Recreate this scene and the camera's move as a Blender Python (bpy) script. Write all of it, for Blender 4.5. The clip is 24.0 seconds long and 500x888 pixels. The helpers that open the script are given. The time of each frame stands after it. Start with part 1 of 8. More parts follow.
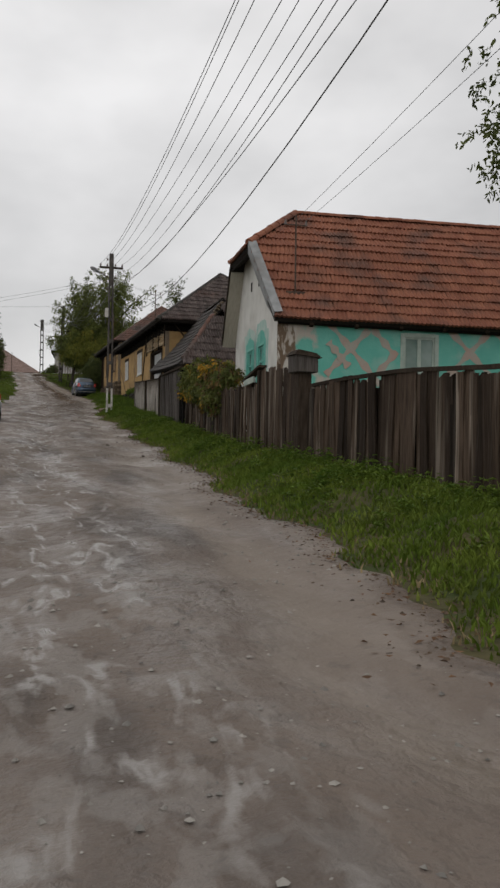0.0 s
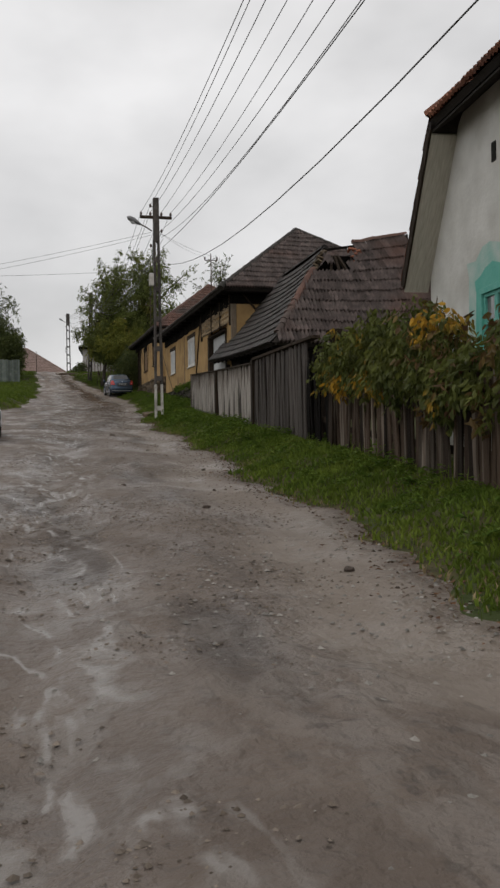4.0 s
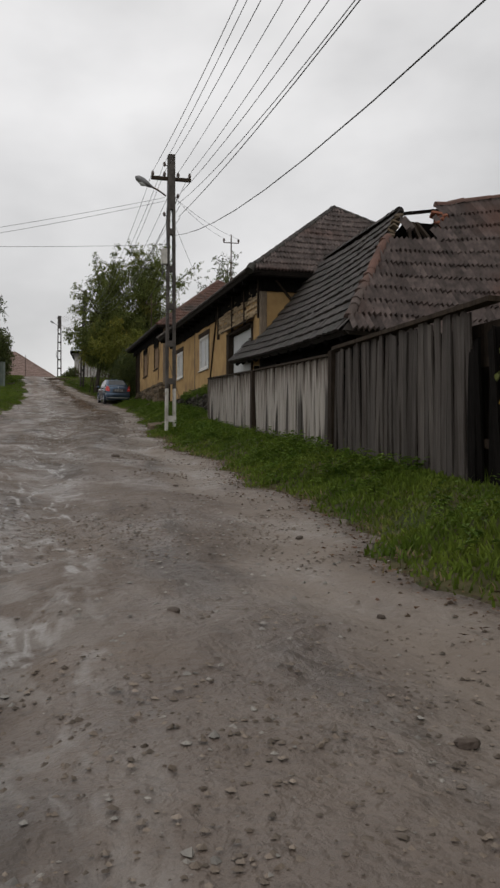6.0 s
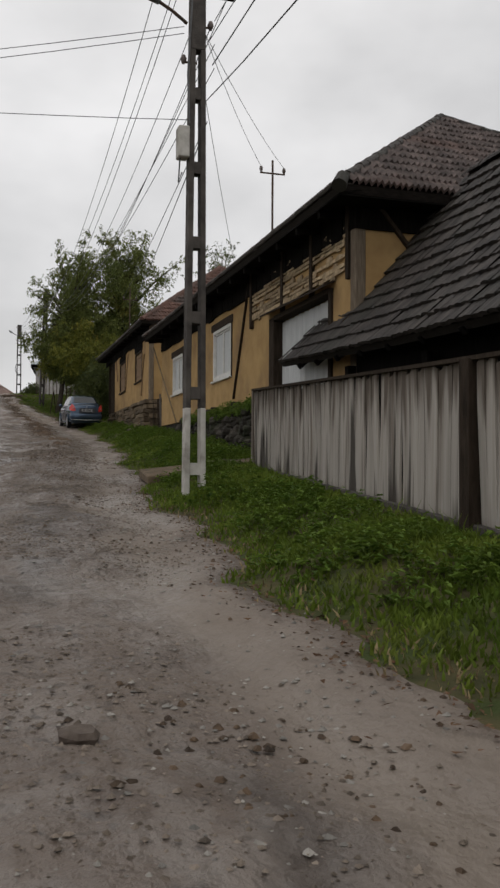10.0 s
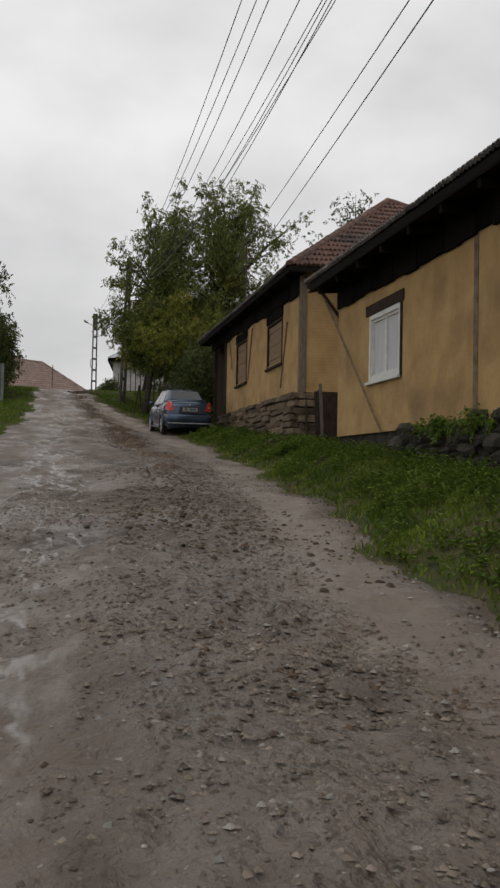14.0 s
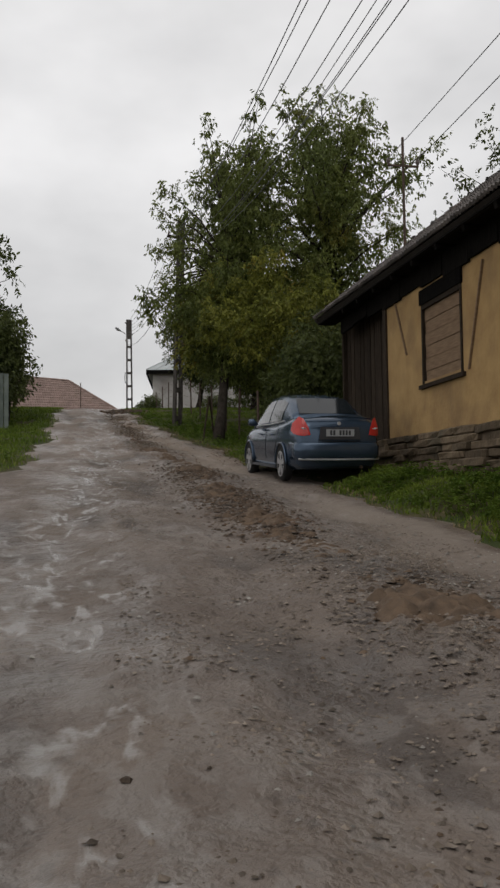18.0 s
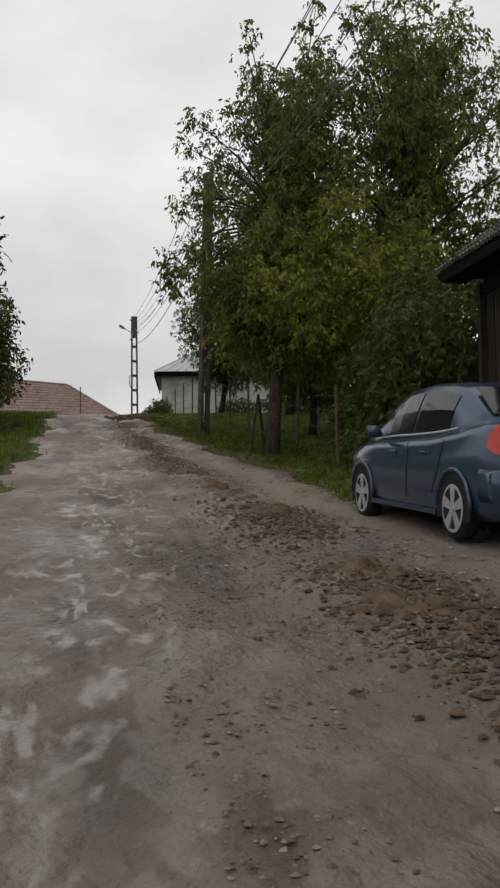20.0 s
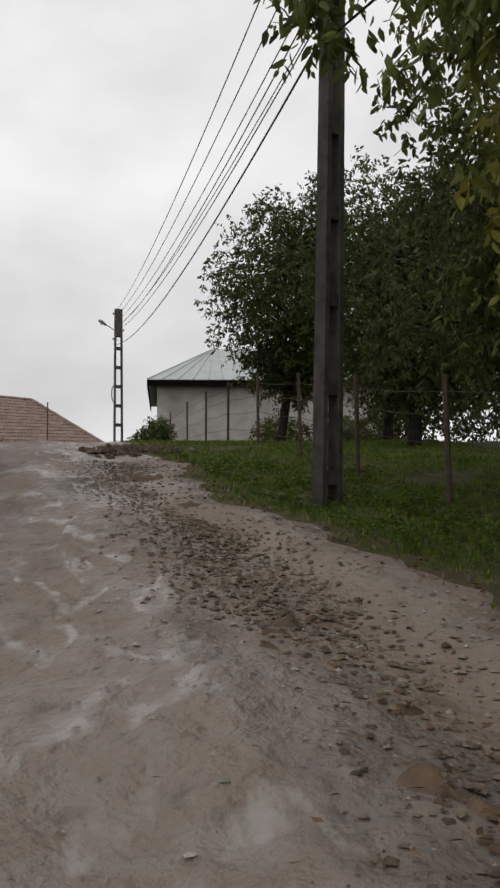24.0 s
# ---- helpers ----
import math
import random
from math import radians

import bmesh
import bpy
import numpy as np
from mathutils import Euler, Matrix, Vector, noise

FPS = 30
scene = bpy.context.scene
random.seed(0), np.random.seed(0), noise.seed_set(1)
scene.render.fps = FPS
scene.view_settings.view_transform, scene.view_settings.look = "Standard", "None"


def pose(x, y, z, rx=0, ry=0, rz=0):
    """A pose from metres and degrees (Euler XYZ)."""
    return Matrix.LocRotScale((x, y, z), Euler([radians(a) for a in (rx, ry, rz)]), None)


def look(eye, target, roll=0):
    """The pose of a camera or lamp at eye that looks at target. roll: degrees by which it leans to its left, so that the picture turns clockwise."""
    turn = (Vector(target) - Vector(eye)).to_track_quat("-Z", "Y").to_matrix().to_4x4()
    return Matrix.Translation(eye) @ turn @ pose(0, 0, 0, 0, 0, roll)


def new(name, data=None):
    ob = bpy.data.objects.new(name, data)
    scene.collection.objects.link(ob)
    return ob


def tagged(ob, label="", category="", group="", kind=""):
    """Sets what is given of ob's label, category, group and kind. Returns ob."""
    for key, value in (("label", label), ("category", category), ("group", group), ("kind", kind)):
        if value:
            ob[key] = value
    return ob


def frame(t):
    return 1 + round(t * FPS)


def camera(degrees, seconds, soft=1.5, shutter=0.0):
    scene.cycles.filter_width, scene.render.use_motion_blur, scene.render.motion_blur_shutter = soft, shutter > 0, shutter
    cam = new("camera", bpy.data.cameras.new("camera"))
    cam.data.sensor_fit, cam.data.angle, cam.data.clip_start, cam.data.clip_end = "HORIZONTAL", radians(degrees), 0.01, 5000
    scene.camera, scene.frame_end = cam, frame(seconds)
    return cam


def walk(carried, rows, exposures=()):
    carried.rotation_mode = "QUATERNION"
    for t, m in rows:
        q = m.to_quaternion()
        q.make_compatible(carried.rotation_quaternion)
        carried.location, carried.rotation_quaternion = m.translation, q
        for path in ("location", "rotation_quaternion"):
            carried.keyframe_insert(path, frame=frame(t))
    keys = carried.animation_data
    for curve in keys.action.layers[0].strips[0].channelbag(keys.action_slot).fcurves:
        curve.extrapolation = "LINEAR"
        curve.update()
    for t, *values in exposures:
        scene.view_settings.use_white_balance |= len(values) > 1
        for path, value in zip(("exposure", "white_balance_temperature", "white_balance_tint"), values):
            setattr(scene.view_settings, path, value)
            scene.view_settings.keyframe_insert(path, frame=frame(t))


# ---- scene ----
cam = camera(31.0, 24.0, soft=2.5)
METRES, EYE, TILT, LEAN, TURN = 85.0, 1.2, 0.0, 0.0, -16.3
ROWS = [
    (0.0, 0.0, 0.0, 0.0, -0.0, 0.25, -0.93),
    (0.5, -0.0035, 0.018, 0.0009, 0.1, 0.33, -0.63),
    (1.0, -0.007, 0.0358, 0.0019, 0.69, 0.48, 0.01),
    (1.5, -0.0112, 0.0543, 0.0027, 1.35, 0.41, 0.4),
    (2.0, -0.0155, 0.0733, 0.0038, 1.88, 0.38, 0.84),
    (2.5, -0.02, 0.0924, 0.0048, 2.05, 0.24, 0.49),
    (3.0, -0.0242, 0.111, 0.0058, 1.91, 0.1, 0.57),
    (3.5, -0.0281, 0.1294, 0.0071, 2.0, -0.12, 1.04),
    (5.5, -0.0456, 0.2086, 0.0108, 1.2, 0.37, 0.2),
    (6.0, -0.0499, 0.228, 0.0118, 1.27, 0.63, -0.15),
    (6.5, -0.0543, 0.2512, 0.0142, 0.77, 0.71, -0.06),
    (7.0, -0.0576, 0.2711, 0.0155, 0.15, 0.78, -0.3),
    (7.5, -0.0601, 0.2904, 0.0164, -0.12, 0.93, 0.02),
    (8.0, -0.0634, 0.3093, 0.0179, -0.6, 1.17, 0.03),
    (8.5, -0.0664, 0.3285, 0.0191, -0.89, 1.37, 0.35),
    (9.0, -0.07, 0.3467, 0.0204, -1.27, 1.77, 0.3),
    (9.5, -0.0729, 0.3641, 0.0219, -1.0, 1.74, 0.15),
    (10.0, -0.0763, 0.3817, 0.0228, -0.77, 1.93, -0.34),
    (10.5, -0.0799, 0.3994, 0.024, -0.51, 1.82, -0.79),
    (11.0, -0.0836, 0.4175, 0.0249, 0.27, 1.69, -0.77),
    (11.5, -0.0879, 0.4355, 0.026, 1.52, 1.59, -0.74),
    (13.5, -0.1084, 0.5126, 0.0311, 3.34, 1.81, -1.67),
    (14.0, -0.1137, 0.5334, 0.0326, 3.7, 2.0, -1.09),
    (14.5, -0.1198, 0.5548, 0.0344, 3.67, 2.03, -1.69),
    (15.0, -0.1248, 0.5753, 0.0361, 3.83, 2.19, -1.14),
    (15.5, -0.1304, 0.5952, 0.0381, 3.76, 2.35, -0.97),
    (16.0, -0.1357, 0.6152, 0.0397, 4.31, 2.46, -0.5),
    (16.5, -0.1417, 0.6355, 0.0414, 4.79, 2.44, -0.08),
    (17.0, -0.1473, 0.6561, 0.0431, 5.49, 2.73, 0.81),
    (17.5, -0.1534, 0.6756, 0.0451, 5.6, 2.79, 1.25),
    (18.0, -0.1601, 0.6995, 0.046, 5.72, 3.08, 0.81),
    (18.5, -0.1671, 0.7221, 0.0478, 6.57, 2.92, 1.16),
    (19.0, -0.1725, 0.7414, 0.0486, 5.77, 3.22, 0.55),
    (19.5, -0.1787, 0.7627, 0.0506, 5.81, 3.47, 0.62),
    (21.5, -0.2037, 0.855, 0.0605, 4.87, 3.88, 1.4),
    (22.0, -0.2099, 0.8783, 0.0627, 4.49, 4.15, 1.2),
    (22.5, -0.216, 0.9021, 0.0651, 4.35, 4.36, 1.1),
    (23.0, -0.2219, 0.9252, 0.0675, 4.2, 4.56, 0.72),
    (23.5, -0.228, 0.9476, 0.0702, 4.07, 4.75, 0.5),
    (24.0, -0.234, 0.9683, 0.0736, 4.01, 4.89, 0.61),
]
walk(cam, [(t, pose(0, 0, EYE, TILT, LEAN, TURN) @ pose(METRES * x, METRES * y, METRES * z, 90 + pitch, roll, yaw)) for t, x, y, z, yaw, pitch, roll in ROWS],
     [(0.0, 0.0), (19.0, 0.0), (22.0, 0.10), (24.0, 0.08)])

# ---- world and light: an overcast, rainy autumn day ----
world = bpy.data.worlds.new("overcast")
scene.world = world
world.use_nodes = True
wn, wl = world.node_tree.nodes, world.node_tree.links
bg = wn["Background"]
sky = wn.new("ShaderNodeTexSky")
sky.sky_type, sky.sun_disc = "NISHITA", False
sky.sun_elevation, sky.sun_rotation = radians(48), radians(20)
wco = wn.new("ShaderNodeTexCoord")
wmap = wn.new("ShaderNodeMapping")
wmap.inputs["Scale"].default_value = (1.0, 1.0, 1.8)
cloud = wn.new("ShaderNodeTexNoise")
cloud.inputs["Scale"].default_value, cloud.inputs["Detail"].default_value = 2.6, 5.0
cloud.inputs["Roughness"].default_value = 0.5
cramp = wn.new("ShaderNodeValToRGB")
cramp.color_ramp.elements[0].position, cramp.color_ramp.elements[0].color = 0.30, (0.532, 0.529, 0.53, 1)
cramp.color_ramp.elements[1].position, cramp.color_ramp.elements[1].color = 0.66, (0.845, 0.836, 0.836, 1)
wmix = wn.new("ShaderNodeMix")
wmix.data_type, wmix.blend_type = "RGBA", "ADD"
wmix.inputs["Factor"].default_value = 0.004
wl.new(wco.outputs["Generated"], wmap.inputs["Vector"])
wl.new(wmap.outputs["Vector"], cloud.inputs["Vector"])
wl.new(cloud.outputs["Fac"], cramp.inputs["Fac"])
wl.new(cramp.outputs["Color"], wmix.inputs["A"])
wl.new(sky.outputs["Color"], wmix.inputs["B"])
wl.new(wmix.outputs["Result"], bg.inputs["Color"])
bg.inputs["Strength"].default_value = 1.0
sun = new("sun", bpy.data.lights.new("sun", "SUN"))
sun.data.energy, sun.data.angle, sun.data.color = 0.5, radians(40), (1.0, 0.97, 0.93)
sun.matrix_world = look((0, 0, 60), (14, 30, 0))


# ---- materials ----
def mat(name, c1, c2, scale=6.0, stretch=(1, 1, 1), rough=0.8, bump=0.3, bscale=40.0, metal=0.0, c3=None, s3=0.7,
        lo3=0.5, hi3=0.68, rand=0.0, stretch3=(1, 1, 1), rough2=None, spec=0.18, translucent=0.0, detail=6.0, bdist=0.02):
    """Two colours by a fine noise, a third in large stains, a little random value per piece, relief."""
    m = bpy.data.materials.new(name)
    m.use_nodes = True
    n, l = m.node_tree.nodes, m.node_tree.links
    b = n["Principled BSDF"]
    b.inputs["Metallic"].default_value = metal
    b.inputs["Specular IOR Level"].default_value = spec
    geo = n.new("ShaderNodeNewGeometry")

    def noise_at(s, st, det=detail):
        mp = n.new("ShaderNodeMapping")
        mp.inputs["Scale"].default_value = st
        l.new(geo.outputs["Position"], mp.inputs["Vector"])
        t = n.new("ShaderNodeTexNoise")
        t.inputs["Scale"].default_value, t.inputs["Detail"].default_value = s, det
        l.new(mp.outputs["Vector"], t.inputs["Vector"])
        return t.outputs["Fac"]

    def ramp(fac, lo, hi):
        r = n.new("ShaderNodeMapRange")
        r.inputs["From Min"].default_value, r.inputs["From Max"].default_value = lo, hi
        l.new(fac, r.inputs["Value"])
        return r.outputs["Result"]

    def mix(fac, a, c):
        x = n.new("ShaderNodeMix")
        x.data_type = "RGBA"
        l.new(fac, x.inputs["Factor"])
        for key, val in (("A", a), ("B", c)):
            if isinstance(val, tuple):
                x.inputs[key].default_value = (*val, 1)
            else:
                l.new(val, x.inputs[key])
        return x.outputs["Result"]

    f1 = ramp(noise_at(scale, stretch), 0.32, 0.68)
    col = mix(f1, c1, c2)
    f3 = None
    if c3:
        f3 = ramp(noise_at(s3, stretch3, 4.0), lo3, hi3)
        col = mix(f3, col, c3)
    if rand:
        info = n.new("ShaderNodeObjectInfo")
        add = n.new("ShaderNodeMath")
        l.new(info.outputs["Random"], add.inputs[0])
        l.new(geo.outputs["Random Per Island"], add.inputs[1])
        fr = n.new("ShaderNodeMath")
        fr.operation = "FRACT"
        l.new(add.outputs[0], fr.inputs[0])
        rg = n.new("ShaderNodeMapRange")
        rg.inputs["To Min"].default_value, rg.inputs["To Max"].default_value = 1 - rand, 1 + rand
        l.new(fr.outputs[0], rg.inputs["Value"])
        hs = n.new("ShaderNodeHueSaturation")
        l.new(rg.outputs["Result"], hs.inputs["Value"])
        l.new(col, hs.inputs["Color"])
        col = hs.outputs["Color"]
    l.new(col, b.inputs["Base Color"])
    b.inputs["Roughness"].default_value = rough
    if rough2 is not None:
        rr = n.new("ShaderNodeMapRange")
        rr.inputs["To Min"].default_value, rr.inputs["To Max"].default_value = rough, rough2
        l.new(f3 if f3 else f1, rr.inputs["Value"])
        l.new(rr.outputs["Result"], b.inputs["Roughness"])
    if bump:
        bp = n.new("ShaderNodeBump")
        bp.inputs["Strength"].default_value, bp.inputs["Distance"].default_value = bump, bdist
        l.new(noise_at(bscale, stretch), bp.inputs["Height"])
        l.new(bp.outputs["Normal"], b.inputs["Normal"])
    if translucent:
        tr = n.new("ShaderNodeBsdfTranslucent")
        l.new(col, tr.inputs["Color"])
        ms = n.new("ShaderNodeMixShader")
        ms.inputs["Fac"].default_value = translucent
        l.new(b.outputs["BSDF"], ms.inputs[1])
        l.new(tr.outputs["BSDF"], ms.inputs[2])
        l.new(ms.outputs["Shader"], n["Material Output"].inputs["Surface"])
    return m


UP = (9, 9, 0.7)


def road_material():
    """Wet mud with pressed-in gravel: dark mud, brown middle and pale stony patches with wet glints painted in, glossy
    where it is wettest.
    """
    m = mat("wet_gravel_road", (0.126, 0.090, 0.066), (0.185, 0.139, 0.105), 1.1, rough=0.7, bump=0, spec=0.5, detail=9)
    n, l = m.node_tree.nodes, m.node_tree.links
    b = n["Principled BSDF"]
    col = b.inputs["Base Color"].links[0].from_socket
    geo = [q for q in n if q.bl_idname == "ShaderNodeNewGeometry"][0]

    def tex(kind, scale, st=(1, 1, 1), detail=5.0):
        mp = n.new("ShaderNodeMapping")
        mp.inputs["Scale"].default_value = st
        l.new(geo.outputs["Position"], mp.inputs["Vector"])
        t = n.new(kind)
        t.inputs["Scale"].default_value = scale
        if kind == "ShaderNodeTexNoise":
            t.inputs["Detail"].default_value = detail
        l.new(mp.outputs["Vector"], t.inputs["Vector"])
        return t

    def rng(sock, lo, hi, a=0.0, c=1.0):
        r = n.new("ShaderNodeMapRange")
        for k, v in (("From Min", lo), ("From Max", hi), ("To Min", a), ("To Max", c)):
            r.inputs[k].default_value = v
        l.new(sock, r.inputs["Value"])
        return r.outputs["Result"]

    def mixc(fac, base, c):
        x = n.new("ShaderNodeMix")
        x.data_type = "RGBA"
        l.new(fac, x.inputs["Factor"])
        l.new(base, x.inputs["A"])
        x.inputs["B"].default_value = (*c, 1)
        return x.outputs["Result"]

    pale = rng(tex("ShaderNodeTexNoise", 4.2, (1.0, 0.6, 1), 12).outputs["Fac"], 0.50, 0.56)
    area = rng(tex("ShaderNodeTexNoise", 0.5, (1.0, 0.4, 1), 4).outputs["Fac"], 0.44, 0.60)
    dark = rng(tex("ShaderNodeTexNoise", 0.9, (1.3, 0.4, 1), 9).outputs["Fac"], 0.53, 0.63)
    spot = rng(tex("ShaderNodeTexNoise", 9.0, (1, 0.8, 1), 6).outputs["Fac"], 0.60, 0.66)
    vor = tex("ShaderNodeTexVoronoi", 34)
    speck = rng(vor.outputs["Distance"], 0.34, 0.20)
    sel = n.new("ShaderNodeSeparateColor")
    l.new(vor.outputs["Color"], sel.inputs["Color"])

    def times(p, q, k=1.0):
        mul = n.new("ShaderNodeMath")
        mul.operation = "MULTIPLY"
        l.new(p, mul.inputs[0])
        l.new(q, mul.inputs[1])
        sc = n.new("ShaderNodeMath")
        sc.operation = "MULTIPLY"
        sc.inputs[1].default_value = k
        l.new(mul.outputs[0], sc.inputs[0])
        return sc.outputs[0]

    def attr(name):
        q = n.new("ShaderNodeAttribute")
        q.attribute_name = name
        return q.outputs["Fac"]

    def plus(p, q, k):
        x = n.new("ShaderNodeMath")
        x.operation = "MULTIPLY_ADD"
        x.inputs[1].default_value = k
        l.new(q, x.inputs[0])
        l.new(p, x.inputs[2])
        return x.outputs[0]

    def flip(p):
        return rng(p, 0, 1, 1, 0)

    # metres in from the grass, metres from the trickle line, and how far the stony strip reaches, all with a ragged edge
    rag = rng(tex("ShaderNodeTexNoise", 1.5, (1, 0.5, 1), 8).outputs["Fac"], 0, 1, -0.5, 0.5)
    lane, trickle, stones_at = plus(attr("lane"), rag, 0.7), plus(attr("trickle"), rag, 0.9), plus(attr("stony"), rag, 0.8)
    soft = times(rng(lane, 0.05, 0.3), rng(lane, 1.25, 0.85))
    rim = rng(lane, 0.22, -0.02)
    middle = rng(stones_at, 0.3, 0.7)
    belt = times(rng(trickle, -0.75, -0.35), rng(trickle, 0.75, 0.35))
    # trickles of water: thin wandering lines within the belt, their sky reflection painted as pale colour
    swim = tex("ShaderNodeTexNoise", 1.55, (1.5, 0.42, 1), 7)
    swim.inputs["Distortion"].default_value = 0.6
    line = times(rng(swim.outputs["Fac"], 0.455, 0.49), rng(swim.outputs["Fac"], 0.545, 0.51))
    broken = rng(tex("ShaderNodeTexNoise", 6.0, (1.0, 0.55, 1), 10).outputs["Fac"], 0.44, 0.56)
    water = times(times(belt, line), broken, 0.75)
    stray_sheen = times(flip(soft), times(flip(belt), times(times(line, broken), area)), 0.20)

    # pale stones, with the glint of wet ones put into the colour
    stony = times(pale, area, 0.30)
    pick = times(speck, rng(sel.outputs["Red"], 0.62, 0.8))
    ups = n.new("ShaderNodeSeparateXYZ")
    l.new(geo.outputs["Position"], ups.inputs["Vector"])
    upper = times(rng(ups.outputs["Y"], 76, 88), rng(tex("ShaderNodeTexNoise", 0.35, (1.2, 0.5, 1), 4).outputs["Fac"], 0.30, 0.50), 0.62)
    col = mixc(upper, col, (0.262, 0.200, 0.158))
    col = mixc(times(dark, flip(soft), 0.8), col, (0.078, 0.058, 0.045))
    col = mixc(stony, col, (0.300, 0.260, 0.225))
    col = mixc(times(spot, area, 0.7), col, (0.085, 0.066, 0.052))
    # pale mix along the belt paints the sky's sheen on wet ground
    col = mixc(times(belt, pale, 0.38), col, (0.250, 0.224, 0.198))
    col = mixc(times(soft, rng(tex("ShaderNodeTexNoise", 0.7, (1.6, 0.25, 1), 5).outputs["Fac"], 0.30, 0.55), 0.7), col, (0.232, 0.182, 0.137))
    clay = times(rng(tex("ShaderNodeTexNoise", 0.8, (1.6, 0.3, 1), 6).outputs["Fac"], 0.46, 0.60), rng(ups.outputs["Y"], 74, 84), 0.5)
    col = mixc(clay, col, (0.235, 0.163, 0.112))
    tan = times(times(soft, rng(ups.outputs["Y"], 78, 86)), rng(tex("ShaderNodeTexNoise", 0.9, (1.4, 0.3, 1), 6).outputs["Fac"], 0.34, 0.52), 0.6)
    col = mixc(tan, col, (0.235, 0.158, 0.098))
    col = mixc(times(pick, rng(middle, 0, 1, 0.25, 1.0), 0.45), col, (0.25, 0.22, 0.185))
    col = mixc(times(rim, rng(tex("ShaderNodeTexNoise", 5.0, (1, 1, 1), 6).outputs["Fac"], 0.35, 0.6), 0.8), col, (0.105, 0.064, 0.034))
    # painted reflection: trickles are coloured pale besides being smoother, stray lines only coloured
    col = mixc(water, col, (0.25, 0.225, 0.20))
    col = mixc(stray_sheen, col, (0.28, 0.25, 0.22))
    tone = n.new("ShaderNodeHueSaturation")
    tone.inputs["Saturation"].default_value, tone.inputs["Value"].default_value = 0.84, 0.90
    l.new(col, tone.inputs["Color"])
    l.new(tone.outputs["Color"], b.inputs["Base Color"])
    wet = tex("ShaderNodeTexNoise", 1.0, (1.3, 0.55, 1), 8).outputs["Fac"]
    dull = rng(wet, 0.42, 0.62, 0.80, 0.36)
    keen = n.new("ShaderNodeMix")
    l.new(water, keen.inputs["Factor"])
    l.new(dull, keen.inputs["A"])
    keen.inputs["B"].default_value = 0.20
    l.new(keen.outputs["Result"], b.inputs["Roughness"])
    add = n.new("ShaderNodeMath")
    l.new(rng(tex("ShaderNodeTexNoise", 7.0, (1, 1, 1), 10).outputs["Fac"], 0, 1, 0, 1.7), add.inputs[0])
    l.new(rng(tex("ShaderNodeTexNoise", 32.0, (1, 1, 1), 4).outputs["Fac"], 0.3, 0.7, 0, 0.13), add.inputs[1])
    rough_of = plus(rng(soft, 0, 1, 0.95, 0.40), middle, 0.35)
    bp = n.new("ShaderNodeBump")
    l.new(times(rough_of, flip(water)), bp.inputs["Strength"])
    bp.inputs["Distance"].default_value = 0.06
    l.new(add.outputs[0], bp.inputs["Height"])
    l.new(bp.outputs["Normal"], b.inputs["Normal"])
    return m


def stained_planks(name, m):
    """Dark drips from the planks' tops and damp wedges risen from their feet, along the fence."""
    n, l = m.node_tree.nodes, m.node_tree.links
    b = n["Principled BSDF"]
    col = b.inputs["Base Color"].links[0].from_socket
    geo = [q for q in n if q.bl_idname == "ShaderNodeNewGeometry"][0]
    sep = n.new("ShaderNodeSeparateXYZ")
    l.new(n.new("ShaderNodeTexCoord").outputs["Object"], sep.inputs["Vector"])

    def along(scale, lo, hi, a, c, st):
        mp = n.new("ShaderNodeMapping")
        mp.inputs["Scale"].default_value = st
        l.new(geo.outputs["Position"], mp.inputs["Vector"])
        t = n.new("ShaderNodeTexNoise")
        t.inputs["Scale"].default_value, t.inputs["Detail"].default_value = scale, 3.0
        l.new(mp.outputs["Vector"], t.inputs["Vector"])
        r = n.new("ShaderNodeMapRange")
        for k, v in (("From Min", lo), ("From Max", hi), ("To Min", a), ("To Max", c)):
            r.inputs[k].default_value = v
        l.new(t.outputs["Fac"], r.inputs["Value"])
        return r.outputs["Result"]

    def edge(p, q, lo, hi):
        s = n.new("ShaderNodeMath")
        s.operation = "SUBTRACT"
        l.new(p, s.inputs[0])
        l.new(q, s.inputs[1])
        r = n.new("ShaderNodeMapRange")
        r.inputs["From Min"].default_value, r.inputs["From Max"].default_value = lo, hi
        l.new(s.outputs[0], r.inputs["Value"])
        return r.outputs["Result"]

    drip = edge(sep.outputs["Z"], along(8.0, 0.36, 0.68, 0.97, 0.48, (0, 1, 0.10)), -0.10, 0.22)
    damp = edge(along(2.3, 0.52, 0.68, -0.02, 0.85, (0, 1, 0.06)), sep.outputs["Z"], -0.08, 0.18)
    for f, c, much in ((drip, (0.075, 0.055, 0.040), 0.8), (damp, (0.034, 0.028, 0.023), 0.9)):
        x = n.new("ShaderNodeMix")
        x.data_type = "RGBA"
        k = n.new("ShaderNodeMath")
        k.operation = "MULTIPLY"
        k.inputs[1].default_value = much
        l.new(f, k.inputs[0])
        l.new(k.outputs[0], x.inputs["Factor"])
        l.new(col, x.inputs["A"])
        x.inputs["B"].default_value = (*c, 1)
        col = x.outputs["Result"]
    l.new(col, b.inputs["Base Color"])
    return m


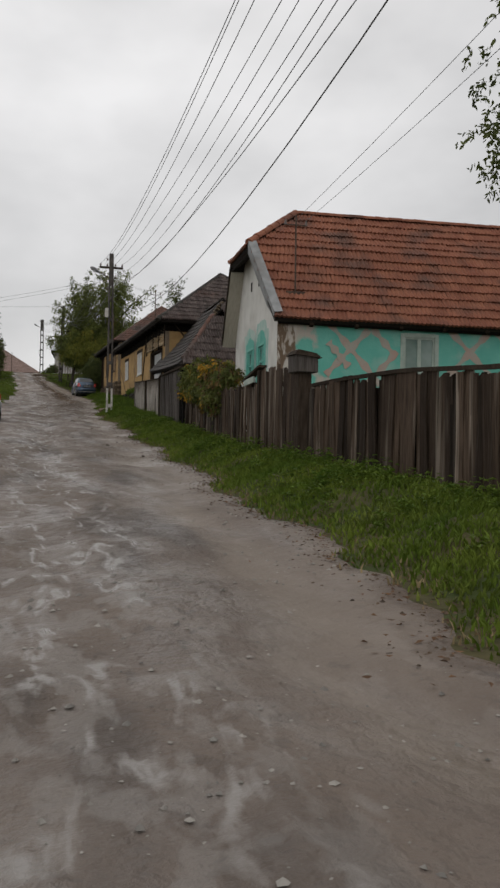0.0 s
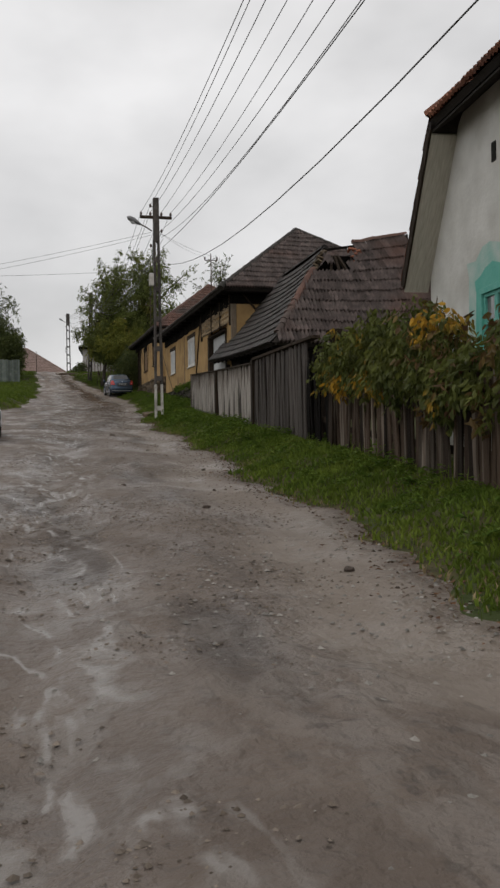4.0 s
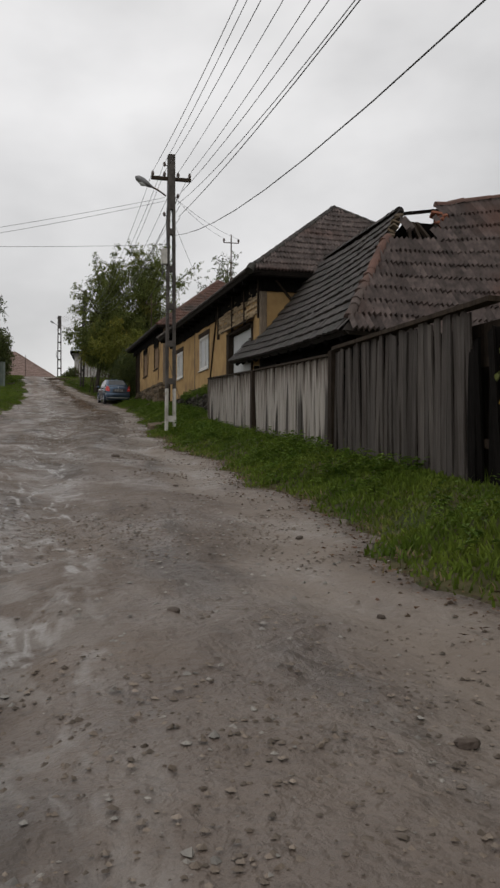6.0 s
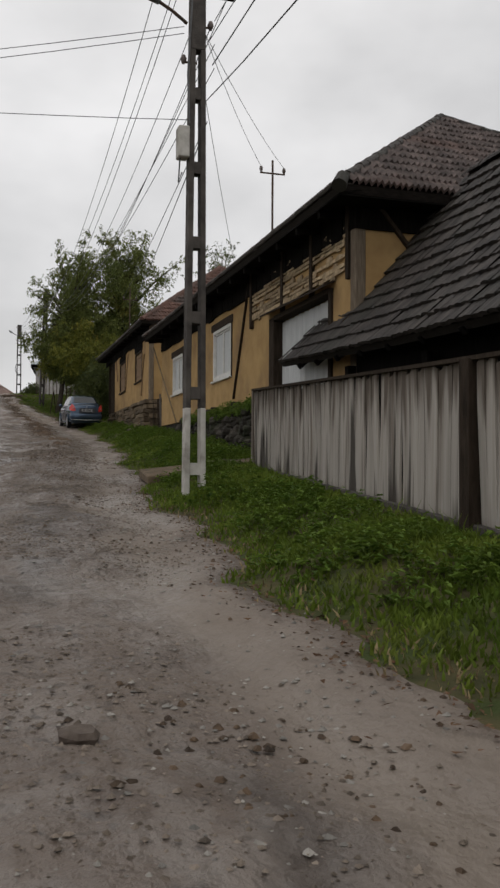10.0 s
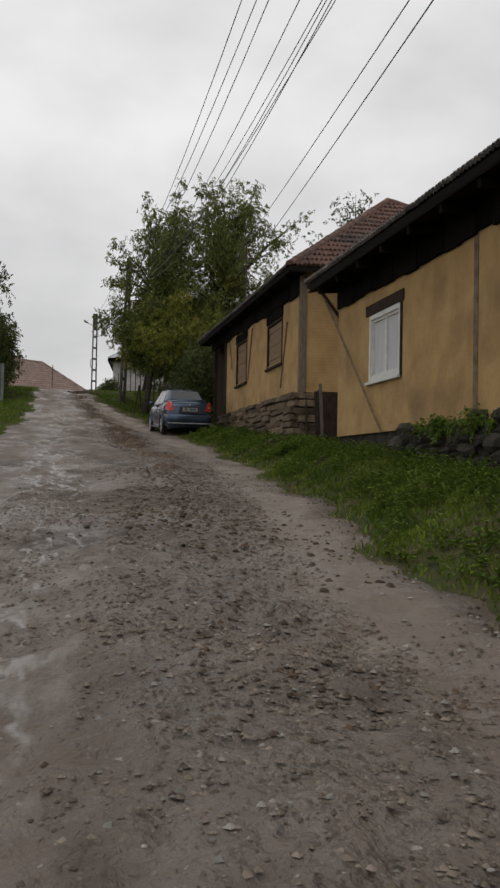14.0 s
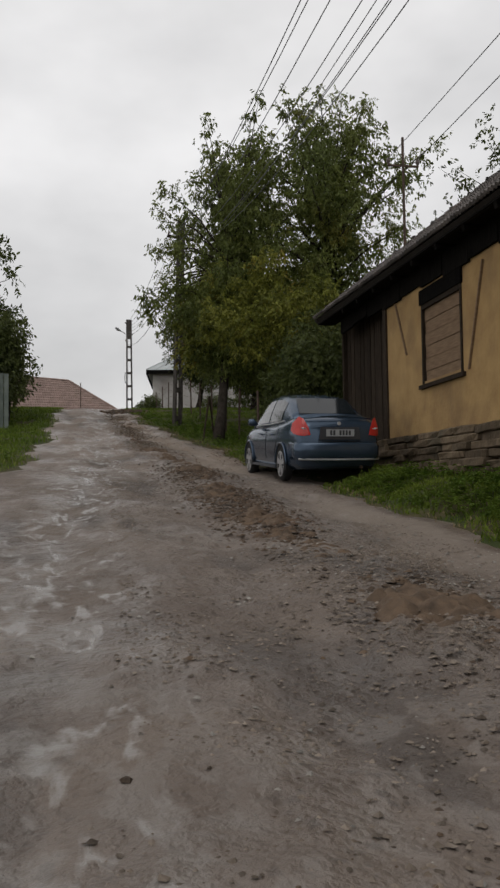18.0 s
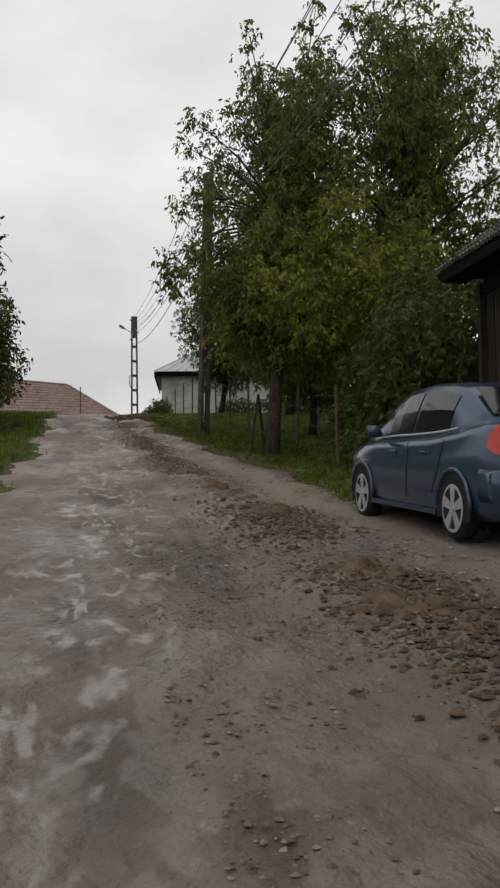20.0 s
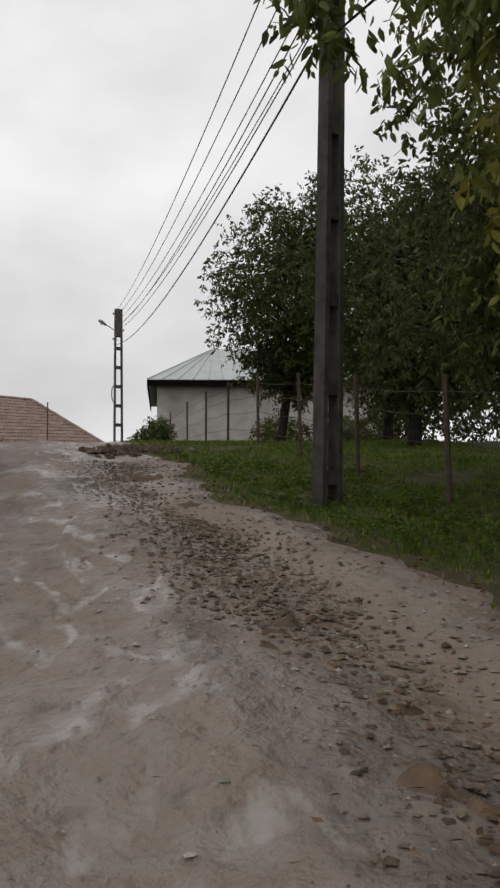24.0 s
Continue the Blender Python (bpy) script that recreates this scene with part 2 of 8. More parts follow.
M_road = road_material()
M_soil = mat("verge_soil", (0.046, 0.046, 0.020), (0.086, 0.074, 0.034), 5, rough=0.95, bump=0.9, bscale=14, c3=(0.042, 0.056, 0.016), s3=1.6, lo3=0.48, hi3=0.62)
M_clod = mat("mud_clods", (0.043, 0.028, 0.017), (0.098, 0.064, 0.039), 9, rough=0.8, bump=0.6, bscale=40, spec=0.4, rand=0.45)
M_litter = mat("leaf_litter", (0.070, 0.036, 0.022), (0.125, 0.070, 0.036), 9, rough=0.8, bump=0, rand=0.5)
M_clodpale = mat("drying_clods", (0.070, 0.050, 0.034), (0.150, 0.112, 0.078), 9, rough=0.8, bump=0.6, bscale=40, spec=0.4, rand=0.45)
M_grit = mat("road_grit", (0.095, 0.074, 0.056), (0.215, 0.178, 0.145), 11, rough=0.75, bump=0.3, bscale=60, rand=0.45)
M_gravel = mat("gravel", (0.16, 0.15, 0.135), (0.30, 0.28, 0.25), 11, rough=0.6, bump=0.4, bscale=60, rand=0.35)
M_grass = mat("grass", (0.066, 0.112, 0.012), (0.150, 0.196, 0.028), 1.4, rough=0.7, bump=0, rand=0.35, translucent=0.32, c3=(0.16, 0.16, 0.045), s3=0.6, lo3=0.6, hi3=0.8)
M_weed = mat("weed_leaves", (0.060, 0.112, 0.014), (0.140, 0.200, 0.032), 2.5, rough=0.7, bump=0, rand=0.35, translucent=0.3)
M_straw = mat("dry_grass", (0.17, 0.13, 0.07), (0.26, 0.2, 0.11), 3, rough=0.9, bump=0, rand=0.3)
M_leaf = mat("tree_leaves", (0.115, 0.132, 0.024), (0.225, 0.226, 0.042), 0.8, rough=0.5, bump=0, rand=0.45, translucent=0.42, c3=(0.27, 0.185, 0.032), s3=0.7, lo3=0.59, hi3=0.72)
M_leafmid = mat("green_tree_leaves", (0.080, 0.102, 0.027), (0.158, 0.180, 0.046), 0.8, rough=0.5, bump=0, rand=0.45, translucent=0.36, c3=(0.20, 0.175, 0.035), s3=0.5, lo3=0.60, hi3=0.76)
M_leafdk = mat("dark_leaves", (0.052, 0.068, 0.022), (0.098, 0.115, 0.033), 0.8, rough=0.5, bump=0, rand=0.45, translucent=0.34)
M_vine = mat("vine_leaves", (0.055, 0.072, 0.018), (0.115, 0.125, 0.028), 1.6, rough=0.55, bump=0, rand=0.4, translucent=0.3, c3=(0.36, 0.205, 0.022), s3=0.9, lo3=0.57, hi3=0.64)
M_vinered = mat("reddish_vine_leaves", (0.10, 0.05, 0.03), (0.16, 0.12, 0.035), 2.2, rough=0.55, bump=0, rand=0.4, translucent=0.3)
M_bark = mat("bark", (0.026, 0.022, 0.018), (0.060, 0.050, 0.041), 14, (1, 1, 0.3), rough=0.95, bump=0.9, bscale=24, spec=0.1)
M_tile = mat("weathered_red_tile", (0.185, 0.068, 0.042), (0.255, 0.105, 0.062), 2.0, rough=0.75, bump=0.4, bscale=60, c3=(0.115, 0.062, 0.047), s3=0.9, rand=0.12)
M_tilegrey = mat("mossy_brown_tile", (0.060, 0.053, 0.049), (0.135, 0.118, 0.108), 5, rough=0.7, bump=0.5, bscale=60, c3=(0.105, 0.070, 0.056), s3=0.55, lo3=0.60, hi3=0.78, rand=0.28)
M_tilebrown = mat("brown_red_tile", (0.105, 0.060, 0.048), (0.155, 0.088, 0.068), 3, rough=0.8, bump=0.5, bscale=60, c3=(0.085, 0.066, 0.058), s3=0.55, rand=0.18)
M_tileshed = mat("rain_dark_shed_tile", (0.062, 0.050, 0.046), (0.140, 0.110, 0.100), 5, rough=0.7, bump=0.5, bscale=60, c3=(0.120, 0.072, 0.058), s3=0.6, lo3=0.52, hi3=0.72, rand=0.3)
M_tileblack = mat("blackened_old_tile", (0.026, 0.022, 0.020), (0.066, 0.056, 0.050), 4, rough=0.6, bump=0.6, bscale=40, c3=(0.034, 0.032, 0.026), s3=0.7, rand=0.3)
M_pinktile = mat("faded_pink_tile", (0.20, 0.142, 0.122), (0.26, 0.188, 0.162), 3, rough=0.8, bump=0.3, bscale=20, rand=0.12)
M_deck = mat("roof_boards", (0.018, 0.015, 0.013), (0.035, 0.029, 0.024), 8, (1, 8, 1), rough=0.9, bump=0.4)
M_white = mat("peeling_whitewash", (0.56, 0.55, 0.51), (0.68, 0.67, 0.63), 2.2, rough=0.9, bump=0.35, bscale=18, c3=(0.42, 0.40, 0.35), s3=0.7, lo3=0.54, hi3=0.74)
M_turq = mat("turquoise_wash", (0.115, 0.40, 0.325), (0.165, 0.46, 0.38), 2.5, rough=0.85, bump=0.35, bscale=18, c3=(0.34, 0.48, 0.42), s3=1.2, lo3=0.54, hi3=0.76)


def worn_corner(m):
    """The wash faded to pinkish white towards the house's corner, with plaster fallen off in streaks beside it."""
    n, l = m.node_tree.nodes, m.node_tree.links
    b = n["Principled BSDF"]
    col = b.inputs["Base Color"].links[0].from_socket
    geo = [q for q in n if q.bl_idname == "ShaderNodeNewGeometry"][0]
    sep = n.new("ShaderNodeSeparateXYZ")
    l.new(geo.outputs["Position"], sep.inputs["Vector"])
    for lo, hi, scale, st, wob_, c in ((7.8, 6.7, 2.2, (1, 1, 1), 1.5, (0.45, 0.40, 0.345)), (7.15, 6.55, 3.0, (1.6, 1, 0.45), 1.7, (0.50, 0.47, 0.42)), (6.92, 6.52, 5.0, (1.4, 1, 0.5), 2.4, (0.15, 0.105, 0.07))):
        r = n.new("ShaderNodeMapRange")
        r.clamp = False
        r.inputs["From Min"].default_value, r.inputs["From Max"].default_value = lo, hi
        l.new(sep.outputs["X"], r.inputs["Value"])
        mp = n.new("ShaderNodeMapping")
        mp.inputs["Scale"].default_value = st
        l.new(geo.outputs["Position"], mp.inputs["Vector"])
        t = n.new("ShaderNodeTexNoise")
        t.inputs["Scale"].default_value, t.inputs["Detail"].default_value = scale, 6.0
        l.new(mp.outputs["Vector"], t.inputs["Vector"])
        s = n.new("ShaderNodeMath")
        s.operation = "MULTIPLY_ADD"
        s.inputs[1].default_value = wob_ * 2
        l.new(t.outputs["Fac"], s.inputs[0])
        l.new(r.outputs["Result"], s.inputs[2])
        g = n.new("ShaderNodeMapRange")
        g.inputs["From Min"].default_value, g.inputs["From Max"].default_value = wob_ + 0.42, wob_ + 0.75
        l.new(s.outputs[0], g.inputs["Value"])
        x = n.new("ShaderNodeMix")
        x.data_type = "RGBA"
        l.new(g.outputs["Result"], x.inputs["Factor"])
        l.new(col, x.inputs["A"])
        x.inputs["B"].default_value = (*c, 1)
        col = x.outputs["Result"]
    l.new(col, b.inputs["Base Color"])
    return m


def lath_relief(m):
    """Level ridges where the laths press through the clay wash."""
    n, l = m.node_tree.nodes, m.node_tree.links
    geo = [q for q in n if q.bl_idname == "ShaderNodeNewGeometry"][0]
    bump = [q for q in n if q.bl_idname == "ShaderNodeBump"][0]
    w = n.new("ShaderNodeTexWave")
    w.bands_direction = "Z"
    w.inputs["Scale"].default_value, w.inputs["Distortion"].default_value = 4.4, 2.2
    w.inputs["Detail"].default_value, w.inputs["Detail Scale"].default_value = 3.0, 1.6
    l.new(geo.outputs["Position"], w.inputs["Vector"])
    b2 = n.new("ShaderNodeBump")
    b2.inputs["Strength"].default_value, b2.inputs["Distance"].default_value = 0.30, 0.012
    l.new(w.outputs["Fac"], b2.inputs["Height"])
    l.new(b2.outputs["Normal"], bump.inputs["Normal"])
    return m


M_turqworn = worn_corner(mat("worn_turquoise_wash", (0.115, 0.40, 0.325), (0.165, 0.46, 0.38), 2.5, rough=0.85, bump=0.4, bscale=18, c3=(0.34, 0.48, 0.42), s3=1.2, lo3=0.54, hi3=0.76))
M_turqpale = mat("faint_turquoise_wash", (0.30, 0.50, 0.44), (0.50, 0.58, 0.53), 3.5, rough=0.88, bump=0.3, bscale=18)
M_salmon = mat("salmon_paint", (0.42, 0.30, 0.25), (0.36, 0.36, 0.31), 4, rough=0.9, bump=0.3, bscale=18)
M_turqwood = mat("turquoise_paint", (0.11, 0.40, 0.33), (0.17, 0.47, 0.39), 9, rough=0.6, bump=0.3, bscale=30)
M_yellow = mat("ochre_clay_wall", (0.335, 0.212, 0.092), (0.44, 0.292, 0.130), 2.4, rough=0.92, bump=0.6, bscale=12, c3=(0.225, 0.145, 0.075), s3=0.9, lo3=0.50, hi3=0.74, detail=9)
M_lathclay = lath_relief(mat("ochre_clay_over_laths", (0.335, 0.212, 0.092), (0.44, 0.292, 0.130), 2.4, rough=0.92, bump=0.6, bscale=12, c3=(0.225, 0.145, 0.075), s3=0.9, lo3=0.50, hi3=0.74, detail=9))
M_clay = mat("bare_clay", (0.13, 0.095, 0.066), (0.22, 0.165, 0.115), 6, rough=0.95, bump=0.8, bscale=20)
M_lath = mat("clay_daubed_lath", (0.235, 0.17, 0.105), (0.42, 0.325, 0.205), 9, rough=0.95, bump=0.9, bscale=26, rand=0.4)
M_timber = mat("old_dark_timber", (0.024, 0.0175, 0.0125), (0.050, 0.037, 0.027), 7, (3, 3, 0.6), rough=0.9, bump=0.6, bscale=24, rand=0.25, spec=0.1)
M_timbergrey = mat("grey_timber", (0.135, 0.105, 0.077), (0.24, 0.192, 0.142), 7, UP, rough=0.9, bump=0.8, rand=0.15, spec=0.1)
M_plank = mat("dark_weathered_plank", (0.031, 0.0215, 0.015), (0.072, 0.051, 0.037), 3.5, UP, rough=0.85, bump=0.7, bscale=9, c3=(0.175, 0.146, 0.116), s3=1.7, stretch3=(3.5, 3.5, 0.22), lo3=0.54, hi3=0.66, rand=0.75, spec=0.1)
M_plankgrey = mat("grey_weathered_plank", (0.056, 0.047, 0.041), (0.10, 0.088, 0.078), 3.5, UP, rough=0.8, bump=0.6, bscale=9, c3=(0.04, 0.032, 0.027), s3=1.1, stretch3=(3, 3, 0.4), rand=0.25)
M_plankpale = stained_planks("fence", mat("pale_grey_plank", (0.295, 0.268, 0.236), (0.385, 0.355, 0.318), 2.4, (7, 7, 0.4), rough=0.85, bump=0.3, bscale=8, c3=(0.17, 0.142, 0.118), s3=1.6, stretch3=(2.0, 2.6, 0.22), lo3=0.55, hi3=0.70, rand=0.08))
M_conc = mat("concrete", (0.25, 0.235, 0.215), (0.34, 0.32, 0.295), 7, rough=0.9, bump=0.4, bscale=40, c3=(0.17, 0.155, 0.14), s3=1.3)
M_concdk = mat("damp_dark_concrete", (0.048, 0.042, 0.038), (0.085, 0.076, 0.069), 7, rough=0.9, bump=0.4, bscale=40, c3=(0.11, 0.098, 0.086), s3=1.5)
M_limew = mat("limewashed_concrete", (0.44, 0.42, 0.38), (0.54, 0.52, 0.48), 7, rough=0.9, bump=0.3, bscale=40, c3=(0.27, 0.25, 0.22), s3=3)
M_stone = mat("rubble_stone", (0.024, 0.021, 0.017), (0.072, 0.063, 0.052), 5, rough=0.9, bump=0.8, bscale=22, rand=0.5, c3=(0.030, 0.036, 0.018), s3=1.2)
M_slab = mat("foundation_slab", (0.084, 0.062, 0.040), (0.160, 0.120, 0.080), 6, rough=0.9, bump=1.0, bscale=14, rand=0.38, c3=(0.075, 0.064, 0.045), s3=1.2, lo3=0.56, hi3=0.72)
M_loose = mat("loose_road_stone", (0.060, 0.046, 0.038), (0.125, 0.100, 0.082), 8, rough=0.7, bump=0.5, bscale=40, rand=0.3)
M_metal = mat("dull_metal", (0.16, 0.16, 0.16), (0.24, 0.24, 0.24), 9, rough=0.5, bump=0.1, metal=0.6)
M_zinc = mat("zinc_flashing", (0.20, 0.205, 0.205), (0.29, 0.295, 0.295), 4, rough=0.5, bump=0.15, bscale=15, metal=0.3, c3=(0.16, 0.15, 0.14), s3=1.4)
M_rust = mat("rusty_iron", (0.06, 0.045, 0.038), (0.11, 0.075, 0.055), 12, rough=0.8, bump=0.3)
M_black = mat("black_rubber", (0.012, 0.012, 0.012), (0.02, 0.02, 0.02), 12, rough=0.7, bump=0.2)
M_wire = mat("wire", (0.095, 0.095, 0.096), (0.125, 0.125, 0.127), 12, rough=0.6, bump=0)
M_porc = mat("insulator_porcelain", (0.10, 0.08, 0.07), (0.16, 0.13, 0.12), 12, rough=0.3, bump=0)
M_curtain = mat("white_curtain", (0.44, 0.45, 0.45), (0.58, 0.59, 0.59), 4, (14, 14, 0.4), rough=0.8, bump=0.4, bscale=6)
M_frame = mat("white_window_paint", (0.55, 0.54, 0.51), (0.66, 0.65, 0.62), 8, rough=0.6, bump=0.2)
M_board = mat("boarded_window_wood", (0.17, 0.112, 0.068), (0.25, 0.168, 0.105), 4, (1, 1, 10), rough=0.85, bump=0.4, bscale=10)
M_wallfar = mat("far_render", (0.33, 0.315, 0.295), (0.42, 0.40, 0.38), 2, rough=0.9, bump=0.2, c3=(0.26, 0.24, 0.225), s3=0.6)
M_sheet = mat("painted_metal_roof", (0.36, 0.385, 0.385), (0.43, 0.455, 0.455), 2, rough=0.45, bump=0.1, spec=0.5)
M_carblue = mat("blue_grey_car_paint", (0.046, 0.073, 0.112), (0.055, 0.083, 0.124), 3, rough=0.16, bump=0, metal=0.5, spec=0.6)
M_carwhite = mat("white_car_paint", (0.62, 0.63, 0.63), (0.68, 0.69, 0.69), 3, rough=0.3, bump=0, spec=0.5)
M_boardgreen = mat("weathered_green_paint", (0.10, 0.12, 0.108), (0.16, 0.18, 0.16), 3, rough=0.8, bump=0.3, bscale=20, rand=0.3)
M_glass = mat("dark_car_glass", (0.012, 0.015, 0.017), (0.016, 0.019, 0.022), 3, rough=0.06, bump=0, spec=0.45)
M_pane = mat("dim_window_pane", (0.10, 0.12, 0.12), (0.19, 0.20, 0.195), 2.5, rough=0.08, bump=0, spec=0.6)
M_red = mat("red_lamp_plastic", (0.42, 0.022, 0.018), (0.50, 0.035, 0.026), 8, rough=0.15, bump=0, spec=0.6)
M_silver = mat("silver_paint", (0.42, 0.42, 0.43), (0.52, 0.52, 0.53), 8, rough=0.35, bump=0, metal=0.5)
M_plate = mat("number_plate_white", (0.30, 0.31, 0.32), (0.36, 0.37, 0.38), 8, rough=0.5, bump=0)
M_inkshade = mat("plate_ink_and_recess_shade", (0.04, 0.04, 0.045), (0.06, 0.06, 0.065), 8, rough=0.6, bump=0)
M_lampglass = mat("lamp_glass", (0.45, 0.46, 0.46), (0.55, 0.56, 0.56), 8, rough=0.2, bump=0)
M_soffit = mat("pale_soffit_board", (0.40, 0.37, 0.30), (0.52, 0.49, 0.41), 5, (8, 1, 1), rough=0.85, bump=0.3)
# dark timber taken down to near-black: shade under the eaves is in the colour
M_darkshade = mat("dark_timber_and_eave_shade", (0.0045, 0.004, 0.0035), (0.0105, 0.009, 0.008), 7, (3, 3, 0.6), rough=0.95, bump=0.5, bscale=24, rand=0.3, spec=0.05)
M_palegreen = mat("pale_green_paint", (0.30, 0.37, 0.32), (0.42, 0.47, 0.42), 7, rough=0.7, bump=0.2)
M_dimgreen = mat("net_curtain_behind_glass", (0.13, 0.20, 0.175), (0.22, 0.29, 0.26), 3, rough=0.12, bump=0, spec=0.6)
M_void = mat("dark_interior", (0.012, 0.011, 0.010), (0.02, 0.018, 0.016), 3, rough=0.95, bump=0)


# ---- building helpers ----
class Mesh:
    """Collects vertices and faces of one part."""

    def __init__(self):
        self.v, self.f = [], []

    def add(self, vs, fs):
        k = len(self.v)
        self.v += [tuple(p) for p in vs]
        self.f += [tuple(i + k for i in q) for q in fs]
        return self

    def hexa(self, p):
        """Eight corners: four below, four above, in the same turn."""
        return self.add(p, [(3, 2, 1, 0), (4, 5, 6, 7), (0, 1, 5, 4), (1, 2, 6, 5), (2, 3, 7, 6), (3, 0, 4, 7)])

    def box(self, x0, x1, y0, y1, z0, z1):
        return self.hexa([(x0, y0, z0), (x1, y0, z0), (x1, y1, z0), (x0, y1, z0), (x0, y0, z1), (x1, y0, z1), (x1, y1, z1), (x0, y1, z1)])

    def beam(self, a, b, w, h, up=(0, 0, 1)):
        """A bar from a to b, w wide and h high."""
        a, b, up = Vector(a), Vector(b), Vector(up)
        d = (b - a).normalized()
        s = d.cross(up)
        s = s.normalized() if s.length > 1e-4 else Vector((1, 0, 0))
        t = s.cross(d).normalized()
        s, t = s * w / 2, t * h / 2
        return self.hexa([a - s - t, a + s - t, a + s + t, a - s + t, b - s - t, b + s - t, b + s + t, b - s + t])

    def tube(self, pts, radii, n=7):
        """A round bar through points."""
        k = len(self.v)
        pts = [Vector(p) for p in pts]
        for i, p in enumerate(pts):
            d = (pts[min(i + 1, len(pts) - 1)] - pts[max(i - 1, 0)]).normalized()
            s = d.cross(Vector((0.13, 0.21, 0.97)))
            s = s.normalized() if s.length > 1e-3 else Vector((1, 0, 0))
            t = d.cross(s)
            r = radii[i] if isinstance(radii, (list, tuple)) else radii
            for j in range(n):
                a = 2 * math.pi * j / n
                self.v.append(tuple(p + (s * math.cos(a) + t * math.sin(a)) * r))
        for i in range(len(pts) - 1):
            for j in range(n):
                a, b = k + i * n + j, k + i * n + (j + 1) % n
                self.f.append((a, b, b + n, a + n))
        self.f.append(tuple(k + j for j in reversed(range(n))))
        self.f.append(tuple(k + (len(pts) - 1) * n + j for j in range(n)))
        return self

    def plate(self, poly, off):
        """A flat polygon given thickness by the vector off."""
        n, o = len(poly), Vector(off)
        p = [Vector(q) for q in poly]
        return self.add([*p, *[q + o for q in p]], [tuple(reversed(range(n))), tuple(range(n, 2 * n)), *[(i, (i + 1) % n, (i + 1) % n + n, i + n) for i in range(n)]])


OFF = {}


def thing(name, base, label, category, group="", rz=0.0, rx=0.0):
    e = new(name)
    e.empty_display_size = 0.2
    e.matrix_basis = pose(*base, rx, 0, rz)
    OFF[e.name] = Vector(base) if not (rz or rx) else Vector((0, 0, 0))
    return tagged(e, label, category, group)


def data_of(name, m, material, smooth=False, bevel=0.0, shift=None):
    me = bpy.data.meshes.new(name)
    vs = m.v if shift is None else [(p[0] - shift[0], p[1] - shift[1], p[2] - shift[2]) for p in m.v]
    me.from_pydata(vs, [], m.f)
    if bevel or not smooth:
        bm = bmesh.new()
        bm.from_mesh(me)
        if len(bm.verts) < 600:
            bmesh.ops.remove_doubles(bm, verts=bm.verts[:], dist=0.0005)
        if bevel:
            bmesh.ops.bevel(bm, geom=bm.edges[:], offset=bevel, segments=1, affect="EDGES", clamp_overlap=True)
        if len(bm.faces) < 20000:
            bmesh.ops.recalc_face_normals(bm, faces=bm.faces[:])
        bm.to_mesh(me)
        bm.free()
    if smooth:
        me.shade_smooth()
    me.materials.append(material)
    return me


def part(name, m, material, parent, label="", smooth=False, bevel=0.0):
    """Links a mesh, given in the thing's world frame, as ONE object under a thing or a part."""
    root = parent
    while root.parent:
        root = root.parent
    ob = new(name, data_of(name, m, material, smooth, bevel, OFF.get(root.name)))
    ob.parent = parent
    return tagged(ob, label)


def solid(name, m, material, label, category, base=None, smooth=False, bevel=0.0, kind="", group=""):
    """A thing that is one mesh."""
    base = Vector(base) if base else Vector((0, 0, 0))
    ob = new(name, data_of(name, m, material, smooth, bevel, base))
    ob.location = base
    return tagged(ob, label, category, group, kind)


def lerp(a, b, t):
    return a + (b - a) * t


def vl(a, b, t):
    return Vector(a).lerp(Vector(b), t)


# ---- the lie of the land ----
ROAD_Y = [-40, 0, 5.5, 12.7, 20.2, 27, 34, 41, 48, 55, 62, 69, 75, 79, 84.7, 91, 97, 104, 111, 118, 132, 400]
ROAD_Z = [-1.8, 0, 0.27, 0.68, 1.05, 1.5, 1.98, 2.4, 2.88, 3.5, 4.0, 4.55, 5.2, 5.58, 6.27, 7.2, 8.15, 9.2, 9.75, 10.05, 10.4, 8.0]
EDGE_Y = [-40, 5, 10, 15, 20, 26, 30, 34, 40, 45, 50, 53, 57, 62, 67.6, 75, 80, 84, 87, 90, 93, 100, 110, 130]
EDGE_X = [2.4, 2.6, 3.0, 3.4, 3.9, 4.15, 4.55, 4.8, 5.05, 5.35, 5.9, 6.2, 6.7, 7.2, 7.65, 7.7, 7.5, 7.1, 6.9, 6.4, 5.95, 5.65, 5.6, 5.8]
LEFT_Y = [-40, 30, 48, 58, 72, 78, 88, 98, 110, 130]
LEFT_X = [-4.5, -4.0, -1.8, 0.7, 1.75, 2.3, 2.65, 2.6, 2.7, 2.6]
# smooth tables
TY = np.arange(-40.0, 400.5, 0.5)


def smooth_table(ys, xs, reach):
    k = np.exp(-0.5 * (np.arange(-20, 21) * 0.5 / reach) ** 2)
    raw = np.interp(TY, ys, xs)
    pad = np.concatenate([np.full(20, raw[0]), raw, np.full(20, raw[-1])])
    return np.convolve(pad, k / k.sum(), "valid")


TZ, TE, TL = smooth_table(ROAD_Y, ROAD_Z, 2.0), smooth_table(EDGE_Y, EDGE_X, 1.5), smooth_table(LEFT_Y, LEFT_X, 2.0)


def road_z(y):
    return np.interp(y, TY, TZ)


def wob(y, seed):
    return 0.16 * np.sin(y * 0.9 + seed) + 0.10 * np.sin(y * 2.3 + seed * 2) + 0.06 * np.sin(y * 5.1 + seed * 3) + 0.03 * np.sin(y * 11.7 + seed)


def right_edge(y):
    return np.interp(y, TY, TE) + wob(y, 1.0)


def left_edge(y):
    return np.interp(y, TY, TL) + wob(y, 4.0)


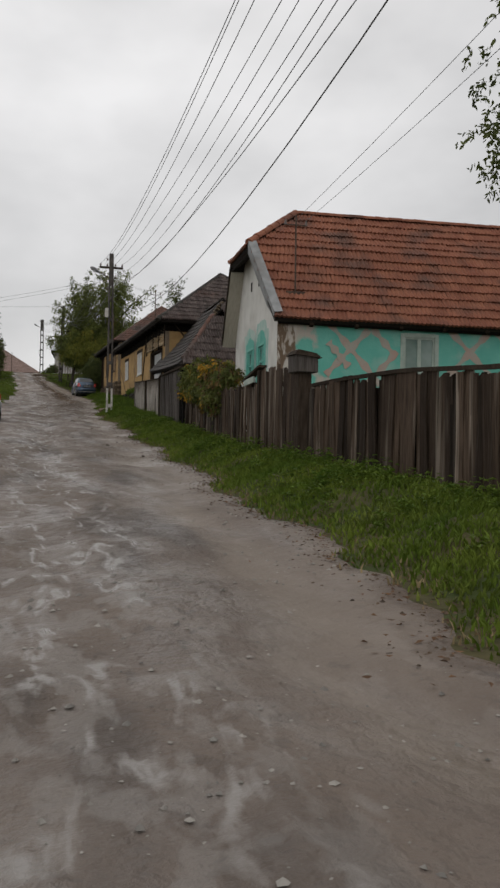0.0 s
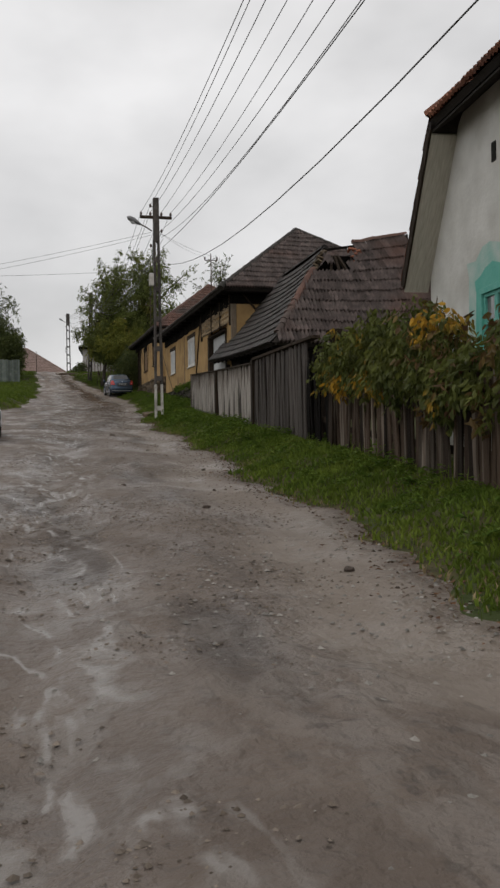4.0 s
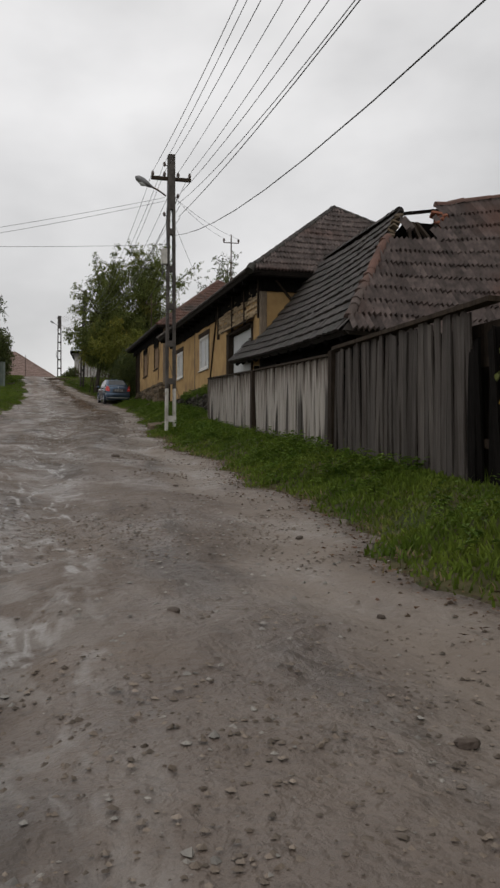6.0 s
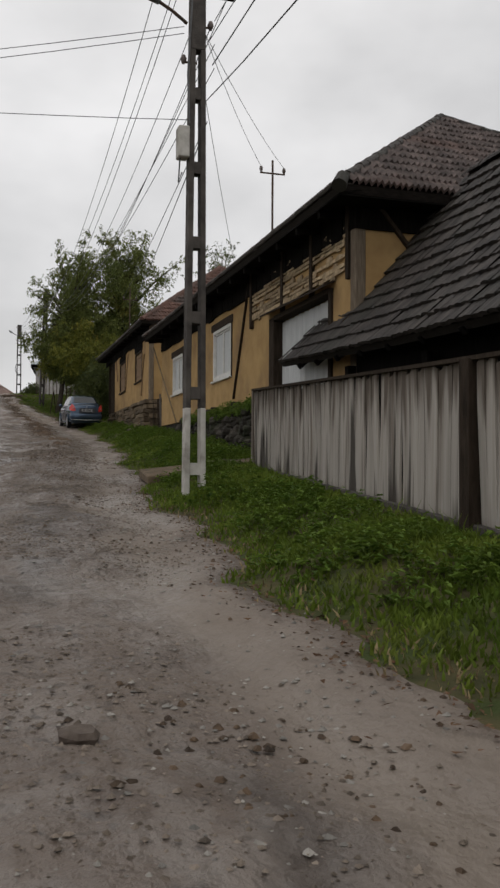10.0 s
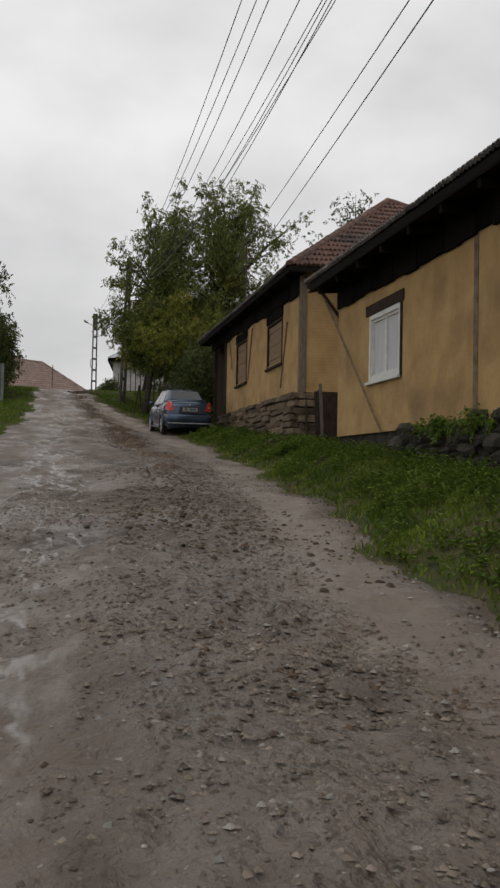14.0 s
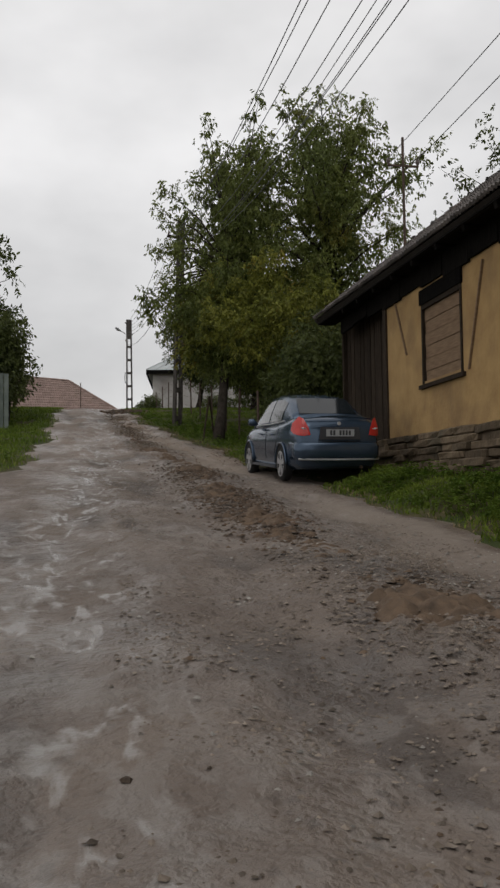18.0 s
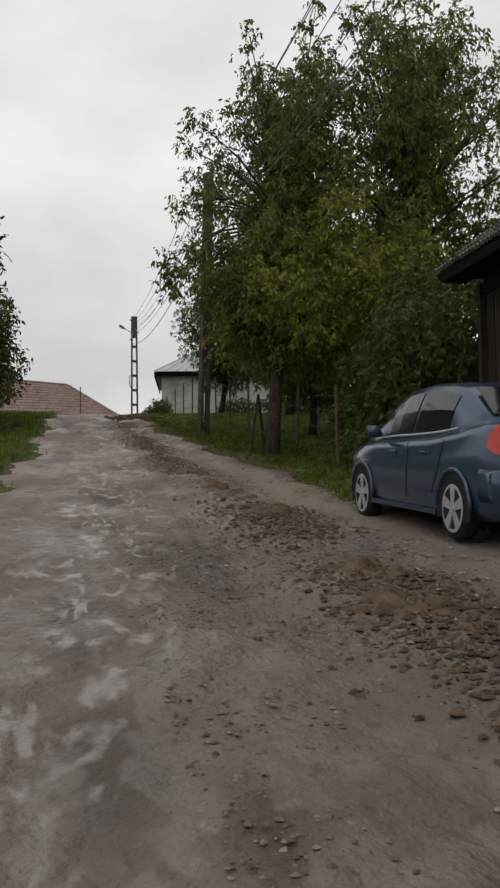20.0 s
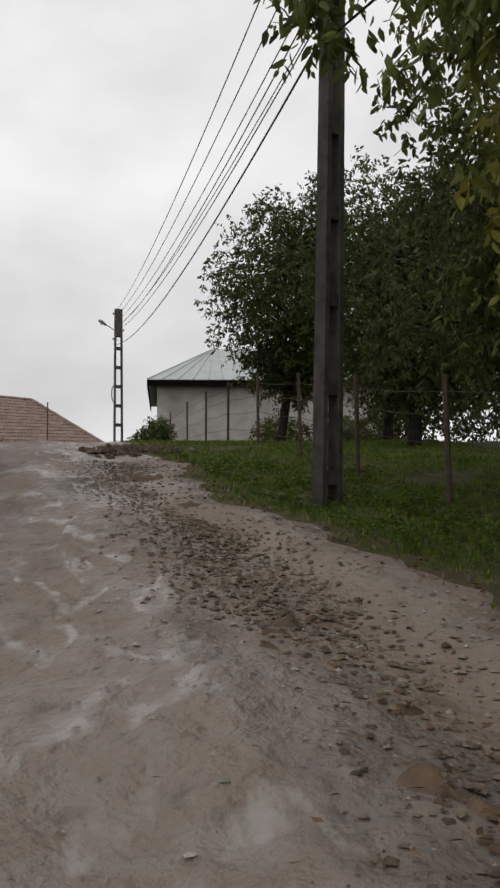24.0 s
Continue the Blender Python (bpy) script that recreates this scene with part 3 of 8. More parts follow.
def rise(d, y):
    """Height of the verge d metres out from the road's edge."""
    top = np.interp(y, [0, 30, 45, 60, 70, 80, 87, 95, 105], [0.32, 0.36, 0.36, 0.45, 0.42, 0.12, 0.02, -0.20, 0.0])
    s = np.clip(d / 1.3, 0, 1)
    return top * s * s * (3 - 2 * s) + np.clip(d - 1.3, 0, 30) * 0.012


def crossfall(x, y):
    """The lane tips towards the parking strip beside the second house."""
    k = np.interp(y, [60, 70, 84, 93], [0, 1, 1, 0])
    return -0.05 * k * np.clip((x - 4.2) / 3.3, 0, 1.2)


def height(x, y):
    r, l = right_edge(y), left_edge(y)
    d = np.maximum(x - r, l - x)
    fall = np.clip(np.hypot(x - 4, y - 60) - 130, 0, 400) * 0.03
    return road_z(y) + crossfall(x, y) + np.where(d > 0, rise(np.maximum(d, 0), y), 0) - fall


def H(x, y):
    return float(height(np.float64(x), np.float64(y)))


def sheet(name, xs, ys, zs, material, label, category):
    """A structure of one grid of points."""
    ny, nx = xs.shape
    co = np.stack([xs, ys, zs], -1).reshape(-1, 3)
    idx = np.arange(ny * nx).reshape(ny, nx)
    q = np.stack([idx[:-1, :-1], idx[:-1, 1:], idx[1:, 1:], idx[1:, :-1]], -1).reshape(-1, 4)
    me = bpy.data.meshes.new(name)
    me.from_pydata(co.tolist(), [], q.tolist())
    me.shade_smooth()
    me.materials.append(material)
    return tagged(new(name, me), label, category, "", "structure")


def fbm(x, y, f, seed):
    """A cheap sum of turned waves, for ruts and lumps."""
    rng = np.random.RandomState(seed)
    out = np.zeros_like(x)
    for k in range(10):
        a, p = rng.uniform(0, 6.28), rng.uniform(0, 6.28)
        s = f * rng.uniform(0.6, 2.2)
        out += np.sin((x * math.cos(a) + y * math.sin(a)) * s + p) / 10
    return out


gy = np.concatenate([np.arange(-30, 0, 0.5), np.arange(0, 100, 0.09), np.arange(100, 135, 0.3), np.linspace(135, 380, 40)])
u = np.linspace(0, 1, 76)
Y = np.repeat(gy[:, None], len(u), 1)
L, Rr = left_edge(Y), right_edge(Y)
X = L + (Rr - L) * u[None, :]
mid = np.clip(np.minimum(X - L, Rr - X) / 0.5, 0, 1)
def trickle_x(y):
    """Where the rain water runs down the road."""
    return np.interp(y, [0, 13, 21, 40, 58, 72, 79, 90, 105], [0.4, 0.82, 1.06, 2.2, 3.5, 3.5, 4.0, 4.2, 4.2])


def stony_strip(x, y):
    """One in the strip of loose stones between the wheel tracks, nought outside."""
    d = np.interp(y, TY, TE) - x
    k = np.interp(y, [30, 48, 66, 70], [0.0, 1.0, 1.0, 0.0])
    return k * np.clip((d - 0.6) / 0.4, 0, 1) * np.clip((2.5 - d) / 0.4, 0, 1)


DR = Rr - X
ruts = -0.05 * np.exp(-((DR - 0.75) / 0.32) ** 2) - 0.05 * np.exp(-((DR - 2.7) / 0.34) ** 2) + 0.03 * np.exp(-((DR - 1.8) / 0.45) ** 2) - 0.03 * np.exp(-((X - trickle_x(Y)) / 0.3) ** 2)
even = 1.0 - 0.65 * np.exp(-((DR - 0.7) / 0.5) ** 4) + 0.25 * stony_strip(X, Y)
Z = road_z(Y) + crossfall(X, Y) + mid * (ruts + 0.05 * fbm(X, Y, 1.6, 3) + even * (0.035 * fbm(X, Y, 5.0, 5) + 0.03 * fbm(X, Y, 13.0, 7) + 0.018 * fbm(X, Y, 26.0, 9)))
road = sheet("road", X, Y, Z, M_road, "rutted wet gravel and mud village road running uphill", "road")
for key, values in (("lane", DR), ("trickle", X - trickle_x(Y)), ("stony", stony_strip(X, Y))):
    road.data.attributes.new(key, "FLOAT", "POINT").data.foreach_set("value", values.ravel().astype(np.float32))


def verge(name, side, label):
    """Ground out from one edge of the road, to the horizon."""
    outs = np.concatenate([np.arange(0, 3.0, 0.12), np.arange(3.0, 12, 0.6), np.array([13, 16, 22, 32, 50, 90, 160, 280, 420])])
    yy = gy if side > 0 else gy[::2]
    Yv = np.repeat(yy[:, None], len(outs), 1)
    e = right_edge(Yv) if side > 0 else left_edge(Yv)
    Xv = e + side * outs[None, :]
    D = np.repeat(outs[None, :], len(yy), 0)
    fall = np.clip(np.hypot(Xv - 4, Yv - 60) - 130, 0, 400) * 0.03
    Zv = road_z(Yv) + crossfall(Xv, Yv) + rise(D, Yv) - fall + np.clip(D, 0, 0.6) / 0.6 * (0.05 * fbm(Xv, Yv, 2.0, 11) + 0.025 * fbm(Xv, Yv, 7.0, 12)) * (D < 20)
    if side < 0:
        Xv, Yv, Zv = Xv[:, ::-1], Yv[:, ::-1], Zv[:, ::-1]
    return sheet(name, Xv, Yv, Zv, M_soil, label, "ground")


verge("ground", 1, "grassy earth verge rising beside the road")
verge("ground_far_side", -1, "grassy earth bank across the road")


# ---- roofs ----
def tile_mesh(name, w, h, material, ribs=2, lift=0.035):
    """One clay tile: ribbed across, with a lower lip. Local x across, y up the slope."""
    m = Mesh()
    n = ribs * 4 + 1
    prof = [(-w / 2 + w * i / (n - 1), lift * (0.5 - 0.5 * math.cos(2 * math.pi * ribs * i / (n - 1)))) for i in range(n)]
    m.v += [(x, -0.03, z + 0.052) for x, z in prof] + [(x, h * 1.06, z + 0.004) for x, z in prof] + [(x, -0.03, z - 0.004) for x, z in prof]
    for i in range(n - 1):
        m.f += [(i, i + 1, n + i + 1, n + i), (2 * n + i, 2 * n + i + 1, i + 1, i)]
    me = bpy.data.meshes.new(name)
    me.from_pydata(m.v, [], m.f)
    me.materials.append(material)
    return me, np.array(m.v), m.f


def join_copies(name, local, faces, mats, material, parent, label):
    """Many copies of one piece as one part."""
    k = len(local)
    hom = np.c_[local, np.ones(k)]
    co = np.concatenate([(np.array(mm) @ hom.T).T[:, :3] for mm in mats])
    fs = []
    for i in range(len(mats)):
        fs += [tuple(a + i * k for a in q) for q in faces]
    me = bpy.data.meshes.new(name)
    me.from_pydata(co.tolist(), [], fs)
    me.materials.append(material)
    ob = new(name, me)
    ob.parent = parent
    return tagged(ob, label, "", "", "stuff")


def slope(parent, e0, e1, t0, t1, material, w=0.22, h=0.33, singles=0, sag=0.0, thick=0.10, rough=0.010, ribs=2, deck=None, hole=None, seed=1, lift=0.035):
    """One side of a roof, seen from outside with e0, e1 along the eave and t0, t1 along the top: boards with tiles on them."""
    off = OFF[parent.name]
    e0, e1, t0, t1 = [Vector(p) for p in (e0, e1, t0, t1)]
    rng = random.Random(seed)

    def at(u, v):
        p = e0.lerp(e1, u).lerp(t0.lerp(t1, u), v)
        p.z -= sag * math.sin(math.pi * min(max(u, 0), 1)) * (0.4 + 0.6 * math.sin(math.pi * min(max(v, 0), 1)))
        return p

    m = Mesh()
    nu, nv = 12, 6
    nrm = (e1 - e0).cross((t0 + t1) / 2 - (e0 + e1) / 2).normalized()
    g = [[at(i / nu, j / nv) for i in range(nu + 1)] for j in range(nv + 1)]
    top = [p for r in g for p in r]
    k = len(top)
    m.v = [tuple(p) for p in top] + [tuple(p - nrm * thick) for p in top]
    W = nu + 1
    for j in range(nv):
        for i in range(nu):
            a = j * W + i
            if hole and hole[0] < (i + 0.5) / nu < hole[1] and hole[2] < (j + 0.5) / nv < hole[3]:
                continue
            m.f += [(a, a + 1, a + W + 1, a + W), (a + k, a + W + k, a + W + 1 + k, a + 1 + k)]
    for i in range(nu):
        m.f += [(i, i + k, i + 1 + k, i + 1), (nv * W + i, nv * W + i + 1, nv * W + i + 1 + k, nv * W + i + k)]
    for j in range(nv):
        m.f += [(j * W, (j + 1) * W, (j + 1) * W + k, j * W + k), (j * W + nu, j * W + nu + k, (j + 1) * W + nu + k, (j + 1) * W + nu)]
    part("roof_deck", m, deck or M_deck, parent)
    length = (((t0 + t1) - (e0 + e1)) / 2).length
    rows = max(1, int(length / h))
    spots = []
    for j in range(rows):
        v = (j + 0.02) / rows
        a, b = at(0, v), at(1, v)
        n = max(1, round((b - a).length / w))
        for i in range(n):
            uu = (i + 0.5) / n
            if (b - a).length < 0.6 * w:
                continue
            if hole and hole[0] < uu < hole[1] and hole[2] < v < hole[3] and rng.random() < 0.96:
                continue
            hi = min(v + 0.6 / rows, 1)
            p = at(0, hi).lerp(at(1, hi), uu)
            p = p + at(uu, v) - at(uu, hi) - (e1 - e0).normalized() * (at(uu, v) - at(uu, hi)).dot((e1 - e0).normalized())
            row = at(1, v) - at(0, v)
            uu = min(max((p - at(0, v)).dot(row) / row.length_squared, 0), 1)
            p = at(uu, v)
            du = (at(min(uu + 0.02, 1), v) - at(max(uu - 0.02, 0), v)).normalized()
            dv = (at(uu, min(v + 0.05, 1)) - at(uu, max(v - 0.05, 0)))
            dv = (dv - du * dv.dot(du)).normalized()
            nn = du.cross(dv)
            mm = Matrix((du, dv, nn)).transposed().to_4x4()
            mm.translation = p - off + nn * (0.012 + rng.uniform(0, rough))
            spots.append(mm @ pose(0, rng.uniform(-0.012, 0.012), 0, rng.uniform(-1.5, 1.5), 0, rng.uniform(-1, 1) * (1 + rough * 80)))
    me, lv, lf = tile_mesh("tile", w * 1.03, length / rows, material, ribs, lift)
    rng.shuffle(spots) if singles < 0 else None
    for mm in spots[:singles]:
        ob = new("tile", me)
        ob.parent, ob.matrix_basis = parent, mm
    if spots[singles:]:
        join_copies("tiles", lv, lf, spots[singles:], material, parent, "")


def ridge(parent, a, b, material, r=0.09, step=0.36, loose=1.0):
    """Ridge tiles, one by one, from a to b."""
    a, b = Vector(a), Vector(b)
    n = max(1, int((b - a).length / step))
    d = (b - a).normalized()
    m = Mesh()
    k = 7
    for q, rr in ((-0.5, r * 1.06), (0.56, r * 0.97)):
        for i in range(k):
            an = math.pi * i / (k - 1)
            m.v.append((math.cos(an) * rr, q * (b - a).length / n, math.sin(an) * rr))
    for i in range(k - 1):
        m.f.append((i, i + 1, k + i + 1, k + i))
    m.f.append(tuple(reversed(range(k))))
    me = data_of("ridge_tile", m, material)
    s = d.cross(Vector((0, 0, 1))).normalized()
    base = Matrix((s, d, s.cross(d))).transposed().to_4x4()
    for i in range(n):
        mm = base.copy()
        mm.translation = a.lerp(b, (i + 0.5) / n) - OFF[parent.name] + Vector((0, 0, 0.02 + random.uniform(0, 0.012)))
        ob = new("ridge_tile", me)
        ob.parent, ob.matrix_basis = parent, mm @ pose(0, 0, 0, random.uniform(-2, 2) * loose, random.uniform(-1, 1) * (loose - 1) * 3, random.uniform(-3, 3) * loose)


def wall_with_holes(x, y0, y1, zb0, zb1, zt0, zt1, holes, thick, inward):
    """An upright wall in the plane x, from y0 to y1, with sloping foot and top, and openings (y0, y1, z0, z1) through it."""
    m = Mesh()
    cuts = sorted({y0, y1, *[h[0] for h in holes], *[h[1] for h in holes]})
    lo = lambda y: lerp(zb0, zb1, (y - y0) / (y1 - y0))
    hi = lambda y: lerp(zt0, zt1, (y - y0) / (y1 - y0))
    xa, xb = sorted((x, x + inward * thick))

    def block(a, b, za0, za1, zc0, zc1):
        m.hexa([(xa, a, za0), (xb, a, za0), (xb, b, za1), (xa, b, za1), (xa, a, zc0), (xb, a, zc0), (xb, b, zc1), (xa, b, zc1)])

    for a, b in zip(cuts[:-1], cuts[1:]):
        h = [q for q in holes if q[0] <= a + 1e-6 and q[1] >= b - 1e-6]
        if h:
            block(a, b, lo(a), lo(b), h[0][2], h[0][2])
            block(a, b, h[0][3], h[0][3], hi(a), hi(b))
        else:
            block(a, b, lo(a), lo(b), hi(a), hi(b))
    return m


def swap(m):
    """The same mesh with x and y exchanged, for walls that run along x."""
    m.v = [(p[1], p[0], p[2]) for p in m.v]
    m.f = [tuple(reversed(q)) for q in m.f]
    return m


def window(parent, axis, plane, a, b, z0, z1, frame_mat, pane_mat, out, leaves=2, sill=True, surround=0.07, name="window", bars=1):
    """A casement in a wall: frame, leaves with panes, sill. axis 'x': the wall lies in the plane x = plane; out: which way is outside."""
    def bx(m, p0, p1, q0, q1, r0, r1):
        p0, p1 = sorted((p0, p1))
        return m.box(p0, p1, q0, q1, r0, r1) if axis == "x" else m.box(q0, q1, p0, p1, r0, r1)

    w = Mesh()
    d0, d1 = plane - out * 0.10, plane + out * 0.012
    s = surround
    bx(w, d0, d1, a - 0.01, a + s, z0, z1), bx(w, d0, d1, b - s, b + 0.01, z0, z1)
    bx(w, d0, d1, a + s, b - s, z1 - s, z1 + 0.01), bx(w, d0, d1, a + s, b - s, z0 - 0.01, z0 + s)
    win = part(name, w, frame_mat, parent, bevel=0.004)
    n = leaves
    for i in range(n):
        p, q = lerp(a + s, b - s, i / n), lerp(a + s, b - s, (i + 1) / n)
        fr = Mesh()
        t = 0.045
        e0, e1 = plane - out * 0.08, plane - out * 0.025
        bx(fr, e0, e1, p, p + t, z0 + s, z1 - s), bx(fr, e0, e1, q - t, q, z0 + s, z1 - s)
        for k in range(bars + 2):
            zz = lerp(z0 + s, z1 - s - t, k / (bars + 1))
            bx(fr, e0, e1, p + t, q - t, zz, zz + t)
        part("casement", fr, frame_mat, win)
        pn = Mesh()
        bx(pn, plane - out * 0.062, plane - out * 0.055, p + t, q - t, z0 + s, z1 - s)
        part("pane", pn, pane_mat, win)
    if sill:
        sl = Mesh()
        bx(sl, plane - out * 0.05, plane + out * 0.07, a - 0.06, b + 0.06, z0 - 0.06, z0 - 0.012)
        part("window_sill", sl, frame_mat, win, bevel=0.005)
    return win


# ---- rubble and foundation stones ----
def stone_mesh(seed, material):
    rng = random.Random(seed)
    m = Mesh()
    lv = [(-1, 0.0, 0.82), (-0.35, 0, 1.0), (0.4, 0, 0.96), (1, 0, 0.66)]
    n = 7
    for z, _, r in lv:
        for j in range(n):
            a = 2 * math.pi * j / n
            q = r * rng.uniform(0.82, 1.12)
            cx, cy = math.cos(a), math.sin(a)
            k = 1 / max(abs(cx), abs(cy)) ** 0.6
            m.v.append((cx * k * q * 0.5, cy * k * q * 0.5, z * 0.5 * rng.uniform(0.9, 1.05)))
    for i in range(3):
        for j in range(n):
            a, b = i * n + j, i * n + (j + 1) % n
            m.f.append((a, b, b + n, a + n))
    m.f += [tuple(reversed(range(n))), tuple(range(3 * n, 4 * n))]
    return data_of("stone", m, material)


STONES = [stone_mesh(k, M_stone) for k in range(6)]
DAUBS = [stone_mesh(k + 40, M_lath) for k in range(4)]
LOOSE = [stone_mesh(k + 60, M_loose) for k in range(4)]


def slab_mesh(seed, material):
    """A split slab one metre each way: flat bed faces, rough ends, chipped edges."""
    q = random.Random(seed)
    m = Mesh()
    ring = [(-0.5, -0.42), (-0.42, -0.5), (0.0, -0.52), (0.43, -0.5), (0.5, -0.42), (0.5, 0.42), (0.42, 0.5), (0.0, 0.5), (-0.42, 0.5), (-0.5, 0.42)]
    n = len(ring)
    for z, r in ((-0.5, 0.95), (-0.36, 1.0), (0.34, 1.0), (0.5, 0.94)):
        for x, y in ring:
            m.v.append((x * r * q.uniform(0.96, 1.03), y * r * q.uniform(0.88, 1.06), z * q.uniform(0.9, 1.06)))
    for i in range(3):
        for j in range(n):
            a, b = i * n + j, i * n + (j + 1) % n
            m.f.append((a, b, b + n, a + n))
    m.f += [tuple(reversed(range(n))), tuple(range(3 * n, 4 * n))]
    return data_of("stone_slab", m, material)


SLABS = [slab_mesh(k + 20, M_slab) for k in range(6)]
LOOSE_TILES = [slab_mesh(k + 40, M_tile) for k in range(3)]


def piece(me, name, parent, loc, scale, rot):
    ob = new(name, me)
    ob.parent = parent
    ob.matrix_basis = Matrix.LocRotScale(Vector(loc) - OFF[parent.name], Euler(rot), Vector(scale))
    return ob


# ---- the turquoise and white house ----
def turquoise_house():
    # built square and then turned five degrees, to stand along the road
    x0, x1, y0, y1 = 6.22, 17.0, 19.75, 25.1
    zt = 4.3
    h = thing("village_house", (6.44, 19.92, H(6.44, 19.92)), "old village house, whitewashed gable, turquoise side wall, red tile roof", "house", "", -5.0)
    OFF[h.name] = Vector((x0, y0, H(6.44, 19.92)))
    g0 = H(x0, y0) - 0.4
    ym = (y0 + y1) / 2
    wins = [(21.12, 21.98, 2.6, 3.84), (22.50, 23.36, 2.6, 3.84)]
    part("gable_wall", wall_with_holes(x0, y0, y1, g0, g0, zt, zt, wins, 0.4, 1), M_white, h, "whitewashed gable wall with flaking plaster")
    up = Mesh()
    up.plate([(x0, y0, zt), (x0, y1, zt), (x0, 24.02, 6.2), (x0, 23.8, 6.42), (x0, 21.6, 6.42), (x0, 21.38, 6.16)], (0.3, 0, 0))
    part("gable_top", up, M_white, h)
    # small vents high in the gable
    for yy, zz, hh in ((21.9, 5.34, 0.26), (22.86, 5.36, 0.24)):
        part("gable_vent", Mesh().box(x0 - 0.012, x0 + 0.05, yy - 0.06, yy + 0.06, zz, zz + hh), M_void, h)
    # turquoise bands round the gable windows, with arched heads
    for a, b, z0, z1 in wins:
        band = Mesh()
        pts = [(a - 0.13, z0 - 0.15), (a - 0.13, z1 + 0.03)]
        for i in range(9):
            an = math.pi * (1 - i / 8)
            pts.append(((a + b) / 2 + math.cos(an) * ((b - a) / 2 + 0.13), z1 + 0.03 + math.sin(an) * 0.26))
        pts.append((b + 0.13, z0 - 0.15))
        rg = random.Random(int(a * 10))
        outer = [(x0 - 0.006, y + rg.uniform(-0.05, 0.05), z + rg.uniform(-0.05, 0.06)) for y, z in pts]
        inner = [(a, z0), (a, z1)] + [(lerp(a, b, i / 8), z1) for i in range(9)] + [(b, z0)]
        inr = [(x0 - 0.006, y, z) for y, z in inner]
        n = len(outer)
        band.v = outer + inr
        band.f = [(i, i + 1, n + i + 1, n + i) for i in range(n - 1)] + [(n - 1, 0, n, 2 * n - 1)]
        part("painted_band", band, M_turq, h, "turquoise wash round the window")
        wash = Mesh()
        cy_, cz_ = (a + b) / 2, (z0 + z1) / 2
        far = [(x0 - 0.003, cy_ + (y - cy_) * 1.38 + rg.uniform(-0.07, 0.07), cz_ + (z - cz_) * 1.30 + rg.uniform(-0.06, 0.08)) for _, y, z in outer]
        wash.v = far + [(x0 - 0.003, y, z) for _, y, z in outer]
        wash.f = [(i, i + 1, n + i + 1, n + i) for i in range(n - 1)]
        part("faint_wash", wash, M_turqpale, h, "faint turquoise wash on white plaster")
        window(h, "x", x0, a, b, z0, z1, M_turqwood, M_pane, -1, 2, True, 0.07, bars=2)
    # long wall towards the yard
    sw = [(9.25, 10.2, 3.0, 4.0), (13.0, 13.95, 3.0, 4.0)]
    part("long_wall", swap(wall_with_holes(y0 - 0.006, x0 + 0.002, x1, g0, g0, zt, zt, sw, 0.4, 1)), M_turqworn, h, "turquoise washed wall with faded salmon diamonds")
    for a, b, z0, z1 in sw:
        window(h, "y", y0 - 0.006, a, b, z0, z1, M_palegreen, M_dimgreen, -1, 2, True, 0.09, bars=0)
    rg = random.Random(8)
    lines = [((7.35, 4.30), (8.75, 2.75)), ((8.35, 4.30), (9.1, 3.45)), ((7.4, 2.95), (8.45, 4.05)), ((8.3, 2.6), (9.15, 3.55)), ((10.3, 4.3), (11.9, 2.7)), ((10.35, 2.9), (11.7, 4.3)), ((11.5, 4.3), (12.7, 3.0)), ((11.6, 2.7), (12.75, 4.0)), ((7.45, 3.72), (7.95, 3.15))]
    for k, ((ax, az), (bx, bz)) in enumerate(lines):
        off = y0 - 0.010 - 0.0022 * k
        dx, dz = (bx - ax), (bz - az)
        ln = math.hypot(dx, dz)
        nx, nz = -dz / ln, dx / ln
        edge = [(lerp(ax, bx, q / 18), lerp(az, bz, q / 18), 0.07 * (1 + 0.4 * math.sin(q * 1.1 + k) + rg.uniform(-0.12, 0.12))) for q in range(19)]
        poly = [(x + nx * w, off, z + nz * w) for x, z, w in edge] + [(x - nx * w, off, z - nz * w) for x, z, w in reversed(edge)]
        part("painted_line", Mesh().plate(poly, (0, 0.004, 0)), M_salmon, h)
    part("back_wall", swap(wall_with_holes(y1, x0 + 0.4, x1, g0, g0, zt, zt, [], 0.4, -1)), M_white, h)
    part("end_wall", wall_with_holes(x1, y0 + 0.4, y1 - 0.4, g0, g0, zt, zt, [], 0.4, -1), M_white, h)
    part("end_gable", Mesh().plate([(x1, y0 + 0.4, zt), (x1, y1 - 0.4, zt), (x1, 23.9, 5.75), (x1, 22.7, 6.9), (x1, 21.4, 5.75)], (-0.3, 0, 0)), M_white, h)
    # roof with a small hip over the gable
    ez, xe, xh, ye0, ye1 = 4.2, 6.12, 5.83, 19.55, 25.25
    ya, yb, hz = 21.37, 24.05, 6.25
    rx, ry, rz_ = 7.35, 22.7, 7.42
    slope(h, (xe, ye0, ez), (x1 + 0.3, ye0, ez - 0.02), (xh, ya, hz), (x1 + 0.3, ya, hz - 0.04), M_tile, singles=260, sag=0.06, rough=0.012, seed=2)
    slope(h, (xh, ya, hz), (x1 + 0.3, ya, hz - 0.04), (rx, ry, rz_), (x1 + 0.3, ry, rz_ - 0.03), M_tile, singles=40, sag=0.05, rough=0.012, seed=3)
    slope(h, (xh, yb, hz), (xh, ya, hz), (rx, ry + 0.02, rz_), (rx, ry - 0.02, rz_), M_tile, sag=0.0, seed=4)
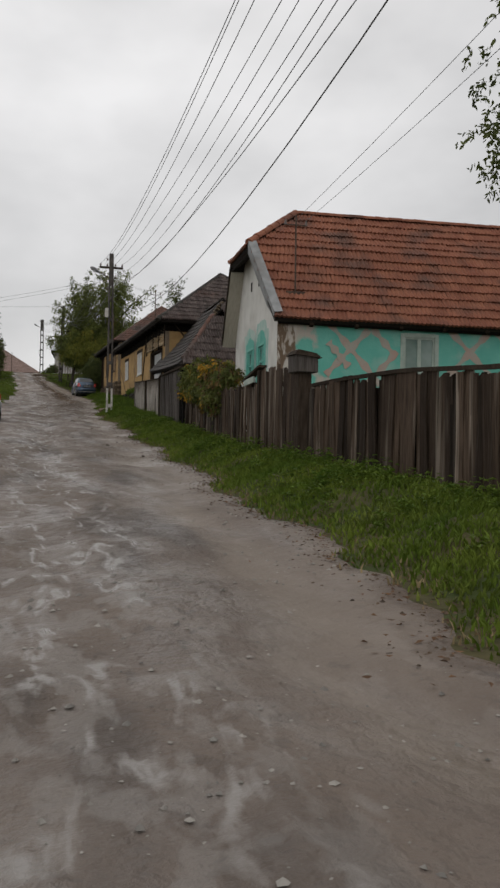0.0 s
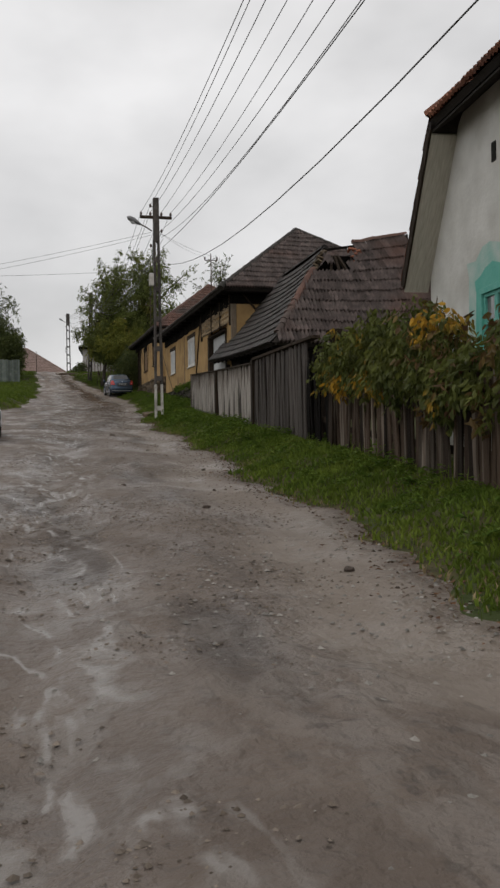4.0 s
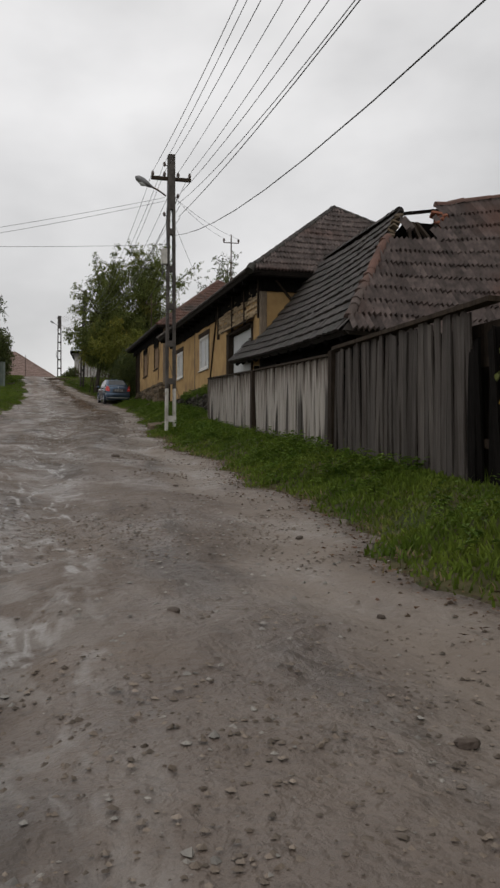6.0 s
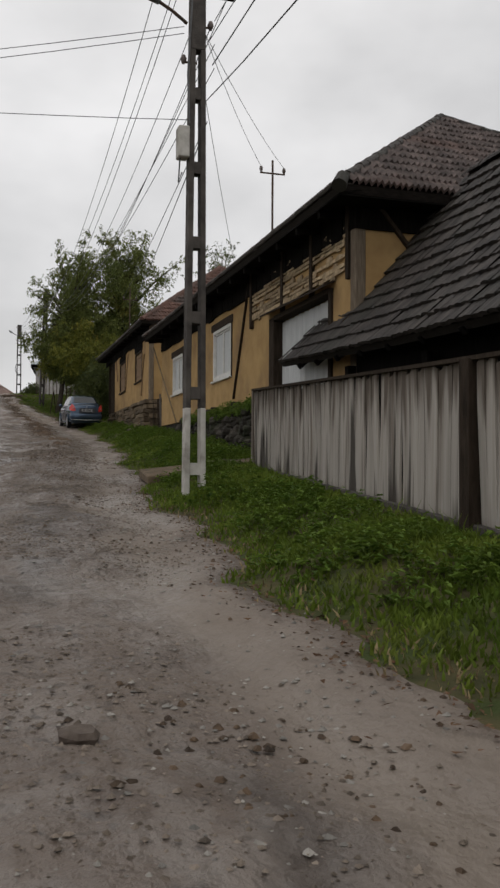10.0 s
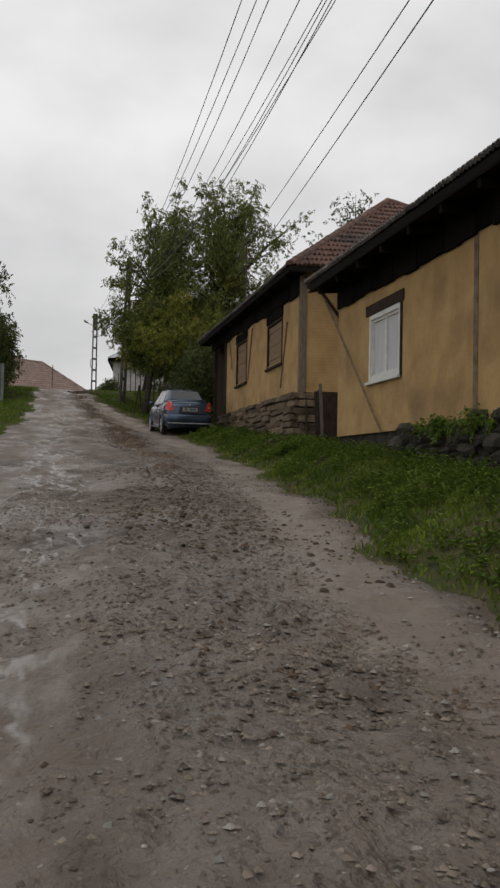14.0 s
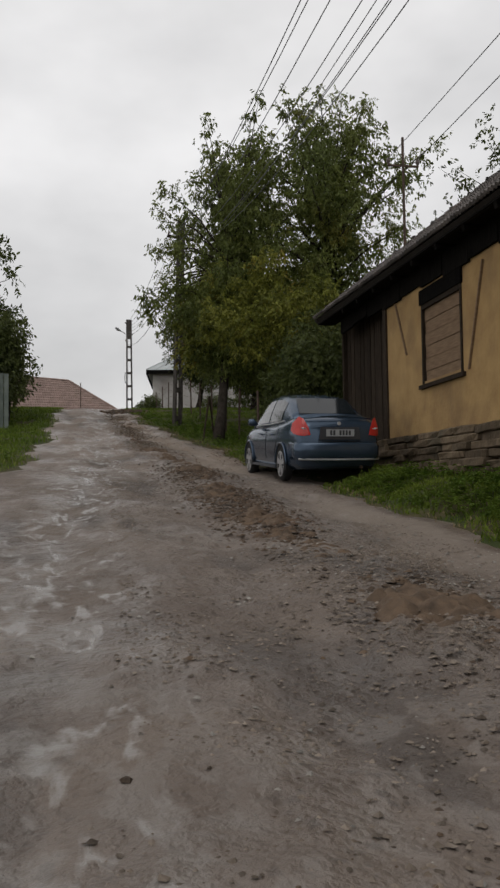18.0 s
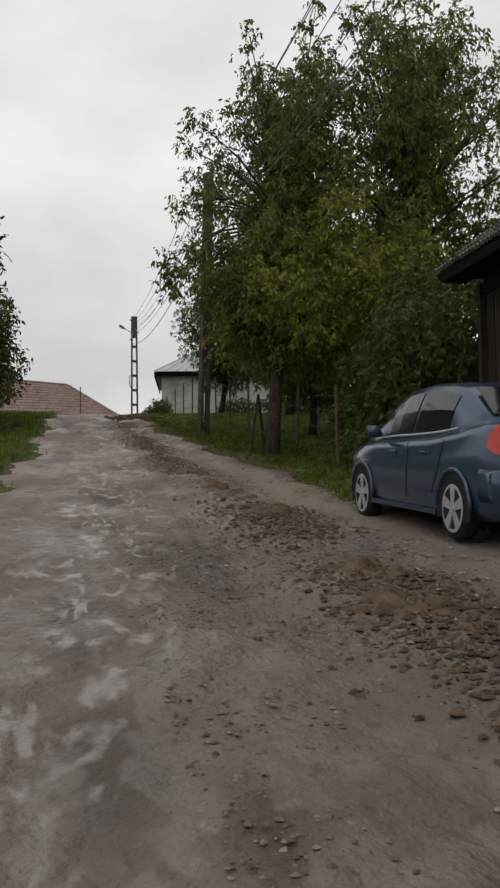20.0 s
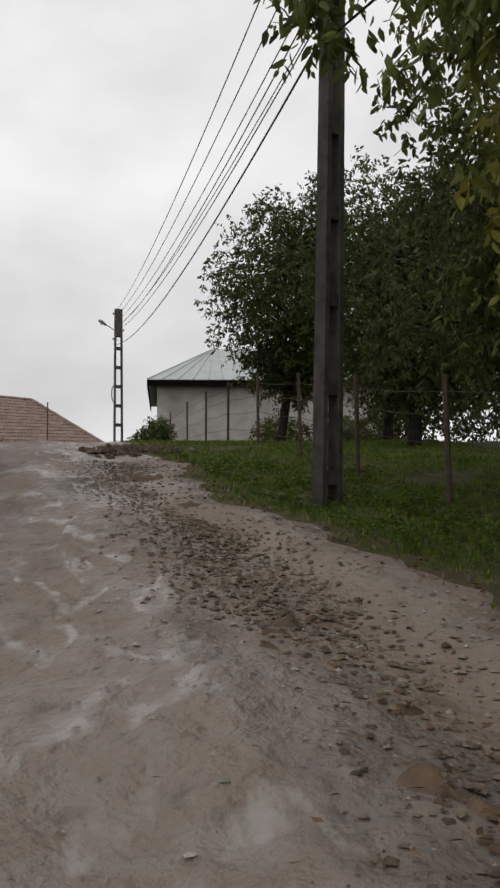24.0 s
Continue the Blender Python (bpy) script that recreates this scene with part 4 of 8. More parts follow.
    slope(h, (x1 + 0.3, ye1, ez + 0.1), (xh, ye1, ez + 0.1), (x1 + 0.3, yb, hz), (xh, yb, hz), M_tile, seed=5)
    slope(h, (x1 + 0.3, yb, hz), (xh, yb, hz), (x1 + 0.3, ry, rz_), (rx, ry, rz_), M_tile, seed=55)
    ridge(h, (rx, ry, rz_ + 0.02), (x1, ry, rz_ - 0.03), M_tile)
    ridge(h, (xh, ya, hz + 0.03), (rx, ry, rz_ + 0.03), M_tile, 0.11, 0.3)
    ridge(h, (xh, yb, hz + 0.03), (rx, ry, rz_ + 0.03), M_tile, 0.11, 0.3)
    # grey sheet along the verge of the roof, in pieces
    for i in range(4):
        a, b = vl((xe - 0.03, ye0 + 0.02, ez + 0.06), (xh - 0.02, ya, hz), i / 4), vl((xe - 0.03, ye0 + 0.02, ez + 0.06), (xh - 0.02, ya, hz), (i + 1.04) / 4)
        v = Mesh()
        v.plate([a, b, b + Vector((0.05, 0.22, -0.18)), a + (Vector((0.05, 0.22, -0.18)) if i else Vector((0.05, 0.30, 0.02)))], (0.02, 0, 0))
        up = Vector((0, -0.055, 0.07))
        v.plate([a + up, b + up, b + up + Vector((0.20, 0, 0.02)), a + up + Vector((0.20, 0, 0.02))], (0, -0.008, 0.010))
        v.plate([a, b, b + up, a + up], (0.012, 0, 0))
        part("verge_sheet", v, M_zinc, h, "grey zinc flashing")
    dn = Vector((0, -0.02, -0.16))
    a, b = Vector((xh + 0.02, ye1, ez + 0.1)) + dn, Vector((xh + 0.02, yb, hz)) + dn
    part("verge_soffit", Mesh().plate([a, b, b + Vector((0.37, 0, 0)), a + Vector((0.37, 0, 0))], (0, -0.02, -0.025)), M_soffit, h, "pale boarding under the roof's verge")
    part("verge_batten", Mesh().beam(a + Vector((-0.02, 0, 0.06)), b + Vector((-0.02, 0, 0.06)), 0.03, 0.14), M_timber, h)
    part("hip_soffit", Mesh().plate([(xh + 0.03, ya, hz - 0.13), (xh + 0.03, yb, hz - 0.13), (x0 + 0.02, yb, hz + 0.1), (x0 + 0.02, ya, hz + 0.1)], (0, 0, -0.03)), M_deck, h)
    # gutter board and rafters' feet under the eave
    part("eave_board", Mesh().beam((xe + 0.1, ye0 + 0.10, ez - 0.07), (x1, ye0 + 0.10, ez - 0.19), 0.03, 0.08), M_darkshade, h)
    for i in range(9):
        xx = 7.0 + i * 1.1
        part("rafter_foot", Mesh().beam((xx, ye0 + 0.05, ez - 0.14), (xx, y0 + 0.05, ez + 0.22), 0.08, 0.1), M_timber, h)
    # aerial mast on the roof
    mast = thing("aerial_mast", (6.98, 20.35, 4.9), "thin rusty roof mast with a crossbar and insulators", "aerial")
    part("mast", Mesh().tube([(6.98, 20.25, 4.62), (7.02, 20.4, 6.78)], 0.022, 6), M_rust, mast)
    part("foot", Mesh().box(6.75, 7.21, 20.2, 20.3, 4.86, 4.93), M_rust, mast)
    part("crossbar", Mesh().beam((6.74, 20.4, 6.55), (7.30, 20.4, 6.55), 0.03, 0.03), M_rust, mast)
    for xx in (6.76, 7.28):
        part("insulator", Mesh().tube([(xx, 20.4, 6.55), (xx, 20.4, 6.67)], [0.03, 0.02], 6), M_porc, mast)


turquoise_house()


# ---- the long shed ----
def long_shed():
    A, Bc, T = (7.35, 35.4, 4.5), (13.0, 35.4, 4.4), (8.72, 50.0, 5.37)
    R1, R2, R3 = (9.96, 38.7, 7.72), (11.0, 46.7, 8.3), (12.6, 38.7, 8.22)
    s = thing("long_shed", (8.0, 36.0, H(8.0, 36)), "long old outbuilding with a sagging, holed tile roof", "shed")
    # walls under the roof: dark boards, the front one near-black to paint the void's shade
    part("front_wall", Mesh().hexa([(8.0, 36.1, 1.8), (8.15, 36.1, 1.8), (9.0, 46.5, 2.6), (8.85, 46.5, 2.6), (8.0, 36.1, 4.9), (8.15, 36.1, 4.9), (9.0, 46.5, 5.6), (8.85, 46.5, 5.6)]), M_darkshade, s)
    part("end_wall", Mesh().hexa([(8.16, 36.1, 1.7), (12.6, 36.1, 1.7), (12.6, 36.25, 1.7), (8.16, 36.25, 1.7), (8.16, 36.1, 4.9), (12.6, 36.1, 4.9), (12.6, 36.25, 4.9), (8.16, 36.25, 4.9)]), M_timber, s)
    part("back_wall", Mesh().hexa([(12.4, 36.3, 1.7), (12.55, 36.3, 1.7), (12.9, 46.5, 2.6), (12.75, 46.5, 2.6), (12.4, 36.3, 4.9), (12.55, 36.3, 4.9), (12.9, 46.5, 5.6), (12.75, 46.5, 5.6)]), M_timber, s)
    slope(s, T, A, R2, R1, M_tileblack, w=0.20, h=0.30, sag=0.16, rough=0.02, ribs=1, thick=0.12, seed=6, singles=0, lift=0.016)
    slope(s, A, Bc, R1, R3, M_tileshed, w=0.23, h=0.46, sag=0.07, rough=0.02, thick=0.1, singles=260, seed=7, hole=(0.0, 0.36, 0.70, 1.1), lift=0.085)
    slope(s, Bc, (13.4, 46.7, 5.2), R3, R2, M_tileblack, w=0.24, h=0.33, sag=0.1, rough=0.02, seed=8)
    ridge(s, R1, R2, M_tileblack, 0.1)
    ridge(s, vl(R1, R3, 0.34), R3, M_tilebrown, 0.1, 0.34, 3.0)
    # broken hip tiles up the near hip
    ridge(s, vl(A, R1, 0.08), vl(A, R1, 0.74), M_tilebrown, 0.10, 0.3, 4.0)
    # bare rafters and a red tile lying in the hole
    for k, xx in enumerate((9.75, 10.1, 10.45)):
        part("rafter", Mesh().beam((xx, 37.6, 6.55), (10.2 + 0.1 * k, 38.75, 7.5), 0.07, 0.09), M_timber, s)
    # near-black sheet paints the unlit attic behind the hole
    part("attic_boards", Mesh().plate([(9.2, 38.75, 6.4), (11.6, 38.75, 6.4), (11.0, 38.85, 7.55), (10.15, 38.85, 7.55)], (0, 0.03, 0)), M_darkshade, s, "near-black sheet painted as the dark inside the hole")
    part("loose_ridge_tile", Mesh().tube([(10.85, 38.2, 7.25), (10.98, 38.45, 7.55)], [0.085, 0.07], 8), M_tile, s, "loose red ridge tile")
    for k in range(7):
        piece(LOOSE_TILES[k % 3], "broken_tile", s, (10.72 + 0.07 * (k % 3), 38.1 + 0.05 * k, 7.12 + 0.085 * k), (0.26, 0.2, 0.07), (0.6 + 0.2 * (k % 2), 0.15 * (k % 3 - 1), 0.5 * k))
    for k in range(6):
        q = vl(A, R1, 0.74 + 0.04 * k)
        piece(SLABS[k % 6], "broken_tile", s, q + Vector((0.05, 0, 0.06)), (0.2, 0.16, 0.05), (0.5, 0.3 * (k % 3 - 1), k))
    # eave beams under the roof, the shade there put into their near-black colour
    part("end_beam", Mesh().beam(Vector(A) + Vector((0.3, 0.3, -0.2)), Vector(Bc) + Vector((-0.2, 0.3, -0.2)), 0.14, 0.16), M_darkshade, s)
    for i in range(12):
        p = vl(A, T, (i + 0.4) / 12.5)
        part("rafter_foot", Mesh().beam(p + Vector((0.06, 0, -0.15)), p + Vector((0.75, 0, 0.45)), 0.09, 0.1), M_darkshade, s)
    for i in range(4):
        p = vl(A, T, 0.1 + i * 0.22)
        part("post", Mesh().beam((p.x + 0.35, p.y, H(p.x, p.y) - 0.2), (p.x + 0.35, p.y, p.z - 0.25), 0.14, 0.14, (0, 1, 0)), M_darkshade, s)


long_shed()


# ---- the ochre house with the bare lath wall ----
def ochre_house():
    x0, x1, y0, y1 = 9.02, 17.2, 46.9, 63.3
    h = thing("ochre_house", (x0, y0, H(x0, y0)), "long ochre clay house with bare lath patch and dark hipped roof", "house")
    g = lambda y: H(x0 - 0.3, y) - 0.3
    gate, w2, w1 = (48.0, 51.4, 4.72, 6.44), (54.6, 56.35, 5.62, 6.94), (60.05, 61.5, 5.68, 6.86)
    zs = 4.72
    part("front_wall", wall_with_holes(x0, y0, y1, zs, zs + 0.05, 8.0, 8.0, [gate, w2, w1], 0.35, 1), M_yellow, h, "ochre clay-washed wall, cracked and patched")
    part("side_wall", swap(wall_with_holes(y0, x0 + 0.35, x1, 3.0, 3.0, 8.0, 8.0, [], 0.35, 1)), M_yellow, h)
    part("far_wall", swap(wall_with_holes(y1, x0 + 0.35, x1, 3.6, 3.6, 8.0, 8.0, [], 0.35, -1)), M_yellow, h)
    part("back_wall", wall_with_holes(x1, y0 + 0.35, y1 - 0.35, 3.0, 3.6, 8.0, 8.0, [], 0.35, -1), M_yellow, h)
    part("plinth", Mesh().hexa([(x0 + 0.06, y0 + 0.1, g(y0)), (x0 + 0.4, y0 + 0.1, g(y0)), (x0 + 0.4, y1, g(y1)), (x0 + 0.06, y1, g(y1)), (x0 + 0.06, y0 + 0.1, zs), (x0 + 0.4, y0 + 0.1, zs), (x0 + 0.4, y1, zs + 0.05), (x0 + 0.06, y1, zs + 0.05)]), M_stone, h)
    rng = random.Random(5)
    y = y0 + 0.1
    while y < 59.6:
        z = H(x0 - 0.1, y) - 0.1
        wd = rng.uniform(0.2, 0.5)
        while z < zs - 0.03:
            hh = rng.uniform(0.1, 0.24)
            piece(rng.choice(STONES), "stone", h, (x0 - rng.uniform(-0.04, 0.10) - (zs - z) * 0.14, y + wd / 2 + rng.uniform(-0.08, 0.08), z + hh / 2), (0.34, wd * 1.08, hh * 1.1), (rng.uniform(-0.15, 0.15), rng.uniform(-0.12, 0.12), rng.uniform(-0.2, 0.2)))
            z += hh * 0.92
        y += wd * 0.95
    # opening with dark frame, white lace curtain and rails
    a, b, z0, z1 = gate
    fr = Mesh()
    fr.box(x0 - 0.05, x0 + 0.2, a - 0.08, a + 0.06, z0, z1 + 0.06).box(x0 - 0.05, x0 + 0.2, b - 0.26, b + 0.06, z0, z1 + 0.06).box(x0 - 0.06, x0 + 0.2, a + 0.06, b - 0.26, z1 - 0.02, z1 + 0.08)
    op = part("porch_opening", fr, M_timber, h, "dark timber frame of an open porch", bevel=0.01)
    part("lintel_board", Mesh().hexa([(x0 - 0.22, a - 0.2, z1 + 0.05), (x0, a - 0.2, z1 + 0.16), (x0, b + 0.2, z1 + 0.22), (x0 - 0.22, b + 0.2, z1 + 0.11), (x0 - 0.22, a - 0.2, z1 + 0.09), (x0, a - 0.2, z1 + 0.2), (x0, b + 0.2, z1 + 0.26), (x0 - 0.22, b + 0.2, z1 + 0.15)]), M_timber, h)
    cur = Mesh()
    n = 60
    for i in range(n + 1):
        yy = lerp(a + 0.08, b - 0.28, i / n)
        xx = x0 + 0.16 + 0.025 * math.sin(i * 1.1) + 0.01 * math.sin(i * 2.7)
        cur.v += [(xx, yy, z0), (xx, yy, z1 - 0.05)]
    cur.f = [(2 * i, 2 * i + 2, 2 * i + 3, 2 * i + 1) for i in range(n)]
    part("curtain", cur, M_curtain, h, "white lace curtain", smooth=True)
    part("porch_back", Mesh().box(x0 + 0.32, x0 + 0.34, a, b, z0, z1), M_void, h)
    for q in (w2, w1):
        window(h, "x", x0, q[0], q[1], q[2], q[3], M_frame, M_curtain, -1, 2, True, 0.08, bars=0)
        part("lintel", Mesh().box(x0 - 0.03, x0 + 0.05, q[0] - 0.15, q[1] + 0.15, q[3] + 0.012, q[3] + 0.2), M_timber, h)
        for ye in (q[0] - 0.09,):
            part("window_trim", Mesh().box(x0 - 0.022, x0 + 0.03, ye, ye + 0.07, q[2] - 0.05, q[3] + 0.01), M_timber, h)
    # exposed laths under the eave
    rng = random.Random(9)
    z = 6.68
    while z < 7.45:
        yy = 47.3
        while yy < 52.7:
            ln = rng.uniform(0.7, 1.8)
            ye = min(yy + ln, 52.72)
            if (z > 6.62 or yy > 51.5) and rng.random() < 0.94:
                w = rng.uniform(0.045, 0.075)
                part("lath", Mesh().hexa([(x0 - 0.05, yy, z), (x0 + 0.02, yy, z), (x0 + 0.02, ye, z + rng.uniform(-0.03, 0.03)), (x0 - 0.05, ye, z + rng.uniform(-0.03, 0.03)),
                                          (x0 - 0.045, yy, z + w), (x0 + 0.02, yy, z + w), (x0 + 0.02, ye, z + w), (x0 - 0.045, ye, z + w)]), M_lath, h)
            yy = ye + rng.uniform(0.0, 0.12)
        z += rng.uniform(0.075, 0.115)
    for k in range(70):
        piece(rng.choice(DAUBS), "clay_daub", h, (x0 - 0.02, rng.uniform(47.3, 52.6), rng.uniform(6.66, 7.5)), (rng.uniform(0.1, 0.34), 0.06, rng.uniform(0.06, 0.15)), (0.1, rng.uniform(-0.15, 0.15), math.pi / 2))
    for yy in (47.15, 48.9, 50.6, 52.78):
        part("stud", Mesh().beam((x0 - 0.03, yy, 6.5), (x0 - 0.03, yy, 8.0), 0.12, 0.09, (1, 0, 0)), M_timber, h)
    part("corner_post", Mesh().box(x0 - 0.035, x0 + 0.16, y0 - 0.035, y0 + 0.18, 4.6, 8.0), M_timbergrey, h, "pale grey corner post", bevel=0.015)
    part("brace", Mesh().beam((x0 + 0.35, y0 - 0.03, 7.75), (x0 + 1.35, y0 - 0.03, 6.6), 0.06, 0.13, (0, 1, 0)), M_timber, h)
    part("brace", Mesh().beam((x0 - 0.02, 53.0, 7.7), (x0 - 0.02, 54.3, 5.0), 0.04, 0.07, (1, 0, 0)), M_timber, h)
    part("batten", Mesh().beam((x0 - 0.35, 63.1, 7.45), (x0 - 0.04, 60.75, 4.75), 0.025, 0.038, (1, 0, 0)), M_lath, h, "long pale lath leaning on the wall")
    part("wall_seam", Mesh().box(x0 - 0.012, x0 + 0.02, 57.3, 57.42, 4.8, 8.0), M_clay, h)
    for yy, w in ((46.9, 0.0), (63.3, 0.0)):
        part("wall_plate", Mesh().beam((x0 - 0.02, yy, 7.9), (x1, yy, 7.9), 0.2, 0.18), M_timber, h)
    # roof, hipped at both ends
    e = 0.58
    ex, ez = x0 - e, 7.82
    a0, a1, b0, b1 = (ex, y0 - 0.66, ez), (ex, y1 + 0.35, ez), (x1 + e, y0 - 0.66, ez), (x1 + e, y1 + 0.35, ez)
    r0, r1 = (13.0, 51.2, 11.3), (13.0, 59.6, 11.3)
    slope(h, a1, a0, r1, r0, M_tilegrey, w=0.23, h=0.34, singles=0, sag=0.05, seed=12, thick=0.14)
    slope(h, a0, b0, r0, (13.05, 51.2, 11.3), M_tileshed, w=0.23, h=0.45, singles=240, sag=0.05, seed=13, thick=0.14, lift=0.075)
    slope(h, b0, b1, r0, r1, M_tilegrey, w=0.23, h=0.34, seed=14)
    slope(h, b1, a1, r1, r1, M_tilegrey, w=0.23, h=0.34, seed=15)
    for p, q in ((r0, r1), (a0, r0), (b0, r0), (a1, r1)):
        ridge(h, p, q, M_tileblack, 0.10)
    part("hip_finial", Mesh().tube([(ex - 0.03, y0 - 0.7, ez - 0.05), (ex + 0.1, y0 - 0.55, ez + 0.16)], [0.13, 0.11], 9), M_tileblack, h, "round dark hip end tile")
    # boarded frieze between the wall and the eave, near-black to paint the eave's shade, its lower edge broken
    rng = random.Random(15)
    for k in range(33):
        part("frieze_board", Mesh().box(x0 - 0.05 - 0.012 * (k % 2), x0 - 0.003, y0 - 0.02 + k * 0.4968, y0 + 0.475 + k * 0.4968, 7.28 + rng.uniform(-0.035, 0.035), 8.0), M_darkshade, h)
    part("side_frieze", Mesh().box(x0 - 0.05, x1, y0 - 0.06, y0 - 0.003, 7.30, 8.0), M_darkshade, h)
    part("soffit", Mesh().hexa([(ex + 0.02, y0 - 0.62, ez - 0.16), (x0 + 0.02, y0 - 0.62, ez - 0.02), (x0 + 0.02, y1 + 0.3, ez - 0.02), (ex + 0.02, y1 + 0.3, ez - 0.16), (ex + 0.02, y0 - 0.62, ez - 0.13), (x0 + 0.02, y0 - 0.62, ez + 0.01), (x0 + 0.02, y1 + 0.3, ez + 0.01), (ex + 0.02, y1 + 0.3, ez - 0.13)]), M_darkshade, h)
    part("end_soffit", Mesh().box(ex + 0.02, x1 + 0.5, y0 - 0.62, y0 - 0.07, ez - 0.17, ez - 0.14), M_darkshade, h)
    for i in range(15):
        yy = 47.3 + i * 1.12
        part("rafter_foot", Mesh().beam((ex + 0.05, yy, ez - 0.22), (x0 + 0.1, yy, ez - 0.16), 0.1, 0.12), M_darkshade, h)
    # service mast on the roof
    m = thing("service_mast", (9.45, 52.7, 8.5), "thin roof mast with a crossbar carrying two insulators", "mast")
    part("mast", Mesh().tube([(9.45, 52.7, 8.3), (9.45, 52.7, 10.46)], 0.025, 6), M_rust, m)
    part("crossbar", Mesh().beam((9.15, 52.7, 10.15), (9.75, 52.7, 10.15), 0.03, 0.03), M_rust, m)
    for xx in (9.17, 9.73):
        part("insulator", Mesh().tube([(xx, 52.7, 10.16), (xx, 52.7, 10.24), (xx, 52.7, 10.3)], [0.02, 0.045, 0.03], 7), M_porc, m)


ochre_house()


# ---- the second ochre house, beside the parked car ----
def second_house():
    P, Q = Vector((9.36, 67.3, 0)), Vector((9.56, 77.7, 0))
    L = (Q - P).length
    d = (Q - P).normalized()
    back = Vector((d.y, -d.x, 0))
    h = thing("old_house", (9.36, 67.3, H(9.36, 67.3)), "ochre clay house with boarded windows on stone slab footing", "house")

    def at(s, out, z):
        p = P + d * s - back * out
        return Vector((p.x, p.y, z))

    def slab(m, s0, s1, o0, o1, z0, z1, z0b=None, z1b=None):
        z0b, z1b = z0 if z0b is None else z0b, z1 if z1b is None else z1b
        return m.hexa([at(s0, o1, z0), at(s0, o0, z0), at(s1, o0, z0b), at(s1, o1, z0b), at(s0, o1, z1), at(s0, o0, z1), at(s1, o0, z1b), at(s1, o1, z1b)])

    wins = [(1.9, 3.7, 7.04, 8.14), (6.7, 8.45, 7.0, 8.26)]
    w = Mesh()
    cuts = [0, 1.9, 3.7, 6.7, 8.45, L]
    for i, (a, b) in enumerate(zip(cuts[:-1], cuts[1:])):
        hole = [q for q in wins if q[0] == a]
        zb = lambda s: lerp(6.02, 6.12, s / L)
        if hole:
            slab(w, a, b, -0.3, 0, zb(a), hole[0][2], zb(b), hole[0][2])
            slab(w, a, b, -0.3, 0, hole[0][3], 9.3)
        else:
            slab(w, a, b, -0.3, 0, zb(a), 9.3, zb(b), 9.3)
    part("front_wall", w, M_yellow, h, "ochre clay-washed wall")
    part("near_wall", slab(Mesh(), 0, 0.3, -7.0, -0.3, 4.4, 9.3), M_lathclay, h, "ochre clay wall with the laths showing through")
    part("far_wall", slab(Mesh(), L - 0.3, L, -7.0, -0.3, 5.0, 9.3), M_yellow, h)
    part("rear_wall", slab(Mesh(), 0, L + 4, -7.3, -7.0, 4.4, 9.3), M_yellow, h)
    for a, b, z0, z1 in wins:
        f = Mesh()
        slab(f, a - 0.01, a + 0.055, -0.1, 0.02, z0 - 0.06, z1 + 0.08), slab(f, b - 0.055, b + 0.01, -0.1, 0.02, z0 - 0.06, z1 + 0.08)
        slab(f, a + 0.055, b - 0.055, -0.1, 0.02, z1, z1 + 0.08), slab(f, a - 0.10, b + 0.10, -0.1, 0.06, z0 - 0.13, z0 - 0.062)
        win = part("window", f, M_timber, h, "dark timber window frame")
        n = 6
        for k in range(n):
            zz0, zz1 = lerp(z0 - 0.05, z1, k / n) + 0.006, lerp(z0 - 0.05, z1, (k + 1) / n)
            part("board", slab(Mesh(), a + 0.055, b - 0.055, -0.07, -0.035 + 0.008 * (k % 2), zz0, zz1), M_board, win, bevel=0.004)
        part("blind_box", slab(Mesh(), a - 0.05, b + 0.05, -0.02, 0.04, z1 + 0.085, 8.6), M_darkshade, h)
    # corner post, braces
    part("corner_post", slab(Mesh(), -0.05, 0.10, -0.14, 0.04, 6.0, 9.3), M_timbergrey, h, "knotty grey corner post", bevel=0.015)
    part("brace", Mesh().beam(at(1.35, 0.01, 7.95), at(2.0, 0.01, 6.3), 0.03, 0.05, -back), M_board, h)
    part("brace", Mesh().beam(at(5.85, 0.01, 8.5), at(6.45, 0.01, 6.95), 0.03, 0.05, -back), M_board, h)
    part("brace", Mesh().beam(at(9.85, 0.01, 8.7), at(9.25, 0.01, 7.6), 0.03, 0.05, -back), M_board, h)
    part("near_brace", Mesh().beam(at(-0.03, -0.25, 8.8), at(-0.03, -1.45, 7.3), 0.05, 0.11, d), M_timber, h)
    # stone slab footing, in courses
    rng = random.Random(21)
    part("footing_core", slab(Mesh(), 0.1, L, -0.35, -0.05, 4.2, 6.0, 5.2, 6.1), M_stone, h)
    part("footing_core", slab(Mesh(), 0.05, 0.4, -5.0, -0.05, 4.2, 6.05), M_stone, h)
    ang = math.atan2(d.y, d.x)
    for side in (0, 1):
        s = 0.0
        for course in range(7):
            s = rng.uniform(-0.2, 0)
            while s < (L if side == 0 else 3.0):
                ln = rng.uniform(0.5, 1.7)
                c = min(s + ln / 2, L)
                top = lerp(6.0, 6.1, min(c / L, 1)) if side == 0 else 6.0
                foot = H(9.1, 67.3 + c) - 0.05 if side == 0 else 4.75
                hh = (top - foot) / 7 if side == 0 else 0.18
                z = top - (course + 0.5) * max(hh, 0.12)
                if z > foot - 0.1:
                    o = rng.uniform(-0.02, 0.09) + course * 0.02
                    p = at(c, o, z) if side == 0 else at(-o * 0.8, -c, z)
